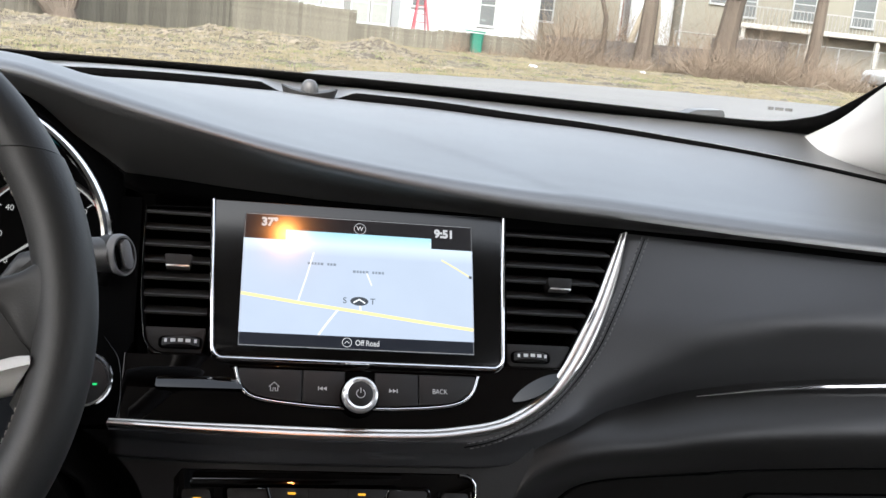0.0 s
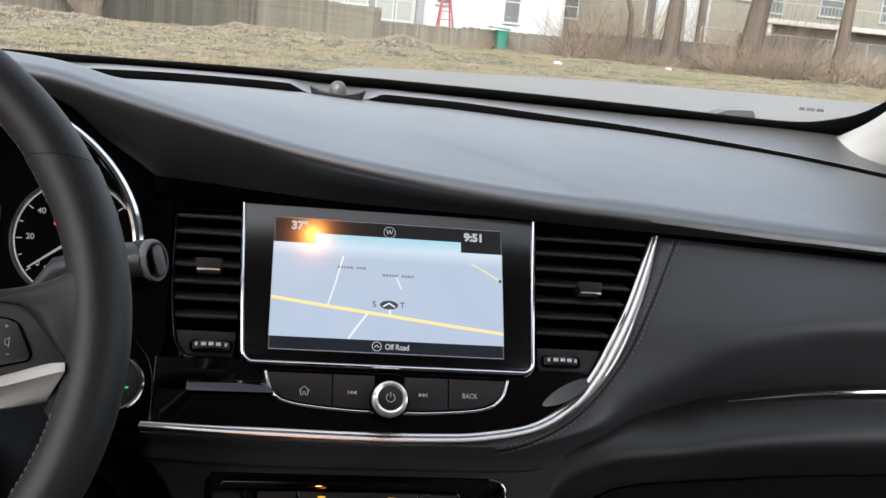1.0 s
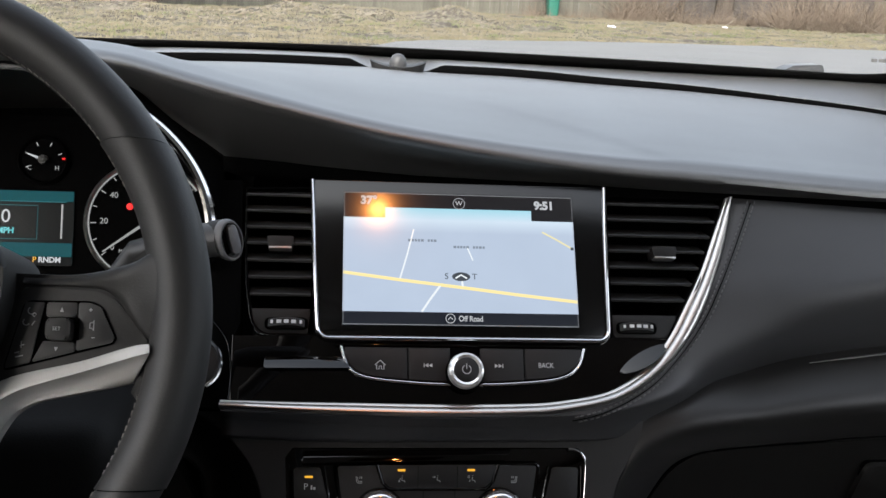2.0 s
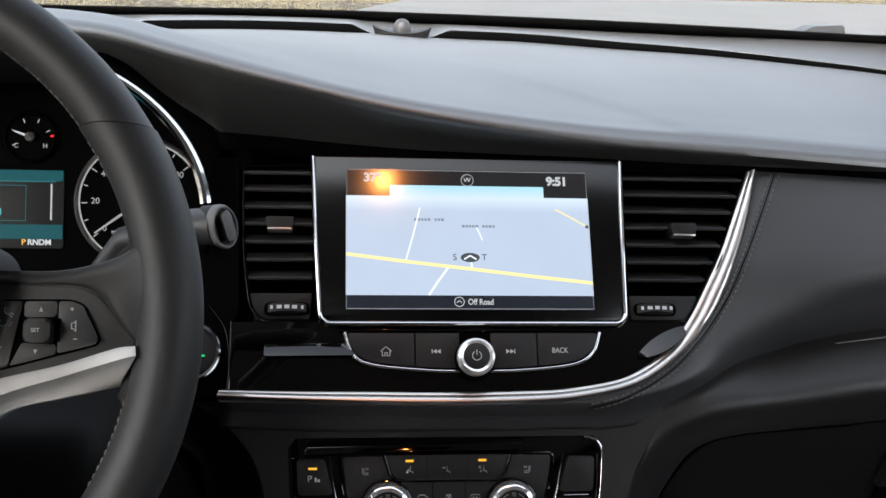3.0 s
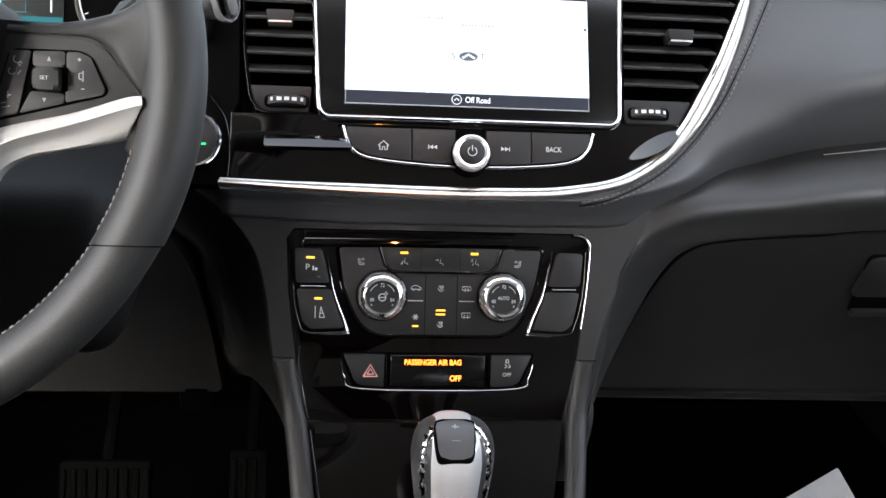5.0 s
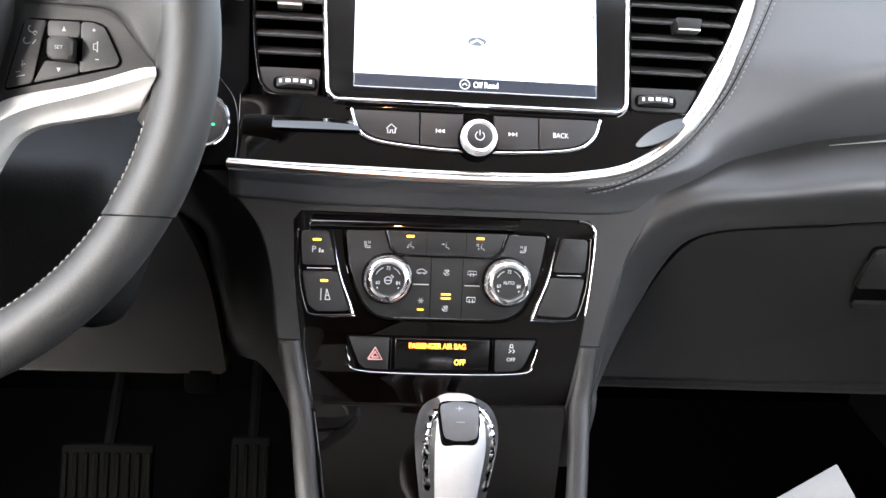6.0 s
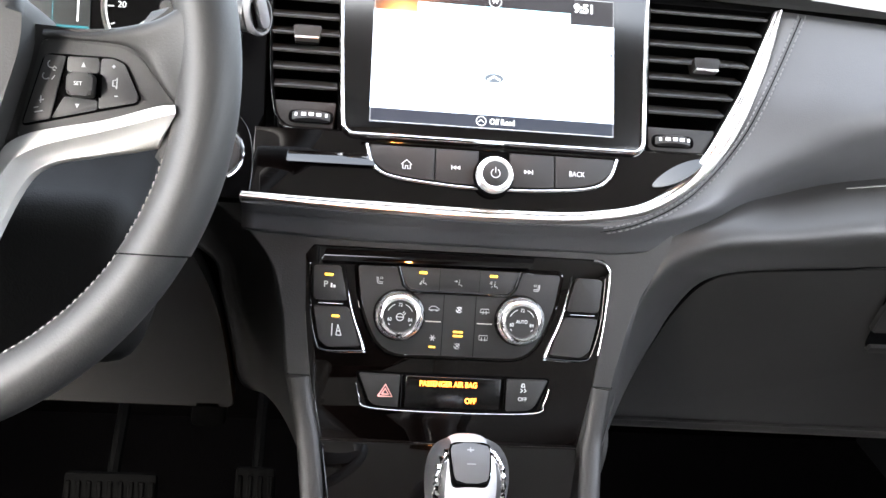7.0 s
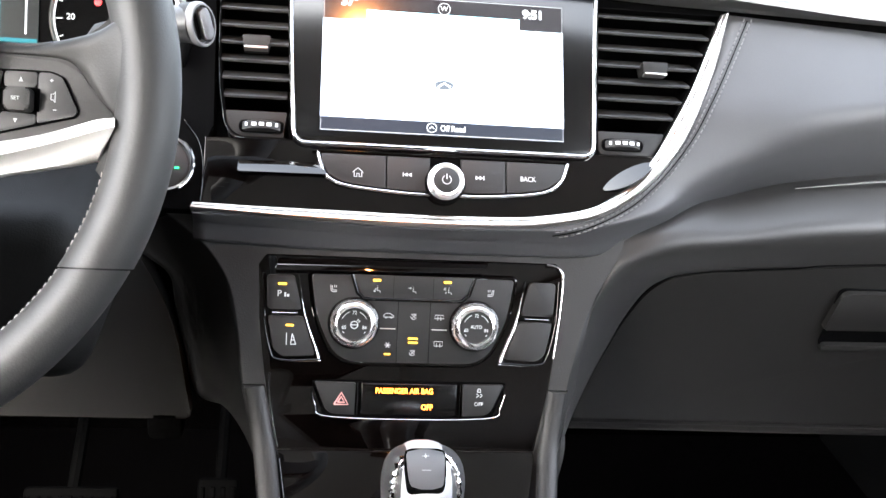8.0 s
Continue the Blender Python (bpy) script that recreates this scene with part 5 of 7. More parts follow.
def side_keys(sign):
    """A pair of keys beside the climate panel, one above the other."""
    side_ = thing("key_pair", F2, "pair of black keys with lit amber marks" if sign < 0 else "pair of blank black keys", "buttons", "keys beside the climate panel")
    top_ = [(sign * 0.1035, 0.0040), (sign * 0.0845, 0.0045), (sign * 0.0785, -0.0200), (sign * 0.1024, -0.0200)]
    low_ = [(sign * 0.1022, -0.0245), (sign * 0.0775, -0.0245), (sign * 0.0680, -0.0520), (sign * 0.0915, -0.0530), (sign * 0.0975, -0.0480)]
    for o in (top_, low_):
        o = o if sign > 0 else o[::-1]
        plate("key", rounded(o[::-1], 0.0025), -0.001, 0.0034, BUTTON, side_, 0.0010)
    part("divider", ribbon(bmesh.new(), [(sign * 0.0990, -0.0222), (sign * 0.0815, -0.0222)], 0.0007, 0.0, 0.0046), CHROME, side_, "chrome divider")
    rim = [(sign * 0.1055, 0.0050), (sign * 0.1045, -0.0250), (sign * 0.0995, -0.0490), (sign * 0.0930, -0.0555), (sign * 0.0660, -0.0550)]
    part("rim", ribbon(bmesh.new(), [tuple(p) for p in catmull(rim, 5)], 0.0009, -0.001, 0.0030), GLOSS, side_)
    slash = [(sign * 0.0660, -0.0545), (sign * 0.0690, -0.0440), (sign * 0.0760, -0.0240), (sign * 0.0815, 0.0050)]
    part("bright_edge", ribbon(bmesh.new(), [tuple(p) for p in catmull(slash, 5)], [0.0018 - 0.0001 * i for i in range(16)], -0.001, 0.0024), CHROME, side_, "chrome edge")
    part("bright_edge", ribbon(bmesh.new(), [(sign * 0.0640, -0.0560), (sign * 0.0800, -0.0568), (sign * 0.0930, -0.0560)], 0.0009, -0.001, 0.0024), CHROME, side_, "chrome edge")
    if sign < 0:
        lamp(-0.0925, -0.0020, 0.0034, side_, 0.0058, 0.0015)
        words("park_text", "P", 0.0062, -0.0945, -0.0090, 0.0035, MARK, side_)
        triangles("park_symbol", [[(0.0, -0.0018), (0.0012, -0.0018), (0.0012, 0.0012), (0.0, 0.0012)], [(0.0018, -0.0018), (0.0034, -0.0018), (0.0034, 0.0), (0.0018, 0.0)]], -0.0910, -0.0092, 0.0034, MARK, side_)
        lamp(-0.0865, -0.0310, 0.0034, side_, 0.0054, 0.0014)
        strokes("lane_symbol", [[(-0.003, -0.0045), (-0.003, 0.0040)], [(0.0, -0.0040), (0.0010, 0.0035)], [(0.0036, -0.0040), (0.0010, 0.0035)], [(0.0, -0.0040), (0.0036, -0.0040)], [(0.0006, -0.001), (0.0028, -0.001)]],
                0.0003, -0.0855, -0.0405, 0.0034, MARK, side_)
    return side_


side_keys(-1)
side_keys(1)

# ---- hazard row ----
hazard = thing("hazard_switch_row", F2 @ Matrix.Translation((0, 0.0025, 0)), "row of warning switch, amber airbag display and stability switch", "switch row")
part("rim", ribbon(bmesh.new(), [tuple(p) for p in catmull([(-0.0695, -0.0800), (-0.0665, -0.0900), (-0.0590, -0.0978), (0.0, -0.0995), (0.0590, -0.0978), (0.0665, -0.0900), (0.0695, -0.0800)], 6)], 0.0010, -0.001, 0.0034), DARK_CHROME, hazard, "dark chrome rim")
plate("backing", rounded([(-0.0605, -0.0985), (0.0605, -0.0985), (0.0710, -0.0720), (-0.0705, -0.0720)], 0.004), -0.002, 0.0008, DARK, hazard, 0.0)
key = plate("warning_key", rounded([(-0.0585, -0.0955), (-0.0390, -0.0965), (-0.0385, -0.0735), (-0.0680, -0.0730)], [0.006, 0.001, 0.001, 0.002]), 0.0, 0.0034, BUTTON, hazard, 0.0010)
strokes("warning_triangle", [[(-0.0050, -0.0036), (0.0050, -0.0036), (0.0, 0.0050), (-0.0050, -0.0036)], [(-0.0024, -0.0020), (0.0024, -0.0020), (0.0, 0.0020), (-0.0024, -0.0020)]], 0.00055, -0.0485, -0.0855, 0.0034, RED_MARK, key, "red warning triangle")
info = plate("airbag_display", box_outline(-0.0345, -0.0965, 0.0345, -0.0735), 0.0, 0.0030, BEZEL_GLASS, hazard, 0.0008, "dark window with lit amber letters")
words("airbag_text", "PASSENGER AIR BAG", 0.0054, -0.0036, -0.0790, 0.0031, AMBER_TEXT, info, squeeze=0.83, bold=0.00014)
words("airbag_text", "OFF", 0.0056, 0.0130, -0.0905, 0.0031, AMBER_TEXT, info, squeeze=0.85, bold=0.00014)
key = plate("stability_key", rounded([(0.0390, -0.0965), (0.0585, -0.0955), (0.0685, -0.0730), (0.0385, -0.0735)], [0.001, 0.006, 0.002, 0.001]), 0.0, 0.0034, BUTTON, hazard, 0.0010)
strokes("skid_symbol", [[(-0.0012, 0.0012), (-0.0006, 0.0036), (0.0006, 0.0036), (0.0012, 0.0012), (-0.0012, 0.0012)], [(-0.0018, 0.0), (0.0, -0.0014), (-0.0018, -0.0026)], [(0.0010, 0.0), (0.0024, -0.0014), (0.0010, -0.0026)]], 0.00035, 0.0505, -0.0798, 0.0034, DIM_MARK, key)
words("stability_text", "OFF", 0.0038, 0.0505, -0.0875, 0.0035, DIM_MARK, key)
part("bright_edge", ribbon(bmesh.new(), [(-0.0368, -0.0735), (-0.0368, -0.0970)], 0.0006, 0.0, 0.0030), CHROME, hazard)
part("bright_edge", ribbon(bmesh.new(), [(0.0368, -0.0735), (0.0368, -0.0970)], 0.0006, 0.0, 0.0030), DARK_CHROME, hazard)

# ---- gear selector ----
selector = thing("gear_selector", Matrix.Translation((-0.0125, -0.150, 0.7130)) @ Matrix.Rotation(radians(-6), 4, "X"), "chrome gear selector with grey sides and a dark top button", "gear selector")


def pod(bm_, sections, n=28, power=2.4):
    """Rounded sections (height, half width, half depth, shift) joined upwards."""
    rows_ = []
    for z, a, b, y in sections:
        row_ = []
        for i in range(n):
            c, s = math.cos(2 * math.pi * i / n), math.sin(2 * math.pi * i / n)
            row_.append((a * math.copysign(abs(c) ** (2 / power), c), y + b * math.copysign(abs(s) ** (2 / power), s), z))
        rows_.append(row_)
    verts_, faces_ = grid_mesh(rows_, True)
    vs_ = [bm_.verts.new(v) for v in verts_]
    for f in faces_:
        bm_.faces.new([vs_[i] for i in f])
    return bm_


BODY = [(0.0, 0.0140, 0.014, 0.0), (0.025, 0.0155, 0.0160, 0.0), (0.05, 0.0180, 0.0195, 0.0), (0.072, 0.0205, 0.0240, 0.001), (0.088, 0.0218, 0.0270, 0.002), (0.0975, 0.0215, 0.0270, 0.003),
        (0.1050, 0.0200, 0.0240, 0.004), (0.1105, 0.0166, 0.0185, 0.005), (0.1138, 0.0105, 0.0115, 0.005), (0.1150, 0.0025, 0.0030, 0.005)]
FINE = [tuple(p) for p in catmull(BODY, 5)]
part("grip_body", pod(bmesh.new(), [(z, a * 1.27, b * 0.96, y) for z, a, b, y in FINE], 48, 2.2), GRIP, selector, "grey textured grip sides")
part("chrome_band", pod(bmesh.new(), [(z * 1.012, a * 0.90, b * 1.10, y - 0.0010) for z, a, b, y in FINE], 48, 2.7), POLISHED, selector, "bright chrome band over front and crown")
# Ribs added and rippled to draw the ragged glints beside the band.
for s in (-1, 1):
    rib = [(s * a * 0.965, y - b * 0.62, z * 1.006) for z, a, b, y in FINE[12:42]]
    part("side_rib", sweep(bmesh.new(), rib, [0.0026 + 0.0008 * math.sin(1.9 * k) + 0.0004 * math.sin(4.3 * k + s) for k in range(len(rib))], 10), CHROME, selector, "chrome rib rippled to draw ragged glints")
KEY_M = Matrix.Translation((-0.0015, -0.0165, 0.1120)) @ Matrix.Rotation(radians(36), 4, "X")
bm = bmesh.new()
grid = []
for j in range(15):  # crowned rocker with rounded corners
    v = -1 + 2 * j / 14
    half = (0.0108 + 0.0022 * (1 + v) / 2) * (1 - abs(v) ** 5) ** 0.2 if abs(v) < 1 else 0.0062
    grid.append([bm.verts.new((half * u, -0.0012 + 0.0140 * v, -0.004 if abs(u) > 1.01 else 0.0034 - 0.0021 * v * v - 0.0006 * u ** 4)) for u in (-1.02, -1, -0.8, -0.5, 0, 0.5, 0.8, 1, 1.02)])
for a, b in zip(grid, grid[1:]):
    for k in range(8):
        bm.faces.new((a[k], a[k + 1], b[k + 1], b[k]))
bmesh.ops.solidify(bm, geom=bm.faces[:], thickness=0.0015)
bmesh.ops.recalc_face_normals(bm, faces=bm.faces[:])
bmesh.ops.transform(bm, matrix=KEY_M, verts=bm.verts)
cap = part("shift_button", bm, ROCKER, selector, "dark grey rocker marked plus and minus")
bm = prism(bmesh.new(), rounded([(-0.0116, -0.0158), (0.0116, -0.0158), (0.0133, -0.002), (0.0133, 0.0134), (-0.0133, 0.0134), (-0.0133, -0.002)], 0.005), -0.010, 0.0012, 0.0006, 2)
bmesh.ops.transform(bm, matrix=KEY_M, verts=bm.verts)
part("button_surround", bm, DARK, selector, "thin dark gap round the rocker")
bm = bmesh.new()
for pts in ([(-0.0022, 0.0072), (0.0022, 0.0072)], [(0, 0.0056), (0, 0.0088)], [(-0.0028, -0.0030), (0.0028, -0.0030)]):
    ribbon(bm, pts, 0.00045, 0.0020, 0.0037 if pts[0][1] < 0 else 0.0032)
bmesh.ops.transform(bm, matrix=KEY_M, verts=bm.verts)
part("shift_marks", bm, FAINT_MARK, cap, smooth=False)
part("boot_ring", spun(bmesh.new(), [(0.028, -0.03), (0.028, 0.0), (0.024, 0.006), (0.018, 0.006)], n=32), GLOSS, selector)

# ---- steering wheel ----
WX, WY, WZ, TILT_W, YAW_W = -0.3332, -0.2318, 1.0779, 0.4067, -0.0313
wu = Vector((math.cos(YAW_W), math.sin(YAW_W), 0))
wv = Vector((0, math.sin(TILT_W), math.cos(TILT_W)))
FW = Matrix.Translation((WX, WY, WZ)) @ Matrix((wu, wv, wu.cross(wv).normalized())).transposed().to_4x4()
wheel = thing("steering_wheel", FW, "black leather steering wheel with satin silver spoke trim", "steering wheel")
RIM_R = 0.1622
SEAMS = (32.9, -28.9, 147.1, 208.9)


def rim_arc(a0, a1, n, r=0.0138):
    bm_ = bmesh.new()
    rows_ = []
    for i in range(n + 1):
        a = radians(a0 + (a1 - a0) * i / n)
        row_ = []
        for t in [2 * math.pi * k / 24 for k in range(24)]:
            rho = RIM_R + r * math.cos(t)
            level = math.asin(max(-0.98, min(0.98, RIM_R * math.sin(a) / rho)))
            level = level if math.cos(a) > 0 else math.pi - level
            turn = (level - a + math.pi) % (2 * math.pi) - math.pi
            b = a + turn * max(0.0, min(1.0, (0.85 - abs(math.sin(a))) / 0.2))
            row_.append((rho * math.cos(b), rho * math.sin(b), 1.18 * r * math.sin(t)))
        rows_.append(row_)
    verts_, faces_ = grid_mesh(rows_, True)
    vs_ = [bm_.verts.new(v) for v in verts_]
    for f in faces_:
        bm_.faces.new([vs_[i] for i in f])
    return bm_


part("upper_rim", rim_arc(SEAMS[0] + 0.15, SEAMS[2] - 0.15, 60), WHEEL_LEATHER, wheel)
part("right_grip", rim_arc(SEAMS[1] + 0.15, SEAMS[0] - 0.15, 30, 0.0146), WHEEL_LEATHER, wheel)
part("left_grip", rim_arc(SEAMS[2] + 0.15, SEAMS[3] - 0.15, 30, 0.0146), WHEEL_LEATHER, wheel)
part("lower_rim", rim_arc(SEAMS[3] + 0.15, 360 + SEAMS[1] - 0.15, 60), WHEEL_LEATHER, wheel)
part("rim_core", rim_arc(0, 360, 90, 0.0130), DARK, wheel)
# stitches along the inner side of the rim
for first, last in ((27, 153), (-168, -12)):  # the spokes cover the rest of the seam
    bm = bmesh.new()
    for k in range(int((last - first) / 1.44)):
        deg = first + 1.44 * k
        a, low_r = radians(deg), 0.0148 if SEAMS[1] < deg < SEAMS[0] or abs(deg) > SEAMS[2] else 0.0140
        p = Vector(((RIM_R - low_r * 0.955) * math.cos(a), (RIM_R - low_r * 0.955) * math.sin(a), 1.18 * low_r * 0.297))
        d = Vector((-math.sin(a), math.cos(a), 0.0))
        sweep(bm, [p - d * 0.0011 + Vector((0, 0, -0.0008)), p, p + d * 0.0011 + Vector((0, 0, 0.0008))], 0.00036, 5)
    part("stitching", bm, PALE_THREAD, wheel, "pale stitches along the inner rim")


def wheel_side(sign):
    """One arm of the wheel with its silver trim and its keys."""
    def m(pts):
        pts = [(sign * x, y) for x, y in pts]
        return pts if sign > 0 else pts[::-1]
    arm = plate("spoke", rounded(m([(0.050, -0.034), (0.120, -0.026), (0.156, -0.016), (0.160, 0.030), (0.1480, 0.042), (0.1345, 0.0270), (0.1130, 0.0222), (0.050, 0.024)]), [0.001, 0.01, 0.004, 0.01, 0.01, 0.01, 0.02, 0.001] if sign > 0 else 0.004),
                -0.022, 0.0005, SHADED_SPOKE_SKIN, wheel, 0.005, "leather-covered spoke", 3)
    plate("spoke_panel", rounded(m([(0.078, -0.0290), (0.115, -0.0190), (0.1485, -0.0108), (0.1310, 0.0106), (0.1225, 0.0150), (0.0868, 0.0168)]), 0.003), -0.004, 0.0014, WHEEL_LEATHER, arm, 0.0012)
    # leather swelling from the key panel up to the rim
    low_line = catmull([(0.1385, -0.0330), (0.1440, -0.0215), (0.1492, -0.0112), (0.1425, -0.0035), (0.1365, 0.0042), (0.1318, 0.0108), (0.1235, 0.0160), (0.1050, 0.0170), (0.0868, 0.0174)], 5)
    high_line = catmull([(0.1495, -0.0440), (0.1550, -0.0290), (0.1575, -0.0150), (0.1590, 0.0040), (0.1580, 0.0190), (0.1535, 0.0350), (0.1370, 0.0285), (0.1130, 0.0234), (0.0870, 0.0232)], 5)
    swell = catmull([(0.0090, -0.006), (0.0125, -0.001), (0.0142, 0.0016), (0.0142, 0.0016), (0.0142, 0.0016), (0.0132, 0.0016), (0.0040, 0.0018), (-0.0010, 0.0018), (-0.0015, 0.0018)], 5)
    rows_ = []
    for a, b, (high, base) in zip(low_line, high_line, swell):
        line_ = []
        for q in range(9):
            t = q / 8
            p_ = a + (b - a) * t
            bulge = t * t * (3 - 2 * t)
            line_.append((sign * p_[0], p_[1], base + (high - base) * bulge + 0.0012 * math.sin(math.pi * t)))
        rows_.append(line_)
    surface("thumb_swell", rows_, SHADED_SPOKE_SKIN, arm, thick=0.008, outward=(0, 0, 1))
    edge_top = catmull([(0.1492, -0.0106), (0.1393, -0.0118), (0.1150, -0.0190), (0.0800, -0.0285), (0.0680, -0.0450), (0.0540, -0.0850), (0.0480, -0.115)], 6)
    fold = catmull([(0.1502, -0.0150), (0.1395, -0.0176), (0.1160, -0.0245), (0.0860, -0.0345), (0.0735, -0.0480), (0.0600, -0.0850), (0.0530, -0.115)], 6)
    edge_low = catmull([(0.1392, -0.0283), (0.1300, -0.0306), (0.1120, -0.0345), (0.0920, -0.0395), (0.0800, -0.0510), (0.0660, -0.0850), (0.0580, -0.115)], 6)
    rows_ = []
    for a, b, c in zip(edge_top, fold, edge_low):
        line_ = [(*a, -0.012), (*a, 0.0025), *[(*(a + (b - a) * t), 0.0030 + 0.0028 * t) for t in (0.08, 0.4, 0.75, 0.94)], (*b, 0.0055),
                 *[(*(b + (c - b) * t), 0.0050 - 0.0105 * t - 0.003 * math.sin(math.pi * t)) for t in (0.06, 0.35, 0.7, 0.95)], (*c, -0.0070), (*c, -0.014)]
        rows_.append([(sign * x, y, z + (0.0090 * min(1.0, max(0.0, (x - 0.118) / 0.030)) ** 1.5 if z > -0.005 else 0.0)) for x, y, z in line_])
    verts_, faces_ = grid_mesh(rows_, True)
    bm_ = bmesh.new()
    vs_ = [bm_.verts.new(v) for v in verts_]
    for f in faces_:
        bm_.faces.new([vs_[q] for q in f])
    part("spoke_trim", bm_, SILVER, wheel, "satin silver spoke trim with a sharp fold")
    pad_ = plate("key_pad", rounded(m([(0.0800, -0.0240), (0.1308, -0.0104), (0.1324, -0.0078), (0.1248, 0.0078), (0.1195, 0.0102), (0.0885, 0.0100)]), 0.003), 0.0, 0.0024, DARK, arm, 0.0008, "five-way key pad")
    keys_ = [[(0.0812, -0.0225), (0.0928, -0.0196), (0.0982, 0.0090), (0.0892, 0.0092)], [(0.1138, -0.0138), (0.1300, -0.0098), (0.1314, -0.0075), (0.1242, 0.0072), (0.1192, 0.0092), (0.1138, 0.0092)],
             [(0.0935, -0.0194), (0.1132, -0.0142), (0.1132, -0.0100), (0.0985, -0.0092)], [(0.0990, 0.0022), (0.1132, 0.0022), (0.1132, 0.0092), (0.0990, 0.0091)]]
    for o in keys_:
        plate("key", rounded(m(o), 0.0012), 0.001, 0.0034, KEY_GREY, pad_, 0.0007)
    plate("centre_key", rounded(m([(0.1008, -0.0092), (0.1122, -0.0092), (0.1122, 0.0012), (0.1008, 0.0012)]), 0.0022), 0.001, 0.0105, BUTTON, pad_, 0.0028)
    for x_ in (0.0992, 0.1142):
        plate("key_stop", m(box_outline(x_ - 0.0005, -0.0088, x_ + 0.0005, 0.0016)), 0.001, 0.0044, DARK, pad_, 0.0)
    if sign > 0:
        triangles("key_mark", [[(-0.0009, -0.0010), (0.0009, -0.0010), (0.0, 0.0012)]], 0.1062, 0.0056, 0.0034, FAINT_MARK, pad_)
        triangles("key_mark", [[(-0.0009, 0.0010), (0.0, -0.0010), (0.0009, 0.0010)]], 0.1045, -0.0132, 0.0034, FAINT_MARK, pad_)
        strokes("key_mark", [[(0.1188, 0.0058), (0.1204, 0.0058)], [(0.1196, 0.0050), (0.1196, 0.0066)], [(0.1206, -0.0075), (0.1222, -0.0075)], [(0.1196, -0.0030), (0.1206, -0.0030), (0.1214, -0.0042), (0.1214, 0.0008), (0.1206, -0.0004), (0.1196, -0.0004), (0.1196, -0.0030)]],
                0.00024, 0, 0, 0.0034, FAINT_MARK, pad_)
        strokes("key_mark", [arc(0.0922, 0.0050, 0.0017, 120, 330, 8), arc(0.0936, 0.0030, 0.0008, 0, 300, 6), arc(0.0900, -0.0005, 0.0015, 120, 330, 8), [(0.0926, -0.0020), (0.0940, 0.0000)], [(0.0878, -0.0118), (0.0898, -0.0112)], [(0.0884, -0.0095), (0.0884, -0.0128)],
                             [(0.0856, -0.0152), (0.0876, -0.0147)], [(0.0860, -0.0172), (0.0896, -0.0163)]], 0.00024, 0, 0, 0.0034, FAINT_MARK, pad_)
        words("set_text", "SET", 0.0024, 0.1060, -0.0040, 0.0106, FAINT_MARK, pad_)


wheel_side(1)
wheel_side(-1)
hub = rounded([(-0.082, 0.034), (-0.084, 0.012), (-0.070, -0.045), (-0.050, -0.085), (0.050, -0.085), (0.070, -0.045), (0.0840, 0.012), (0.082, 0.034), (0.05, 0.046), (-0.05, 0.046)], [0.02, 0.02, 0.03, 0.03, 0.03, 0.03, 0.02, 0.02, 0.03, 0.03])
plate("hub_cover", hub[::-1], -0.045, 0.021, SHADED_SPOKE_SKIN, wheel, 0.020, "padded black hub cover", 7)
plate("lower_spoke", rounded([(-0.052, -0.162), (0.052, -0.162), (0.046, -0.07), (-0.046, -0.07)], 0.006), -0.018, -0.002, PLASTIC, wheel, 0.004)

# ---- steering column with its stalk ----
column = thing("steering_column", Matrix.Translation((-0.333, -0.1, 0.98)), "black plastic steering column shroud with a wiper stalk", "steering column")
bm = block(bmesh.new(), -0.095, 0.120, -0.085, 0.16, -0.085, 0.020, 0.022, 4)
part("shroud", bm, SHROUD_SKIN, column)
stalk = part("stalk", sweep(bmesh.new(), [(0.06, 0.03, 0.0), (0.085, 0.02, 0.05), (0.12, -0.002, 0.098), (0.154, -0.015, 0.110), (0.171, -0.021, 0.1125)], [0.008, 0.008, 0.009, 0.0100, 0.0105], 18), GRIP, column, "black wiper stalk")
FS = Matrix.Translation((0.1745, -0.0235, 0.1130)) @ Matrix((Vector((0.66, 0.75, 0.0)), Vector((-0.08, 0.07, 0.995)), Vector((0.746, -0.657, 0.1)))).transposed().to_4x4()
FE = FS @ Matrix.Rotation(radians(13), 4, "Z") @ Matrix.Diagonal((0.74, 1.02, 1.0, 1))
bm = spun(bmesh.new(), [(0.0108, -0.012), (0.0120, -0.003), (0.0118, 0.0005), (0.0100, 0.0010), (0.0005, 0.0010)], n=36)
bmesh.ops.transform(bm, matrix=FE, verts=bm.verts)
part("stalk_end", bm, BUTTON, stalk, "oval end cap")
bm = spun(bmesh.new(), [(0.0121, -0.0022), (0.0125, 0.0000), (0.0124, 0.0020), (0.0117, 0.0034), (0.0107, 0.0034), (0.0101, 0.0022), (0.0100, 0.0008)], n=40)
bmesh.ops.transform(bm, matrix=FE, verts=bm.verts)
part("end_ring", bm, STALK_GREY, stalk, "raised grey ring")
bm = prism(bmesh.new(), rounded(box_outline(-0.0064, -0.0074, -0.0030, 0.0074), 0.0014), 0.0005, 0.0016, 0.0003)
bmesh.ops.transform(bm, matrix=FE, verts=bm.verts)
part("slot", bm, DARK, stalk)
bm = prism(bmesh.new(), rounded(box_outline(-0.0022, -0.0086, 0.0070, 0.0086), 0.0034), 0.0005, 0.0042, 0.0010)
bmesh.ops.transform(bm, matrix=FE, verts=bm.verts)
part("rocker", bm, STALK_GREY, stalk, "grey rocker key")
bm = bmesh.new()
for k in range(4):
    ribbon(bm, [(-0.004, -0.008 + 0.005 * k), (0.004, -0.008 + 0.005 * k)], 0.00025, 0.0, 0.0003)
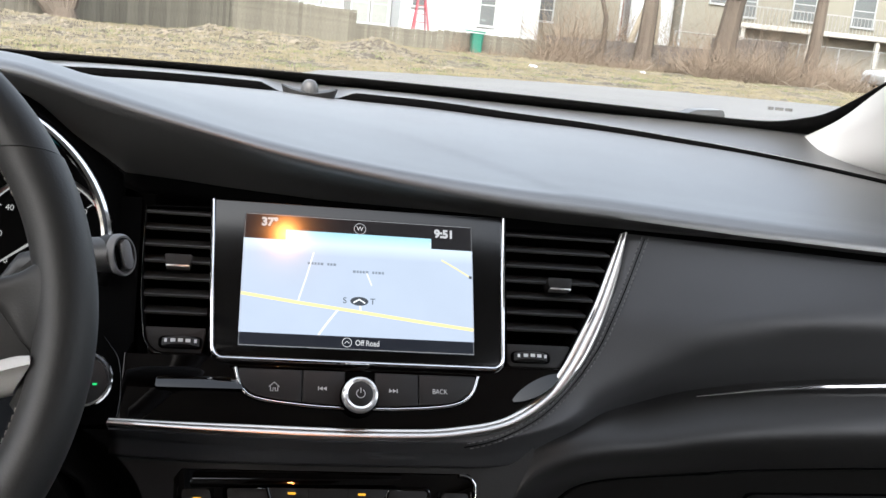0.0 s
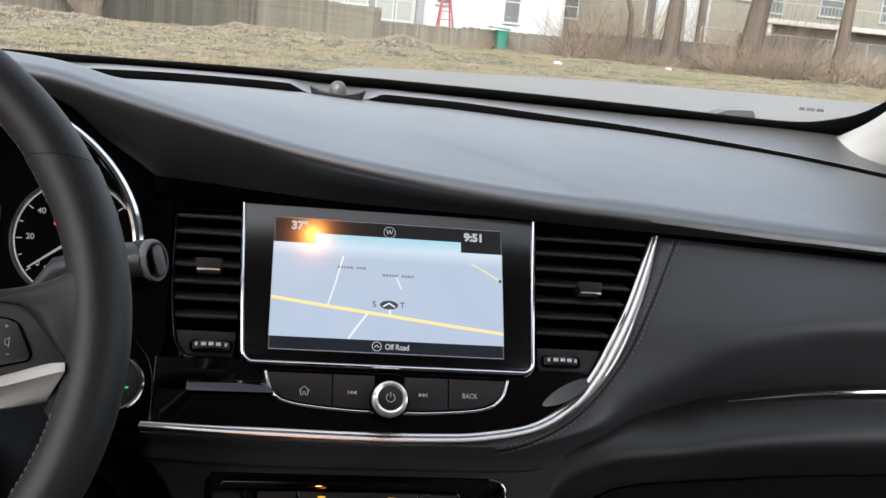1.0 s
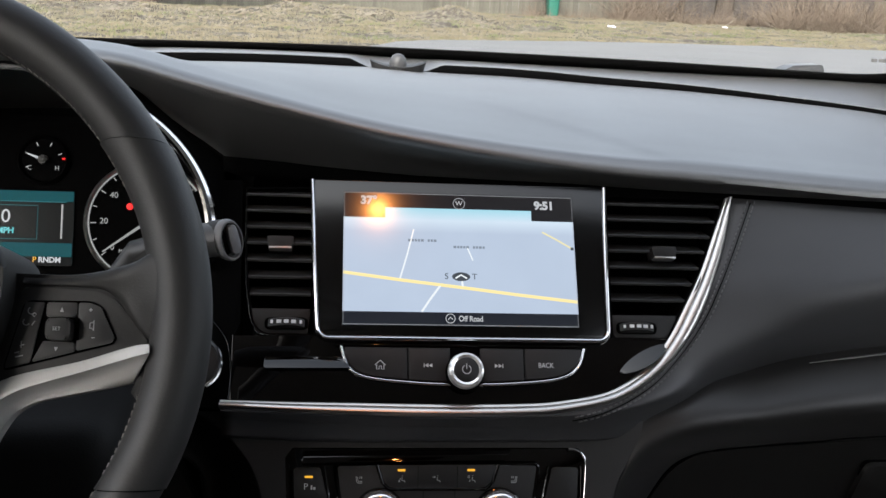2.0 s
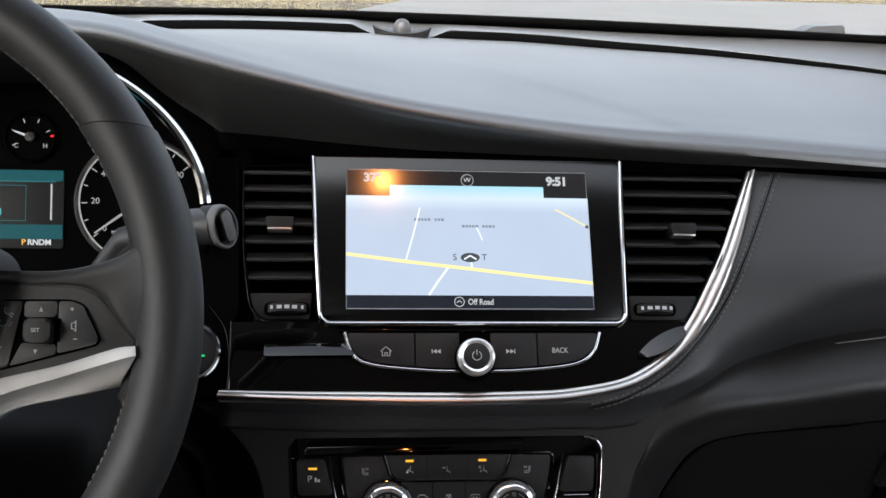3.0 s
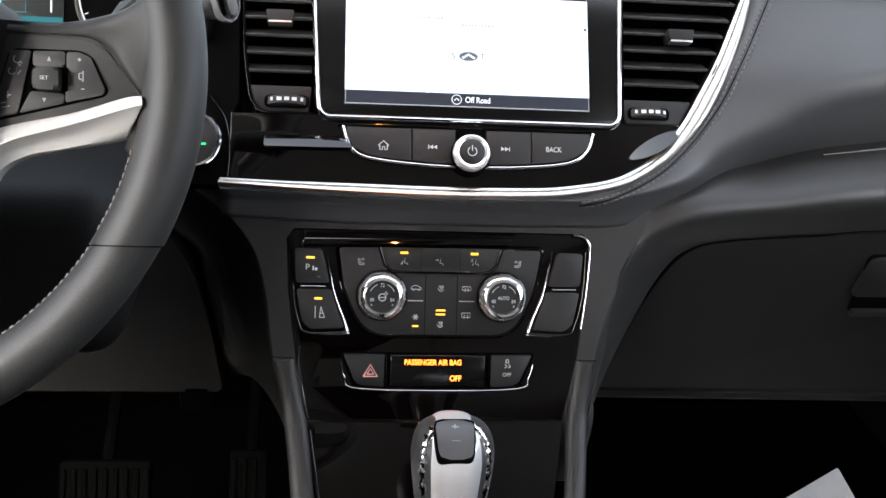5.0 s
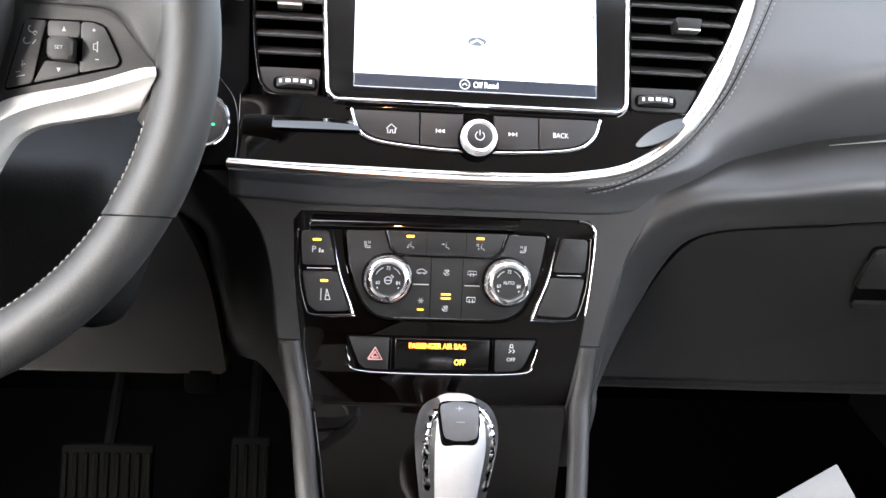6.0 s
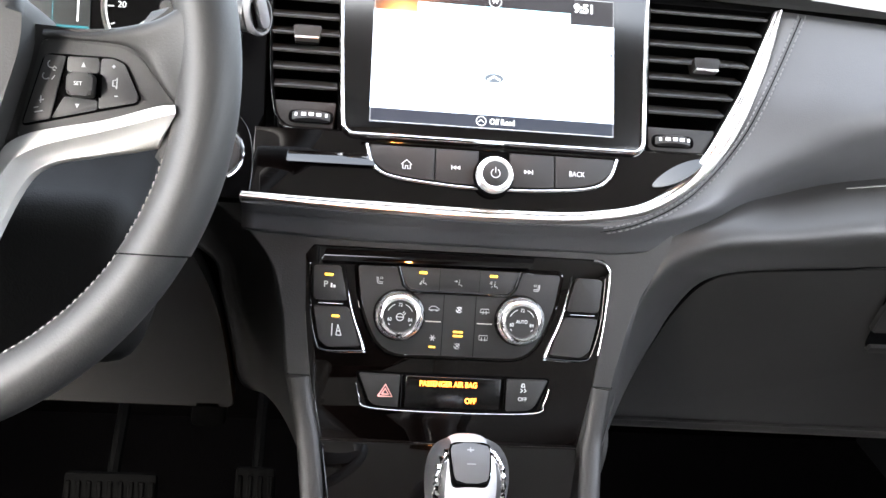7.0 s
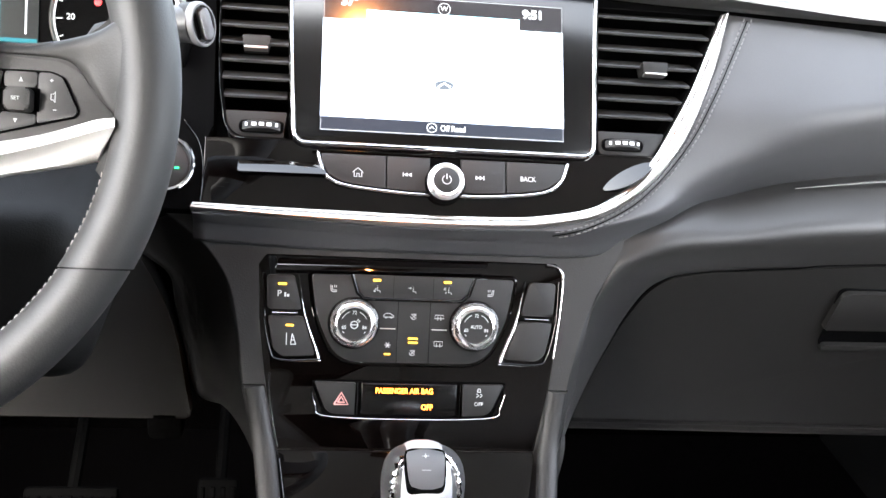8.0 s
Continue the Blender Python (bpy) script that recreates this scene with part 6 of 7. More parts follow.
bmesh.ops.transform(bm, matrix=Matrix.Translation((0.150, -0.0262, 0.106)) @ FS.to_3x3().to_4x4() @ Matrix.Rotation(radians(-62), 4, "Y"), verts=bm.verts)
part("stalk_marks", bm, DIM_MARK, stalk, smooth=False)

# ---- instruments ----
FC = face_axes((-0.333, 0.12, 1.044), 0.35)
cluster = thing("instrument_cluster", FC, "instrument cluster with round gauges and a teal display", "instruments")
plate("face", rounded(box_outline(-0.15, -0.06, 0.15, 0.085), 0.02), -0.012, 0.0, DARK, cluster, 0.001)


def gauge(cx, cy, r, label, numbers, ticks, needle, ring=SATIN):
    body = part("gauge", spun(bmesh.new(), [(r + 0.002, 0.0), (r + 0.002, 0.002), (r, 0.0045), (r - 0.0018, 0.002), (r - 0.002, 0.0015)], cx, cy, 60), ring, cluster, label)
    if r > 0.03:
        part("lit_ring", ribbon(bmesh.new(), ring_points(cx, cy, r - 0.0020, 60), 0.0006, 0.0018, 0.0024, closed=True), GAUGE_MARK, body, "thin white ring")
    part("gauge_face", spun(bmesh.new(), [(r - 0.0012, 0.0005), (r - 0.0014, 0.0018), (0.0004, 0.0018)], cx, cy, 48), DARK, body)
    bm_ = bmesh.new()
    for a, ln in ticks:
        c, s = math.cos(radians(a)), math.sin(radians(a))
        ribbon(bm_, [(cx + c * (r - 0.0035), cy + s * (r - 0.0035)), (cx + c * (r - 0.0035 - ln), cy + s * (r - 0.0035 - ln))], 0.0004, 0.0018, 0.0021)
    part("scale", bm_, GAUGE_MARK, body, smooth=False)
    for a, tx in numbers:
        words("number", tx, 0.0066 if r > 0.03 else 0.005, cx + math.cos(radians(a)) * (r - 0.014 if r > 0.03 else r - 0.006), cy + math.sin(radians(a)) * (r - 0.014 if r > 0.03 else r - 0.006), 0.0020, GAUGE_MARK, body)
    c, s = math.cos(radians(needle)), math.sin(radians(needle))
    part("needle", ribbon(bmesh.new(), [(cx - c * 0.002, cy - s * 0.002), (cx + c * (r - 0.006), cy + s * (r - 0.006))], [0.0013, 0.0005], 0.003, 0.0045), LIT_WHITE if r < 0.03 else GAUGE_MARK, body)
    part("needle_boss", spun(bmesh.new(), [(0.006 if r > 0.03 else 0.004, 0.002), (0.0055 if r > 0.03 else 0.0036, 0.006), (0.0005, 0.0065)], cx, cy, 24), BUTTON, body)
    return body


speed = gauge(0.0905, 0.0010, 0.0480, "speedometer with a silver ring", [(218, "0"), (180, "20"), (142, "40"), (105, "60"), (70, "80"), (38, "100"), (2, "120")],
              [(218 - 18.0 * k, 0.0045 if k % 2 == 0 else 0.003) for k in range(13)], 216)
words("unit_text", "MPH", 0.0042, 0.0730, -0.0230, 0.0020, GAUGE_MARK, speed)
part("warning_light", spun(bmesh.new(), [(0.0027, 0.001), (0.0027, 0.0022), (0.0005, 0.0023)], 0.0763, 0.0132, 16), RED, speed, "lit red telltale")
gauge(-0.0905, 0.0010, 0.0480, "rev counter with a silver ring", [(218 - 30 * k, str(k)) for k in range(8)], [(218 - 15.0 * k, 0.0045 if k % 2 == 0 else 0.003) for k in range(15)], 200)
small = gauge(0.0080, 0.0490, 0.0185, "small temperature gauge", [(212, "C"), (-32, "H")], [(205 - 46.0 * k, 0.003) for k in range(5)], 160, DARK)
part("hot_mark", ribbon(bmesh.new(), [(0.0225, 0.0500), (0.0262, 0.0507)], 0.0007, 0.0018, 0.0024), RED, small)
disp = plate("driver_display", rounded(box_outline(-0.033, -0.0355, 0.033, 0.024), 0.002), -0.001, 0.0015, TEAL_DARK, cluster, 0.0005, "teal lit driver display")
plate("teal_band", box_outline(-0.0325, 0.0157, 0.0325, 0.0238), 0.0015, 0.0018, TEAL, disp, 0.0, "teal lit band")
plate("teal_band", box_outline(-0.0325, -0.0285, 0.0325, -0.0176), 0.0015, 0.0018, TEAL, disp, 0.0, "teal lit band")
part("display_line", ribbon(bmesh.new(), [(-0.0325, 0.0153), (0.0270, 0.0153)], 0.0003, 0.0015, 0.0020), TEAL_LINE, disp, smooth=False)
part("display_line", ribbon(bmesh.new(), [(-0.032, 0.0122), (0.0052, 0.0122), (0.0052, -0.0147), (-0.032, -0.0147)], 0.00022, 0.0015, 0.0019), TEAL_LINE, disp, smooth=False)
part("display_bar", ribbon(bmesh.new(), [(0.0240, -0.0140), (0.0240, 0.0135)], 0.0007, 0.0015, 0.0020), GAUGE_MARK, disp, smooth=False)
words("gear_text", "P", 0.0064, 0.0042, -0.0312, 0.0020, AMBER, disp)
words("gear_text", "RNDM", 0.0060, 0.0158, -0.0312, 0.0020, LIT_WHITE, disp, bold=0.0002)
words("speed_text", "0", 0.0150, -0.0190, 0.0028, 0.0019, LIT_WHITE, disp)
words("speed_unit_text", "MPH", 0.0066, -0.0190, -0.0083, 0.0019, CYAN, disp, bold=0.0002)
# bright arc round the instruments
bm = bmesh.new()
pts, rad = [], []
for i in range(61):
    a = 5 + 170 * i / 60
    x, z = HX + HA * math.cos(radians(a)), HZ + HB * math.sin(radians(a))
    pts.append(FC.inverted() @ Vector((x, hood_y(z), z)))
    rad.append(0.0022 + 0.0022 * abs(math.cos(radians(a))) ** 2)
part("chrome_arc", sweep(bm, pts, rad, 10, up=(0, 0, 1)), CHROME, cluster, "chrome arc round the instruments")

# ---- footwells ----
def pedal(name, x0, x1, y, z0, z1, label):
    p_ = thing(name, Matrix.Translation(((x0 + x1) / 2, y, z0)), label, "pedal", "foot pedals")
    w_ = (x1 - x0) / 2
    bm_ = block(bmesh.new(), -w_, w_, 0.0, 0.012, 0.0, z1 - z0, 0.005)
    bmesh.ops.transform(bm_, matrix=Matrix.Rotation(radians(-28), 4, "X"), verts=bm_.verts)
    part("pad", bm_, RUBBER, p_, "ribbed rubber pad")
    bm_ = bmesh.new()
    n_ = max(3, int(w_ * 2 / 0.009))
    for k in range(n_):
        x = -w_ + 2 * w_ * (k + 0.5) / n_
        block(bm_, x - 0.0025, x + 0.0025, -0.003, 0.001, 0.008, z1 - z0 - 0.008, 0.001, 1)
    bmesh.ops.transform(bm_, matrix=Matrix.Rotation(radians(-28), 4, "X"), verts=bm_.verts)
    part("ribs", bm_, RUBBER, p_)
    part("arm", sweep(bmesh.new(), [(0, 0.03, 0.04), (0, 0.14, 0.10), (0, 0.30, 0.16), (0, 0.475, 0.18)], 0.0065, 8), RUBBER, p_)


pedal("brake_pedal", -0.352, -0.262, 0.15, 0.525, 0.585, "wide black rubber brake pedal")
pedal("accelerator_pedal", -0.189, -0.148, 0.15, 0.47, 0.585, "narrow black rubber accelerator pedal")
module = thing("diagnostic_socket", Matrix.Translation((-0.1955, 0.012, 0.735)), "small black socket under the driver's dashboard", "socket")
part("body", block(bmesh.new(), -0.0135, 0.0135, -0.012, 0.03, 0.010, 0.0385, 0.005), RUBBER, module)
# Placed to fit the camera's view and tilted up to catch more light.
sheet = thing("paper_mat", Matrix.Translation((0.48, 0.27, 0.372)), "loose pale paper mat tilted up in the passenger's footwell", "paper")
bm = prism(bmesh.new(), rounded([(0.067, 0.056), (-0.35, -0.18), (-0.344, -0.36), (0.076, -0.24)], 0.004), 0.0, 0.0012)
for v in bm.verts:
    v.co.z += 0.46 * (v.co.y + 0.37)**1.0 * 0.42 + 0.006 * math.sin(14 * v.co.x)
part("sheet", bm, PAPER, sheet)


# ---- outdoors ----
def earth_material(name):
    """Trodden ground: brown earth, matted straw and thin green in patches of several sizes."""
    m = material(name, (0.060, 0.053, 0.043), 0.95, spec=0.1, grain=1.0, grain_scale=9, vary=0.35, vary_scale=0.5)
    t = m.node_tree
    b = t.nodes["Principled BSDF"]
    src = b.inputs["Base Color"].links[0].from_socket
    co = [n for n in t.nodes if n.bl_idname == "ShaderNodeTexCoord"][0]
    for scale, low, high, color, stretch in ((0.9, 0.48, 0.62, (0.110, 0.098, 0.076), (1, 1, 1)), (7.0, 0.50, 0.66, (0.165, 0.149, 0.120), (1, 0.6, 1)),
                                             (0.35, 0.56, 0.70, (0.085, 0.085, 0.046), (1, 1.6, 1)), (4.0, 0.56, 0.68, (0.030, 0.026, 0.021), (1, 0.7, 1))):
        mp = t.nodes.new("ShaderNodeMapping")
        mp.inputs["Scale"].default_value = stretch
        mp.inputs["Location"].default_value = (scale * 3, scale, 0)
        ns = t.nodes.new("ShaderNodeTexNoise")
        ns.inputs["Scale"].default_value, ns.inputs["Detail"].default_value, ns.inputs["Roughness"].default_value = scale, 8.0, 0.65
        mr = t.nodes.new("ShaderNodeMapRange")
        mr.inputs["From Min"].default_value, mr.inputs["From Max"].default_value = low, high
        mix = t.nodes.new("ShaderNodeMix")
        mix.data_type = "RGBA"
        mix.inputs[7].default_value = (*color, 1)
        t.links.new(co.outputs["Object"], mp.inputs["Vector"])
        t.links.new(mp.outputs[0], ns.inputs["Vector"])
        t.links.new(ns.outputs["Fac"], mr.inputs["Value"])
        t.links.new(mr.outputs[0], mix.inputs[0])
        t.links.new(src, mix.inputs[6])
        src = mix.outputs[2]
    t.links.new(src, b.inputs["Base Color"])
    return m


EARTH = earth_material("dry_grass_and_earth")
ASPHALT = material("worn_asphalt", (0.098, 0.098, 0.099), 0.9, grain=0.6, grain_scale=60, vary=0.22, vary_scale=0.6)
STRAW = material("dry_straw", (0.132, 0.116, 0.080), 0.9, spec=0.1, vary=0.4, vary_scale=2.0)
GREEN_GRASS = material("dull_green_grass", (0.088, 0.098, 0.044), 0.9, spec=0.1, vary=0.3, vary_scale=2.0)
CLOD = material("pale_dry_earth", (0.122, 0.108, 0.086), 0.95, spec=0.1, grain=1.0, grain_scale=25, vary=0.4, vary_scale=5.0)
TWIG = material("bare_twigs", (0.118, 0.092, 0.070), 0.9, spec=0.15, vary=0.4, vary_scale=3.0)
DEAD_BRANCH = material("pale_dead_branch", (0.17, 0.15, 0.12), 0.9, spec=0.15, vary=0.3, vary_scale=6.0)
BARK = material("tree_bark", (0.066, 0.054, 0.044), 0.95, spec=0.15, grain=1.0, grain_scale=14, vary=0.45, vary_scale=3.0, stretch=(1, 1, 0.22))
BOARD = material("weathered_fence_board", (0.094, 0.088, 0.072), 0.9, spec=0.1, grain=0.6, grain_scale=40, vary=0.40, vary_scale=1.6, object_random=0.16, stretch=(4, 4, 0.5))
GREY_BOARD = material("dark_fence_board", (0.066, 0.060, 0.056), 0.9, spec=0.1, grain=0.6, grain_scale=40, vary=0.40, vary_scale=1.6, object_random=0.16, stretch=(4, 4, 0.5))
PALE_BOARD = material("pale_fence_board", (0.118, 0.108, 0.090), 0.9, spec=0.1, grain=0.5, grain_scale=40, vary=0.25, vary_scale=1.6, object_random=0.10, stretch=(4, 4, 0.5))
SIDING = material("white_siding", (0.25, 0.265, 0.275), 0.6, vary=0.06, vary_scale=1.5, grain=0.1, grain_scale=30)
GREY_SIDING = material("grey_siding", (0.085, 0.087, 0.085), 0.7, vary=0.12, vary_scale=1.5)
TAN_WALL = material("tan_stucco", (0.118, 0.112, 0.092), 0.9, grain=0.5, grain_scale=25, vary=0.14, vary_scale=0.9)
BRICK_WALL = material("dark_red_wall", (0.10, 0.042, 0.037), 0.9, vary=0.25, vary_scale=3.0, grain=0.4, grain_scale=20)
ROOF = material("dark_roof_shingle", (0.07, 0.068, 0.065), 0.95, grain=0.6, grain_scale=25, vary=0.25, vary_scale=2.0)
WHITE_PAINT = material("white_paint", (0.20, 0.21, 0.215), 0.5, vary=0.05)
WINDOW_GLASS = material("dark_window_glass", (0.060, 0.066, 0.068), 0.25, vary=0.3, vary_scale=2.0)
CURTAIN = material("pale_curtain", (0.155, 0.165, 0.158), 0.9, vary=0.15, vary_scale=5)
BIN_GREEN = material("green_bin_plastic", (0.008, 0.085, 0.058), 0.5, vary=0.15, vary_scale=4)
LADDER_RED = material("red_ladder_paint", (0.17, 0.026, 0.036), 0.5, vary=0.15, vary_scale=6)
RAIL_METAL = material("dull_galvanised_metal", (0.20, 0.205, 0.205), 0.55, metal=0.6, vary=0.15)
CONCRETE = material("grey_concrete", (0.22, 0.215, 0.20), 0.9, grain=0.5, grain_scale=30, vary=0.2, vary_scale=1.5)
LITTER = material("white_litter", (0.42, 0.41, 0.43), 0.7, vary=0.1)
CAR_WHITE = material("silver_car_paint", (0.22, 0.225, 0.23), 0.25, coat=0.6, vary=0.03)


def land(x, y):
    """Height of the ground: flat by the road, rough and heaped towards the fences."""
    rough_ = min(1.0, max(0.0, (y - 22.5) / 5.0)) * min(1.0, max(0.0, (60.0 - y) / 10.0))
    if x < 1.0:
        rough_ = max(rough_, min(1.0, max(0.0, (y - 14.0) / 6.0)) * min(1.0, max(0.0, (60.0 - y) / 10.0)))
    heap = 0.36 * math.exp(-((y - 29.5 - 0.25 * x) / 2.6) ** 2) * (1.0 if x < 3.5 else max(0.0, 1 - (x - 3.5) / 5.0))
    bumps = 0.09 * noise.fractal(Vector((x * 0.45, y * 0.45, 0.0)), 1.0, 2.0, 4) + 0.07 * noise.noise(Vector((x * 2.1, y * 2.1, 3.0))) + 0.08 * abs(noise.noise(Vector((x * 1.2, y * 1.2, 13.0))))
    return -0.05 + rough_ * (bumps + heap * (0.55 + 1.5 * noise.noise(Vector((x * 0.55, y * 0.4, 7.0)))))


rows = []
xs_g = [-600, -200, -80, -40, -25] + [-14 + 0.30 * i for i in range(150)] + [36, 45, 60, 100, 250, 700]
ys_g = [-300, -80, -20, -5, 3, 8] + [12 + 0.30 * j for j in range(118)] + [50, 58, 75, 110, 200, 500, 1200]
for x in xs_g:
    rows.append([(x, y, land(x, y)) for y in ys_g])
grd = surface("ground", rows, EARTH, None, outward=(0, 0, 1))
tagged(grd, "rough ground of dry grass and bare earth", "ground", kind="structure")

road_edge = [(-6.0, -12.0), (-2.0, 6.0), (-0.4, 14.0), (0.9, 19.0), (1.8, 20.9), (3.2, 22.0), (5.5, 23.2), (8.2, 24.4), (12.0, 25.3), (18.0, 25.8), (40.0, 26.0), (80.0, 26.0), (80.0, -12.0)]
road_line = [(p[0] + 0.12 * noise.noise(Vector((p[0] * 3, p[1] * 3, 0))), p[1] + 0.18 * noise.noise(Vector((p[0] * 2, p[1] * 2, 5)))) for p in catmull(road_edge[:11], 10)] + road_edge[11:]
bm = prism(bmesh.new(), road_line[::-1], -0.06, 0.012)
tagged(part("road", bm, ASPHALT, None, smooth=False), "worn pale grey asphalt with a ragged edge", "road", kind="structure")


def blades(name, spots, mat, size, label):
    """Tufts of thin bent blades, all in one mesh."""
    rng = random.Random(5)
    verts_, faces_ = [], []
    for x, y in spots:
        z = land(x, y)
        for _ in range(7):
            a, h = rng.uniform(0, 6.28), size * rng.uniform(0.4, 1.2)
            bx, by = x + rng.gauss(0, 0.10), y + rng.gauss(0, 0.10)
            lean = rng.uniform(0.2, 1.0) * h
            w_ = 0.005 + 0.005 * rng.random()
            n_ = len(verts_)
            verts_ += [(bx - w_, by, z - 0.02), (bx + w_, by, z - 0.02), (bx + w_ * 0.7 + lean * 0.4 * math.cos(a), by + lean * 0.4 * math.sin(a), z + h * 0.6),
                       (bx + lean * math.cos(a), by + lean * math.sin(a), z + h * 0.85), (bx - w_ * 0.7 + lean * 0.4 * math.cos(a), by + lean * 0.4 * math.sin(a), z + h * 0.6)]
            faces_ += [(n_, n_ + 1, n_ + 2, n_ + 4), (n_ + 4, n_ + 2, n_ + 3)]
    me = bpy.data.meshes.new(name)
    me.from_pydata(verts_, [], faces_)
    ob = link_mesh(name, me, mat, None, smooth=False)
    return tagged(ob, label, "grass", kind="stuff")


rng = random.Random(11)


def on_road(x, y):
    return x > interp([(-12.0, -6.0), (6.0, -2.0), (14.0, -0.4), (19.0, 0.9), (20.9, 1.8), (22.0, 3.2), (23.2, 5.5), (24.4, 8.2), (25.3, 12.0), (25.8, 18.0), (26.0, 40.0)], y) - 0.1 and y < 26


spots = []
while len(spots) < 18000:
    x, y = rng.uniform(-11, 26), rng.uniform(17, 42)
    if not on_road(x, y) and noise.noise(Vector((x * 0.5, y * 0.5, 1.0))) > -0.25:
        spots.append((x, y))
blades("dry_grass", spots, STRAW, 0.055, "dry straw-coloured grass on rough earth")
spots = []
while len(spots) < 1700:
    x, y = rng.uniform(-9, 26), rng.uniform(19, 40)
    if not on_road(x, y) and noise.noise(Vector((x * 0.35, y * 0.6, 9.0))) > 0.12:
        spots.append((x, y))
blades("green_grass", spots, GREEN_GRASS, 0.060, "thin green grass between the dry straw")


# fences
def fence(name, a, b, top_a, top_b, width, mat, label, gap=0.012, depth=0.02, pointed=False):
    a, b = Vector((*a, 0)), Vector((*b, 0))
    d = (b - a).normalized()
    ang = math.atan2(d.y, d.x)
    f_ = thing(name, Matrix.Translation((a.x, a.y, -0.15)), label, "fence")
    n_ = int((b - a).length / (width + gap))
    shapes = []
    r_ = random.Random(len(name) + n_)
    for k in range(6):
        w_ = width * (0.985 + 0.03 * k / 5) / 2
        out = [(-w_, 0.0), (w_, 0.0), (w_, 0.985 - 0.01 * (k % 3)), (w_ * 0.6, 1.0), (-w_ * 0.6, 1.0 - 0.006 * (k % 2)), (-w_, 0.98)] if pointed else [(-w_, 0.0), (w_, 0.0), (w_, 1.0 - 0.006 * (k % 3)), (-w_, 1.0 - 0.005 * (k % 2))]
        bm_ = prism(bmesh.new(), out, -depth / 2, depth / 2)
        me = bpy.data.meshes.new("board")
        bm_.to_mesh(me)
        bm_.free()
        me.materials.append(mat)
        shapes.append(me)
    for k in range(n_):
        t = (k + 0.5) / n_
        ob = new("board", shapes[r_.randrange(6)])
        ob.parent = f_
        h = (top_a + (top_b - top_a) * t + r_.uniform(-0.02, 0.02)) + 0.15
        p = (b - a) * t
        p.y += 0.012 * (k % 2)
        ob.matrix_local = Matrix.Translation((p.x + r_.uniform(-0.006, 0.006), p.y + r_.uniform(-0.01, 0.01), 0)) @ Matrix.Rotation(ang, 4, "Z") @ Matrix.Rotation(r_.gauss(0, 0.004 if gap < 0.005 else 0.012), 4, "Y") \
            @ Matrix.Rotation(radians(90), 4, "X") @ Matrix.Diagonal((1, h, 1, 1))
    for hh in (0.25, 0.8):
        bm_ = bmesh.new()
        L = (b - a).length
        block(bm_, 0, L, 0.03, 0.07, 0.15 + hh * top_a - 0.04, 0.15 + hh * top_a + 0.04)
        bmesh.ops.transform(bm_, matrix=Matrix.Rotation(ang, 4, "Z"), verts=bm_.verts)
        part("fence_rail", bm_, mat, f_, smooth=False)
    return f_


fence("tall_fence", (-13.5, 24.0), (-5.2, 32.6), 1.75, 1.75, 0.15, PALE_BOARD, "tall pale timber board fence behind a bare tree", 0.0)
fence("tall_fence", (-5.3, 34.5), (-0.75, 39.2), 1.95, 1.85, 0.15, BOARD, "tall weathered grey timber board fence", 0.0)
fence("board_fence", (-0.75, 39.4), (3.95, 40.4), 1.42, 1.10, 0.15, BOARD, "weathered grey board fence that steps down", 0.0)
fence("picket_fence", (4.0, 42.0), (7.35, 42.0), 0.66, 0.70, 0.11, BOARD, "low weathered picket fence", 0.0, pointed=True)
fence("picket_fence", (7.36, 42.0), (12.0, 42.2), 0.76, 0.74, 0.12, BOARD, "low weathered picket fence beside a green bin", 0.0, pointed=True)
fence("low_fence", (12.0, 43.0), (22.5, 43.5), 0.98, 1.12, 0.14, GREY_BOARD, "low dark board fence behind brush", 0.0)
fence("low_fence", (19.2, 42.6), (22.7, 42.6), 1.58, 1.74, 0.16, GREY_BOARD, "short run of grey boards behind the brush", 0.0)


# trees and brush
def limb(bm_, p, d, length, r, depth, r_, sides=7, spread=0.6, twigs=None):
    pts, rad = [p.copy()], [r]
    q, dd = p.copy(), d.normalized()
    steps = 5 if depth > 1 else 4
    for k in range(steps):
        dd = (dd + Vector((r_.gauss(0, 0.12), r_.gauss(0, 0.12), r_.gauss(0.03, 0.08)))).normalized()
        q = q + dd * (length / steps)
        pts.append(q.copy())
        rad.append(r * (1 - 0.55 * (k + 1) / steps))
    sweep(bm_, pts, rad, sides if depth > 1 else 5, up=(0.3, 1, 0.1))
    if depth > 0:
        for k in range(r_.randint(3, 4) if depth > 1 else 3):
            i = r_.randint(2, len(pts) - 1)
            nd = (dd + Vector((r_.gauss(0, spread), r_.gauss(0, spread), r_.gauss(0.1, spread * 0.5)))).normalized()
            limb(twigs if (twigs is not None and depth <= 1) else bm_, pts[i], nd, length * r_.uniform(0.45, 0.7), rad[i] * 0.6, depth - 1, r_, sides, spread, twigs)


def tree(x, y, stems, label, seed, height=6.0, bark=BARK):
    t_ = thing("tree", Matrix.Translation((x, y, land(x, y) - 0.1)), label, "tree", "bare trees")
    r_ = random.Random(seed)
    bm_, tw = bmesh.new(), bmesh.new()
    for lean, r in stems:
        limb(bm_, Vector((0, 0, 0)), Vector((lean, 0.05, 1)), height * r_.uniform(0.5, 0.62), r, 3, r_, 10, 0.5, tw)
    sweep(bm_, [(0, 0, -0.1), (0, 0, 0.15), (0, 0, 0.5)], [max(s[1] for s in stems) * 1.8, max(s[1] for s in stems) * 1.5, max(s[1] for s in stems) * 1.1], 12, up=(0, 1, 0))
    part("trunk", bm_, bark, t_)
    part("twigs", tw, TWIG, t_)


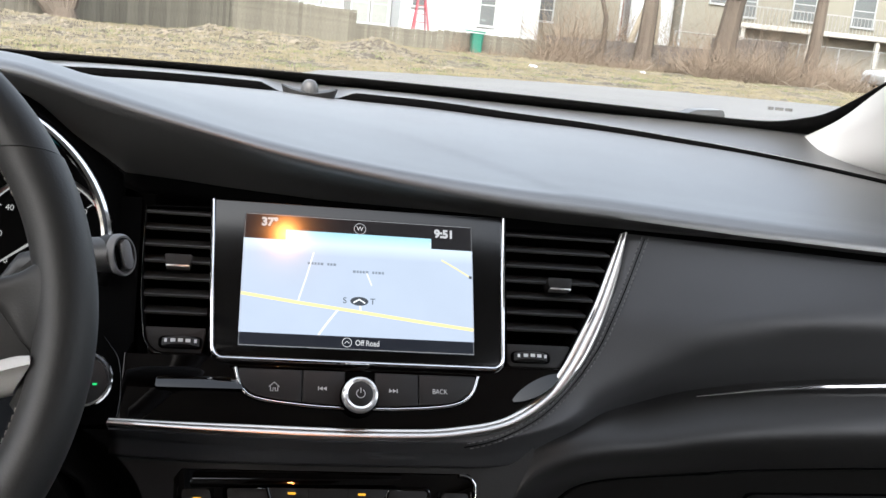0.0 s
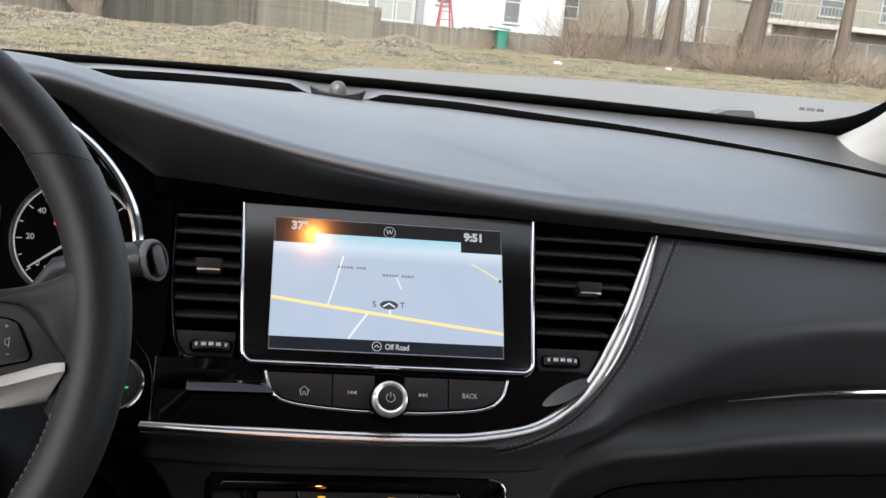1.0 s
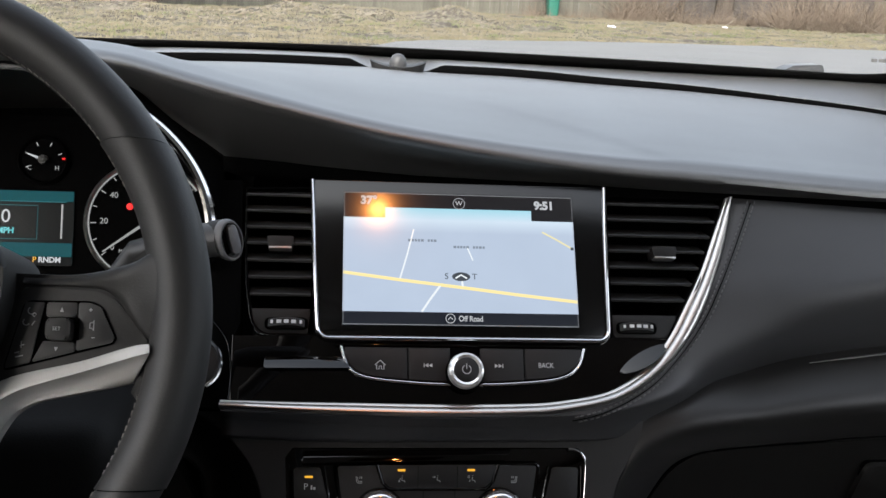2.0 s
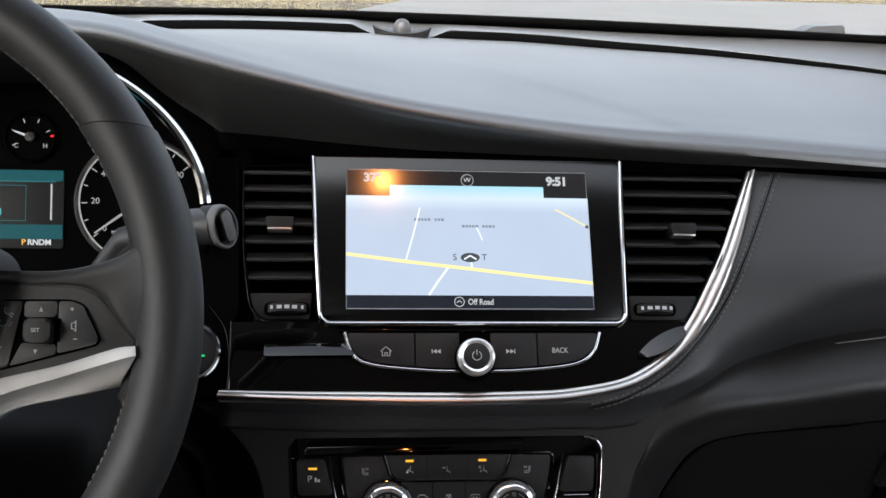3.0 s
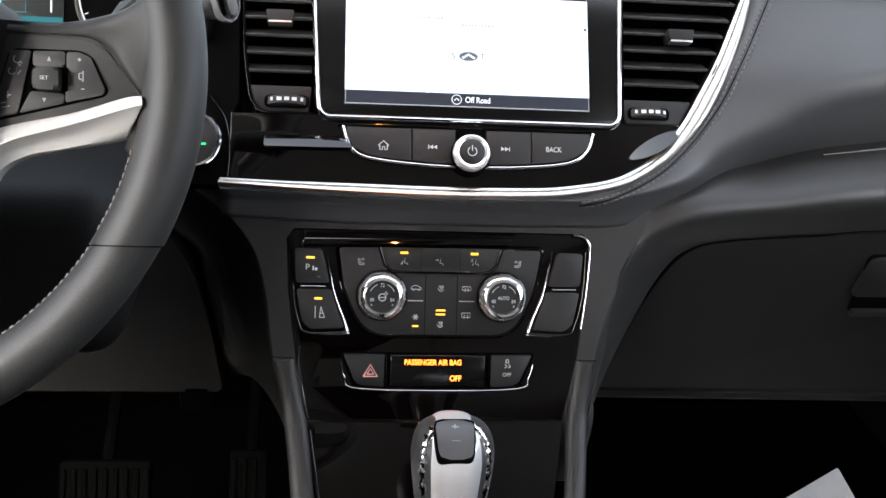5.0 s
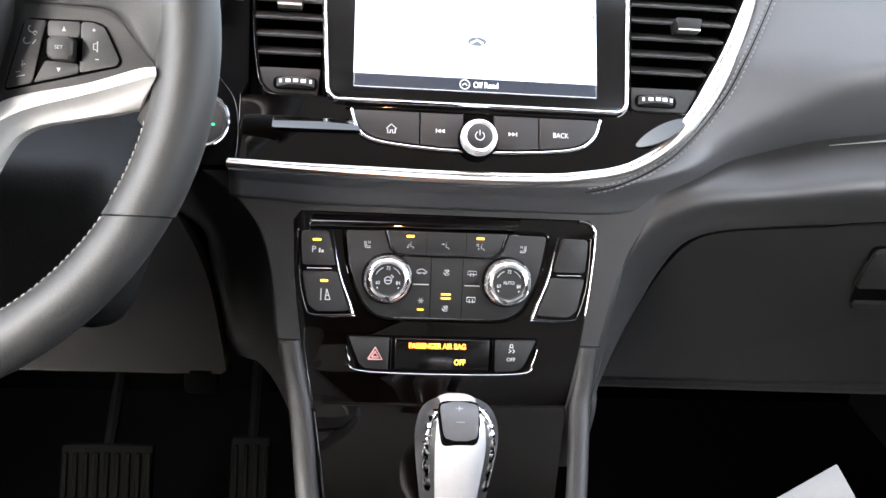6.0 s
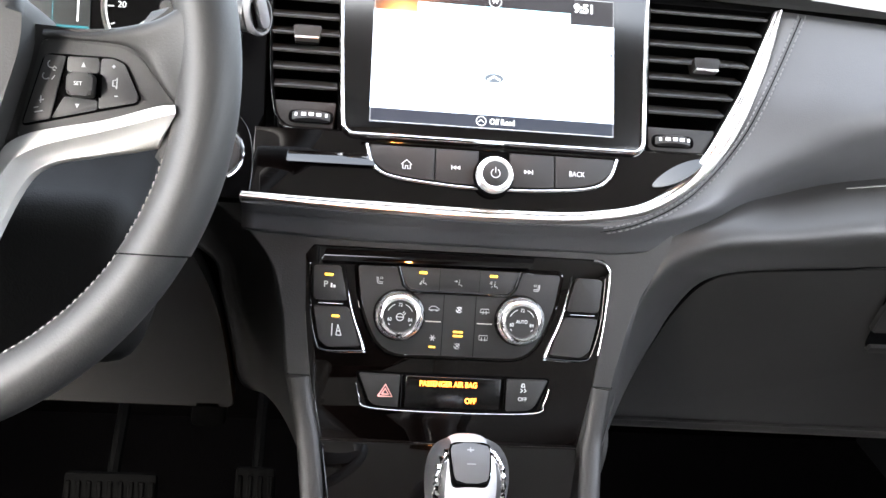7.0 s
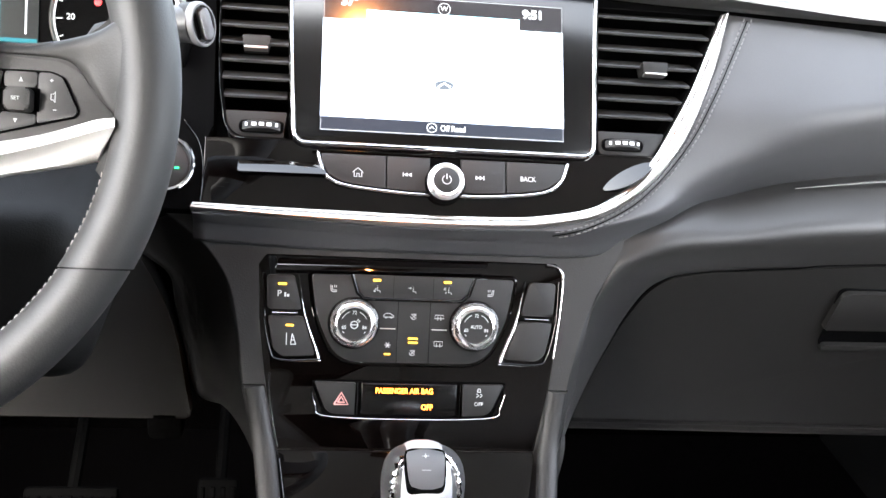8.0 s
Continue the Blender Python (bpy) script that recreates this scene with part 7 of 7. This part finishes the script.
tree(-5.1, 31.2, [(-0.62, 0.26), (-0.22, 0.26), (0.20, 0.24), (0.62, 0.15)], "bare tree with several stems before a pale fence", 3)
tree(14.6, 43.2, [(0.02, 0.13)], "slim bare tree beside a tan wall", 5, 9.0)
tree(15.65, 43.4, [(0.0, 0.15)], "slim pale tree behind the low fence", 23, 12.0, DEAD_BRANCH)
tree(16.3, 42.9, [(0.02, 0.40)], "thick bare tree trunk", 8, 14.0)
tree(17.05, 43.6, [(0.03, 0.14)], "slim pale tree beside a house", 21, 12.0, DEAD_BRANCH)
tree(19.0, 41.0, [(0.12, 0.50)], "thick leaning bare tree trunk among brush", 12, 14.0)
tree(22.9, 41.0, [(0.0, 0.30)], "bare tree trunk among brush", 19, 14.0)


def brush(x0, x1, y0, y1, n_, height, label, seed):
    r_ = random.Random(seed)
    bm_verts, bm_faces = [], []
    for _ in range(n_):
        x, y = r_.uniform(x0, x1), r_.uniform(y0, y1)
        clump = 0.40 + 1.3 * max(0.0, 0.45 + noise.noise(Vector((x * 1.3, seed, 0.0))))
        p = np.array([x, y, land(x, y) - 0.05])
        d = np.array([r_.gauss(0, 0.75), r_.gauss(0, 0.4), 0.9])
        L = height * r_.uniform(0.25, 1.1) * clump
        w_ = r_.uniform(0.004, 0.013) * (1.6 if r_.random() < 0.08 else 1.0)
        pts = [p]
        for k in range(4):
            d = d + np.array([r_.gauss(0, 0.5), r_.gauss(0, 0.3), r_.gauss(-0.15, 0.3)])
            p = p + d / np.linalg.norm(d) * L / 4
            pts.append(p)
        for k in range(4):
            a, b = w_ * (1 - k / 5), w_ * (1 - (k + 1) / 5)
            i = len(bm_verts)
            for q, ww in ((pts[k], a), (pts[k + 1], b)):
                bm_verts.extend([(q[0] - ww, q[1] - ww * 0.6, q[2]), (q[0] + ww, q[1] - ww * 0.6, q[2]), (q[0], q[1] + ww, q[2])])
            bm_faces.extend([(i, i + 1, i + 4, i + 3), (i + 1, i + 2, i + 5, i + 4), (i + 2, i, i + 3, i + 5)])
    me = bpy.data.meshes.new("brush")
    me.from_pydata(bm_verts, [], bm_faces)
    tagged(link_mesh("brush", me, TWIG, None, smooth=False), label, "brush", kind="stuff")


brush(11.3, 13.2, 40.4, 42.4, 900, 1.3, "tangle of bare brown twigs by the white house", 2)
brush(11.4, 13.8, 41.2, 42.8, 480, 4.8, "tall bare whips and vines by the white house", 31)
brush(13.2, 17.5, 41.0, 42.6, 1500, 0.9, "thin dry weeds along the low fence", 4)
brush(13.2, 17.6, 43.2, 45.5, 900, 4.6, "thin bare saplings behind the low fence", 33)
brush(17.2, 20.8, 38.8, 41.6, 2500, 2.0, "dense bare brown brush round a leaning trunk", 6)
brush(20.2, 25.5, 38.4, 42.0, 2600, 1.8, "tangled bare brown brush round tree trunks", 16)
brush(18.5, 26.0, 42.6, 45.0, 1300, 4.8, "tall bare whips behind the brush", 35)
brush(7.0, 10.8, 40.6, 41.6, 900, 0.6, "thin dry weeds before the picket fence", 9)


# fallen branches in the weeds
for k, (x, y, L_, turn) in enumerate(((20.9, 38.4, 1.0, 2.3), (21.6, 38.0, 0.8, 0.4), (18.0, 38.9, 0.6, 0.9), (17.2, 39.3, 0.6, 2.2), (15.2, 39.6, 0.5, 0.3), (22.6, 37.8, 0.8, 2.7))):
    r_ = random.Random(40 + k)
    br = thing("fallen_branch", Matrix.Translation((x, y, land(x, y) + 0.02)) @ Matrix.Rotation(turn, 4, "Z"), "pale bare branch fallen in the dry weeds", "branch", "fallen branches")
    bm_ = bmesh.new()
    limb(bm_, Vector((0, 0, 0)), Vector((1, 0, 0.25)), L_, 0.018, 1, r_, 6, 0.5)
    part("wood", bm_, DEAD_BRANCH, br)

# clods and stones on the heaped earth along the fences
r_ = random.Random(77)
verts_, faces_ = [], []
ball = bmesh.new()
bmesh.ops.create_icosphere(ball, subdivisions=1, radius=1.0)
ball_v, ball_f = [v.co.copy() for v in ball.verts], [[v.index for v in f.verts] for f in ball.faces]
ball.free()
for k in range(3600):
    x = r_.uniform(-9.5, 5.0)
    y = 29.5 + 0.25 * x + r_.gauss(0, 2.0) if k % 3 else r_.uniform(19.0, 34.0)
    if on_road(x, y):
        continue
    s_ = 0.02 + 0.07 * r_.random() ** 2 + (0.10 * r_.random() if k % 37 == 0 else 0.0)
    n_ = len(verts_)
    z = land(x, y)
    for v in ball_v:
        q = v * s_ * (0.75 + 0.6 * noise.noise(v * 1.7 + Vector((k, 0, 0))))
        verts_.append((x + q.x * 1.5, y + q.y, z + q.z * 0.7))
    faces_ += [[n_ + i_ for i_ in f] for f in ball_f]
me = bpy.data.meshes.new("clods")
me.from_pydata(verts_, [], faces_)
tagged(link_mesh("clods", me, CLOD, None, smooth=False), "dry clods and stones on heaped earth", "stones", kind="stuff")


# houses
def lap_wall(bm_, x0, x1, y, z0, z1, pitch=0.12, lap=0.018):
    z = z0
    while z < z1 - 1e-6:
        t = min(z + pitch, z1)
        i = [bm_.verts.new(v) for v in ((x0, y - lap, z), (x1, y - lap, z), (x1, y, t), (x0, y, t), (x0, y, z), (x1, y, z))]
        bm_.faces.new((i[0], i[1], i[2], i[3]))
        bm_.faces.new((i[4], i[5], i[1], i[0]))
        z = t


def sash_window(parent, x0, x1, z0, z1, y, curtain=False):
    bm_ = bmesh.new()
    t = 0.07
    for b_ in ((x0 - t, x0, y - 0.05, y, z0 - t, z1 + t), (x1, x1 + t, y - 0.05, y, z0 - t, z1 + t), (x0, x1, y - 0.05, y, z1, z1 + t), (x0 - t - 0.03, x1 + t + 0.03, y - 0.09, y, z0 - t - 0.03, z0), (x0, x1, y - 0.04, y, (z0 + z1) / 2 - 0.025, (z0 + z1) / 2 + 0.025)):
        block(bm_, *b_)
    win = part("window", bm_, WHITE_PAINT, parent, "white framed sash window", smooth=False)
    for a, b in ((z0, (z0 + z1) / 2 - 0.025), ((z0 + z1) / 2 + 0.025, z1)):
        part("pane", block(bmesh.new(), x0, x1, y - 0.018, y - 0.008, a, b), CURTAIN if curtain else WINDOW_GLASS, win, smooth=False)


def house(name, x0, x1, y0, y1, height, ridge, wall_mat, label, lap=True):
    h_ = thing(name, Matrix.Translation(((x0 + x1) / 2, y0, 0)), label, "house")
    ox = (x0 + x1) / 2
    hw = (x1 - x0) / 2
    bm_ = bmesh.new()
    block(bm_, -hw, hw, 0.03, y1 - y0, 0.25, height)
    if lap:
        lap_wall(bm_, -hw, hw, 0.03, 0.25, height)
    part("wall", bm_, wall_mat, h_, smooth=False)
    part("foundation", block(bmesh.new(), -hw + 0.05, hw - 0.05, 0.06, y1 - y0 - 0.05, -0.4, 0.25), CONCRETE, h_, smooth=False)
    bm_ = bmesh.new()
    e = 0.35
    v = [bm_.verts.new(p) for p in ((-hw - e, -e, height - 0.1), (hw + e, -e, height - 0.1), (hw + e, y1 - y0 + e, height - 0.1), (-hw - e, y1 - y0 + e, height - 0.1), (-hw - e, (y1 - y0) / 2, ridge), (hw + e, (y1 - y0) / 2, ridge))]
    for f in ((0, 1, 5, 4), (2, 3, 4, 5), (0, 4, 3), (1, 2, 5), (3, 2, 1, 0)):
        bm_.faces.new([v[i] for i in f])
    part("roof", bm_, ROOF, h_, smooth=False)
    bm_ = bmesh.new()
    for s in (-1, 1):
        block(bm_, s * hw - 0.06, s * hw + 0.06, -0.015, 0.09, 0.25, height)
    part("corner_board", bm_, WHITE_PAINT, h_, smooth=False)
    return h_, ox


h_, ox = house("white_house", 6.1, 11.9, 44.0, 53.0, 5.6, 8.0, SIDING, "white clapboard house with narrow sash windows")
sash_window(h_, 9.42 - ox, 10.02 - ox, 1.12, 2.75, 0.02)
sash_window(h_, 6.55 - ox, 7.05 - ox, 1.62, 2.9, 0.02)
part("drain_pipe", sweep(bmesh.new(), [(11.25 - ox, -0.05, 0.1), (11.25 - ox, -0.05, 5.4)], 0.035, 8, up=(0, 1, 0)), WHITE_PAINT, h_)
h_, ox = house("grey_house", -3.5, 6.0, 47.0, 56.0, 5.2, 7.4, GREY_SIDING, "grey house with white framed windows behind a fence")
for a, b, c in ((4.35, 5.05, True), (5.25, 5.95, True), (2.1, 2.9, True), (3.1, 3.9, True), (-0.4, 0.5, True), (0.9, 1.5, True)):
    sash_window(h_, a - ox, min(b, 5.9) - ox, 0.72 if a > 4 else 1.25, 2.35, 0.02, c)
bm = block(bmesh.new(), 4.2 - ox, 6.0 - ox, -0.5, 0.02, 0.05, 0.5)
part("porch_step", bm, BRICK_WALL, h_, smooth=False)
h_, ox = house("tan_house", 21.6, 38.0, 52.0, 62.0, 6.5, 9.0, TAN_WALL, "tan stucco house with a balcony and dark windows", lap=False)
for a, b, z0, z1 in ((24.6, 25.5, 2.9, 4.4), (27.6, 28.8, 3.0, 4.6), (31.0, 32.2, 3.0, 4.6), (23.0, 23.8, 3.4, 4.6)):
    sash_window(h_, a - ox, b - ox, z0, z1, 0.0)
balcony = part("balcony", block(bmesh.new(), 24.0 - ox, 36.0 - ox, -1.6, 0.03, 2.30, 2.55, 0.02), CONCRETE, h_, "projecting balcony slab")
bm = bmesh.new()
for k in range(61):
    block(bm, 24.0 - ox + 0.2 * k - 0.012, 24.0 - ox + 0.2 * k + 0.012, -1.58, -1.555, 2.55, 3.35)
block(bm, 24.0 - ox, 36.0 - ox, -1.6, -1.54, 3.35, 3.41)
part("railing", bm, RAIL_METAL, balcony, smooth=False)
for x in (24.3, 28.0, 31.8, 35.6):
    part("balcony_post", block(bmesh.new(), x - ox - 0.1, x - ox + 0.1, -1.5, -1.3, -0.3, 2.3), CONCRETE, balcony, smooth=False)
h_, ox = house("tan_shed", 12.4, 17.6, 50.0, 56.0, 3.6, 5.0, TAN_WALL, "pale tan outbuilding behind bare trees", lap=False)
sash_window(h_, 13.4 - ox, 14.2 - ox, 1.6, 2.6, 0.0)
h_, ox = house("red_house", 17.4, 19.2, 54.0, 60.0, 5.0, 6.5, BRICK_WALL, "narrow dark red house between trees", lap=False)
h_, ox = house("pale_house", 19.2, 21.4, 53.0, 60.0, 5.4, 7.0, SIDING, "pale grey house with a dark corner", lap=True)

# ladder against the white house
lad = thing("step_ladder", Matrix.Translation((6.75, 42.9, 0.0)), "red step ladder standing by the white house", "ladder")
for side in (-1, 1):
    part("leg", sweep(bmesh.new(), [(side * 0.10 - 0.02, 0.0, 2.25), (side * 0.32 + 0.12 * (side > 0), -0.35, 0.0)], 0.045, 6, up=(0, 1, 0)), LADDER_RED, lad)
    part("leg", sweep(bmesh.new(), [(side * 0.10 - 0.02, 0.05, 2.25), (side * 0.30 + 0.10 * (side > 0), 0.6, 0.0)], 0.03, 6, up=(0, 1, 0)), LADDER_RED, lad)
for k in range(1, 7):
    t = k / 7
    w_ = 0.32 - 0.22 * t
    part("step", block(bmesh.new(), -w_ - 0.02, w_ + 0.06, -0.35 * (1 - t) - 0.05, -0.35 * (1 - t) + 0.05, 2.25 * t - 0.015, 2.25 * t + 0.015), LADDER_RED if k < 6 else WHITE_PAINT, lad, smooth=False)
part("top_cap", block(bmesh.new(), -0.16, 0.12, -0.08, 0.12, 2.22, 2.30, 0.02), LADDER_RED, lad)

# green bin at the fence
bin_ = thing("wheeled_bin", Matrix.Translation((8.85, 41.45, land(8.85, 41.45))), "green plastic wheeled bin with its lid ajar", "bin")
bm = pod(bmesh.new(), [(0.08, 0.20, 0.24, 0), (0.5, 0.22, 0.27, 0), (0.80, 0.24, 0.30, 0), (0.83, 0.25, 0.31, 0)], 24, 6)
part("body", bm, BIN_GREEN, bin_)
bm = block(bmesh.new(), -0.46, 0.34, -0.34, 0.34, 0.0, 0.06, 0.025)
bmesh.ops.transform(bm, matrix=Matrix.Translation((-0.05, 0, 0.87)) @ Matrix.Rotation(radians(3), 4, "Y"), verts=bm.verts)
part("lid", bm, BIN_GREEN, bin_)
for side in (-1, 1):
    bm = spun(bmesh.new(), [(0.10, -0.02), (0.10, 0.02), (0.04, 0.022)], n=20)
    bmesh.ops.transform(bm, matrix=Matrix.Translation((side * 0.22, 0.2, 0.10)) @ Matrix.Rotation(radians(90), 4, "Y"), verts=bm.verts)
    part("bin_wheel", bm, RUBBER, bin_)

# litter, wire fence, far car
for x, y, s in ((9.25, 34.0, 0.22), (7.0, 28.0, 0.10), (5.1, 38.5, 0.16), (14.6, 38.0, 0.14)):
    l_ = thing("litter", Matrix.Translation((x, y, land(x, y) + 0.01)), "crumpled white scrap on the dry grass", "litter", "scraps on the grass")
    bm = bmesh.new()
    bmesh.ops.create_icosphere(bm, subdivisions=2, radius=s)
    for v in bm.verts:
        v.co *= 0.75 + 0.5 * noise.noise(v.co * 9 + Vector((x, y, 0)))
        v.co.z *= 0.5
    part("scrap", bm, LITTER, l_, smooth=False)
wire = thing("wire_fence", Matrix.Translation((18.5, 45.0, 0)), "galvanised wire fence with posts and a top rail", "fence")
for k in range(9):
    part("post", sweep(bmesh.new(), [(2.0 * k, 0.3 * k * 0, -0.2), (2.0 * k, 0, 1.75)], 0.035, 8, up=(0, 1, 0)), RAIL_METAL, wire)
part("fence_rail", sweep(bmesh.new(), [(0, 0, 1.72), (16, 0, 1.72)], 0.025, 8), RAIL_METAL, wire)
bm = bmesh.new()
for k in range(160):
    for sgn in (-1, 1):
        x = 0.1 * k
        if 0 <= x + sgn * 1.6 <= 16:
            sweep(bm, [(x, 0, 0.05), (x + sgn * 1.6, 0, 1.7)], 0.003, 3, up=(0, 1, 0))
part("mesh_wire", bm, RAIL_METAL, wire, smooth=False)
car_ = thing("parked_car", Matrix.Translation((27.1, 39.5, 0.0)), "white parked car at the edge of the grass", "car")
bm = bmesh.new()
prof = [(-2.1, 0.35), (-2.15, 0.75), (-1.95, 0.95), (-1.1, 1.02), (-0.55, 1.42), (0.75, 1.45), (1.5, 1.05), (2.05, 0.95), (2.1, 0.4)]
rows = [[(x * (1 - 0.02 * abs(s)), s * 0.85 * (1.0 if z < 1.05 else 0.82), z) for x, z in rounded(prof, 0.12, 3)] for s in (-1, -0.96, 0.96, 1)]
verts, faces = grid_mesh(rows, True)
vs = [bm.verts.new(v) for v in verts]
for f in faces:
    bm.faces.new([vs[i] for i in f])
part("body", bm, CAR_WHITE, car_)
for sx in (-1.3, 1.3):
    for sy in (-0.78, 0.78):
        bm = spun(bmesh.new(), [(0.32, -0.1), (0.33, 0.0), (0.32, 0.1), (0.18, 0.11)], n=24)
        bmesh.ops.transform(bm, matrix=Matrix.Translation((sx, sy, 0.33)) @ Matrix.Rotation(radians(90), 4, "X"), verts=bm.verts)
        part("wheel", bm, RUBBER, car_)
for sy in (-1, 1):
    part("side_window", block(bmesh.new(), -0.8, 1.1, sy * 0.72 - 0.02, sy * 0.72 + 0.02, 1.05, 1.38), WINDOW_GLASS, car_, smooth=False)

# ---- outside the windscreen ----
wiper = thing("wiper_arm", Matrix.Translation((0.49, 0.57, 1.15)), "dark grey wiper arm resting outside the windscreen", "wiper")
part("arm_cover", prism(bmesh.new(), rounded([(-0.038, 0.0), (0.032, 0.0), (0.028, 0.016), (-0.010, 0.0135)], 0.004), -0.014, 0.014, 0.004), GRIP, wiper)
for ob in list(wiper.children):
    ob.matrix_local = Matrix.Rotation(radians(90), 4, "X")
sticker = thing("windscreen_sticker", Matrix.Translation((0.522, 0.418, 1.182)), "small dark printed mark on the glass", "sticker")
bm = bmesh.new()
for a, b in ((-0.018, -0.010), (-0.007, 0.006), (0.009, 0.020)):
    block(bm, a * 0.8, b * 0.8, 0.0, 0.001, -0.0018, 0.0018)
part("print", bm, ROOF, sticker, smooth=False)
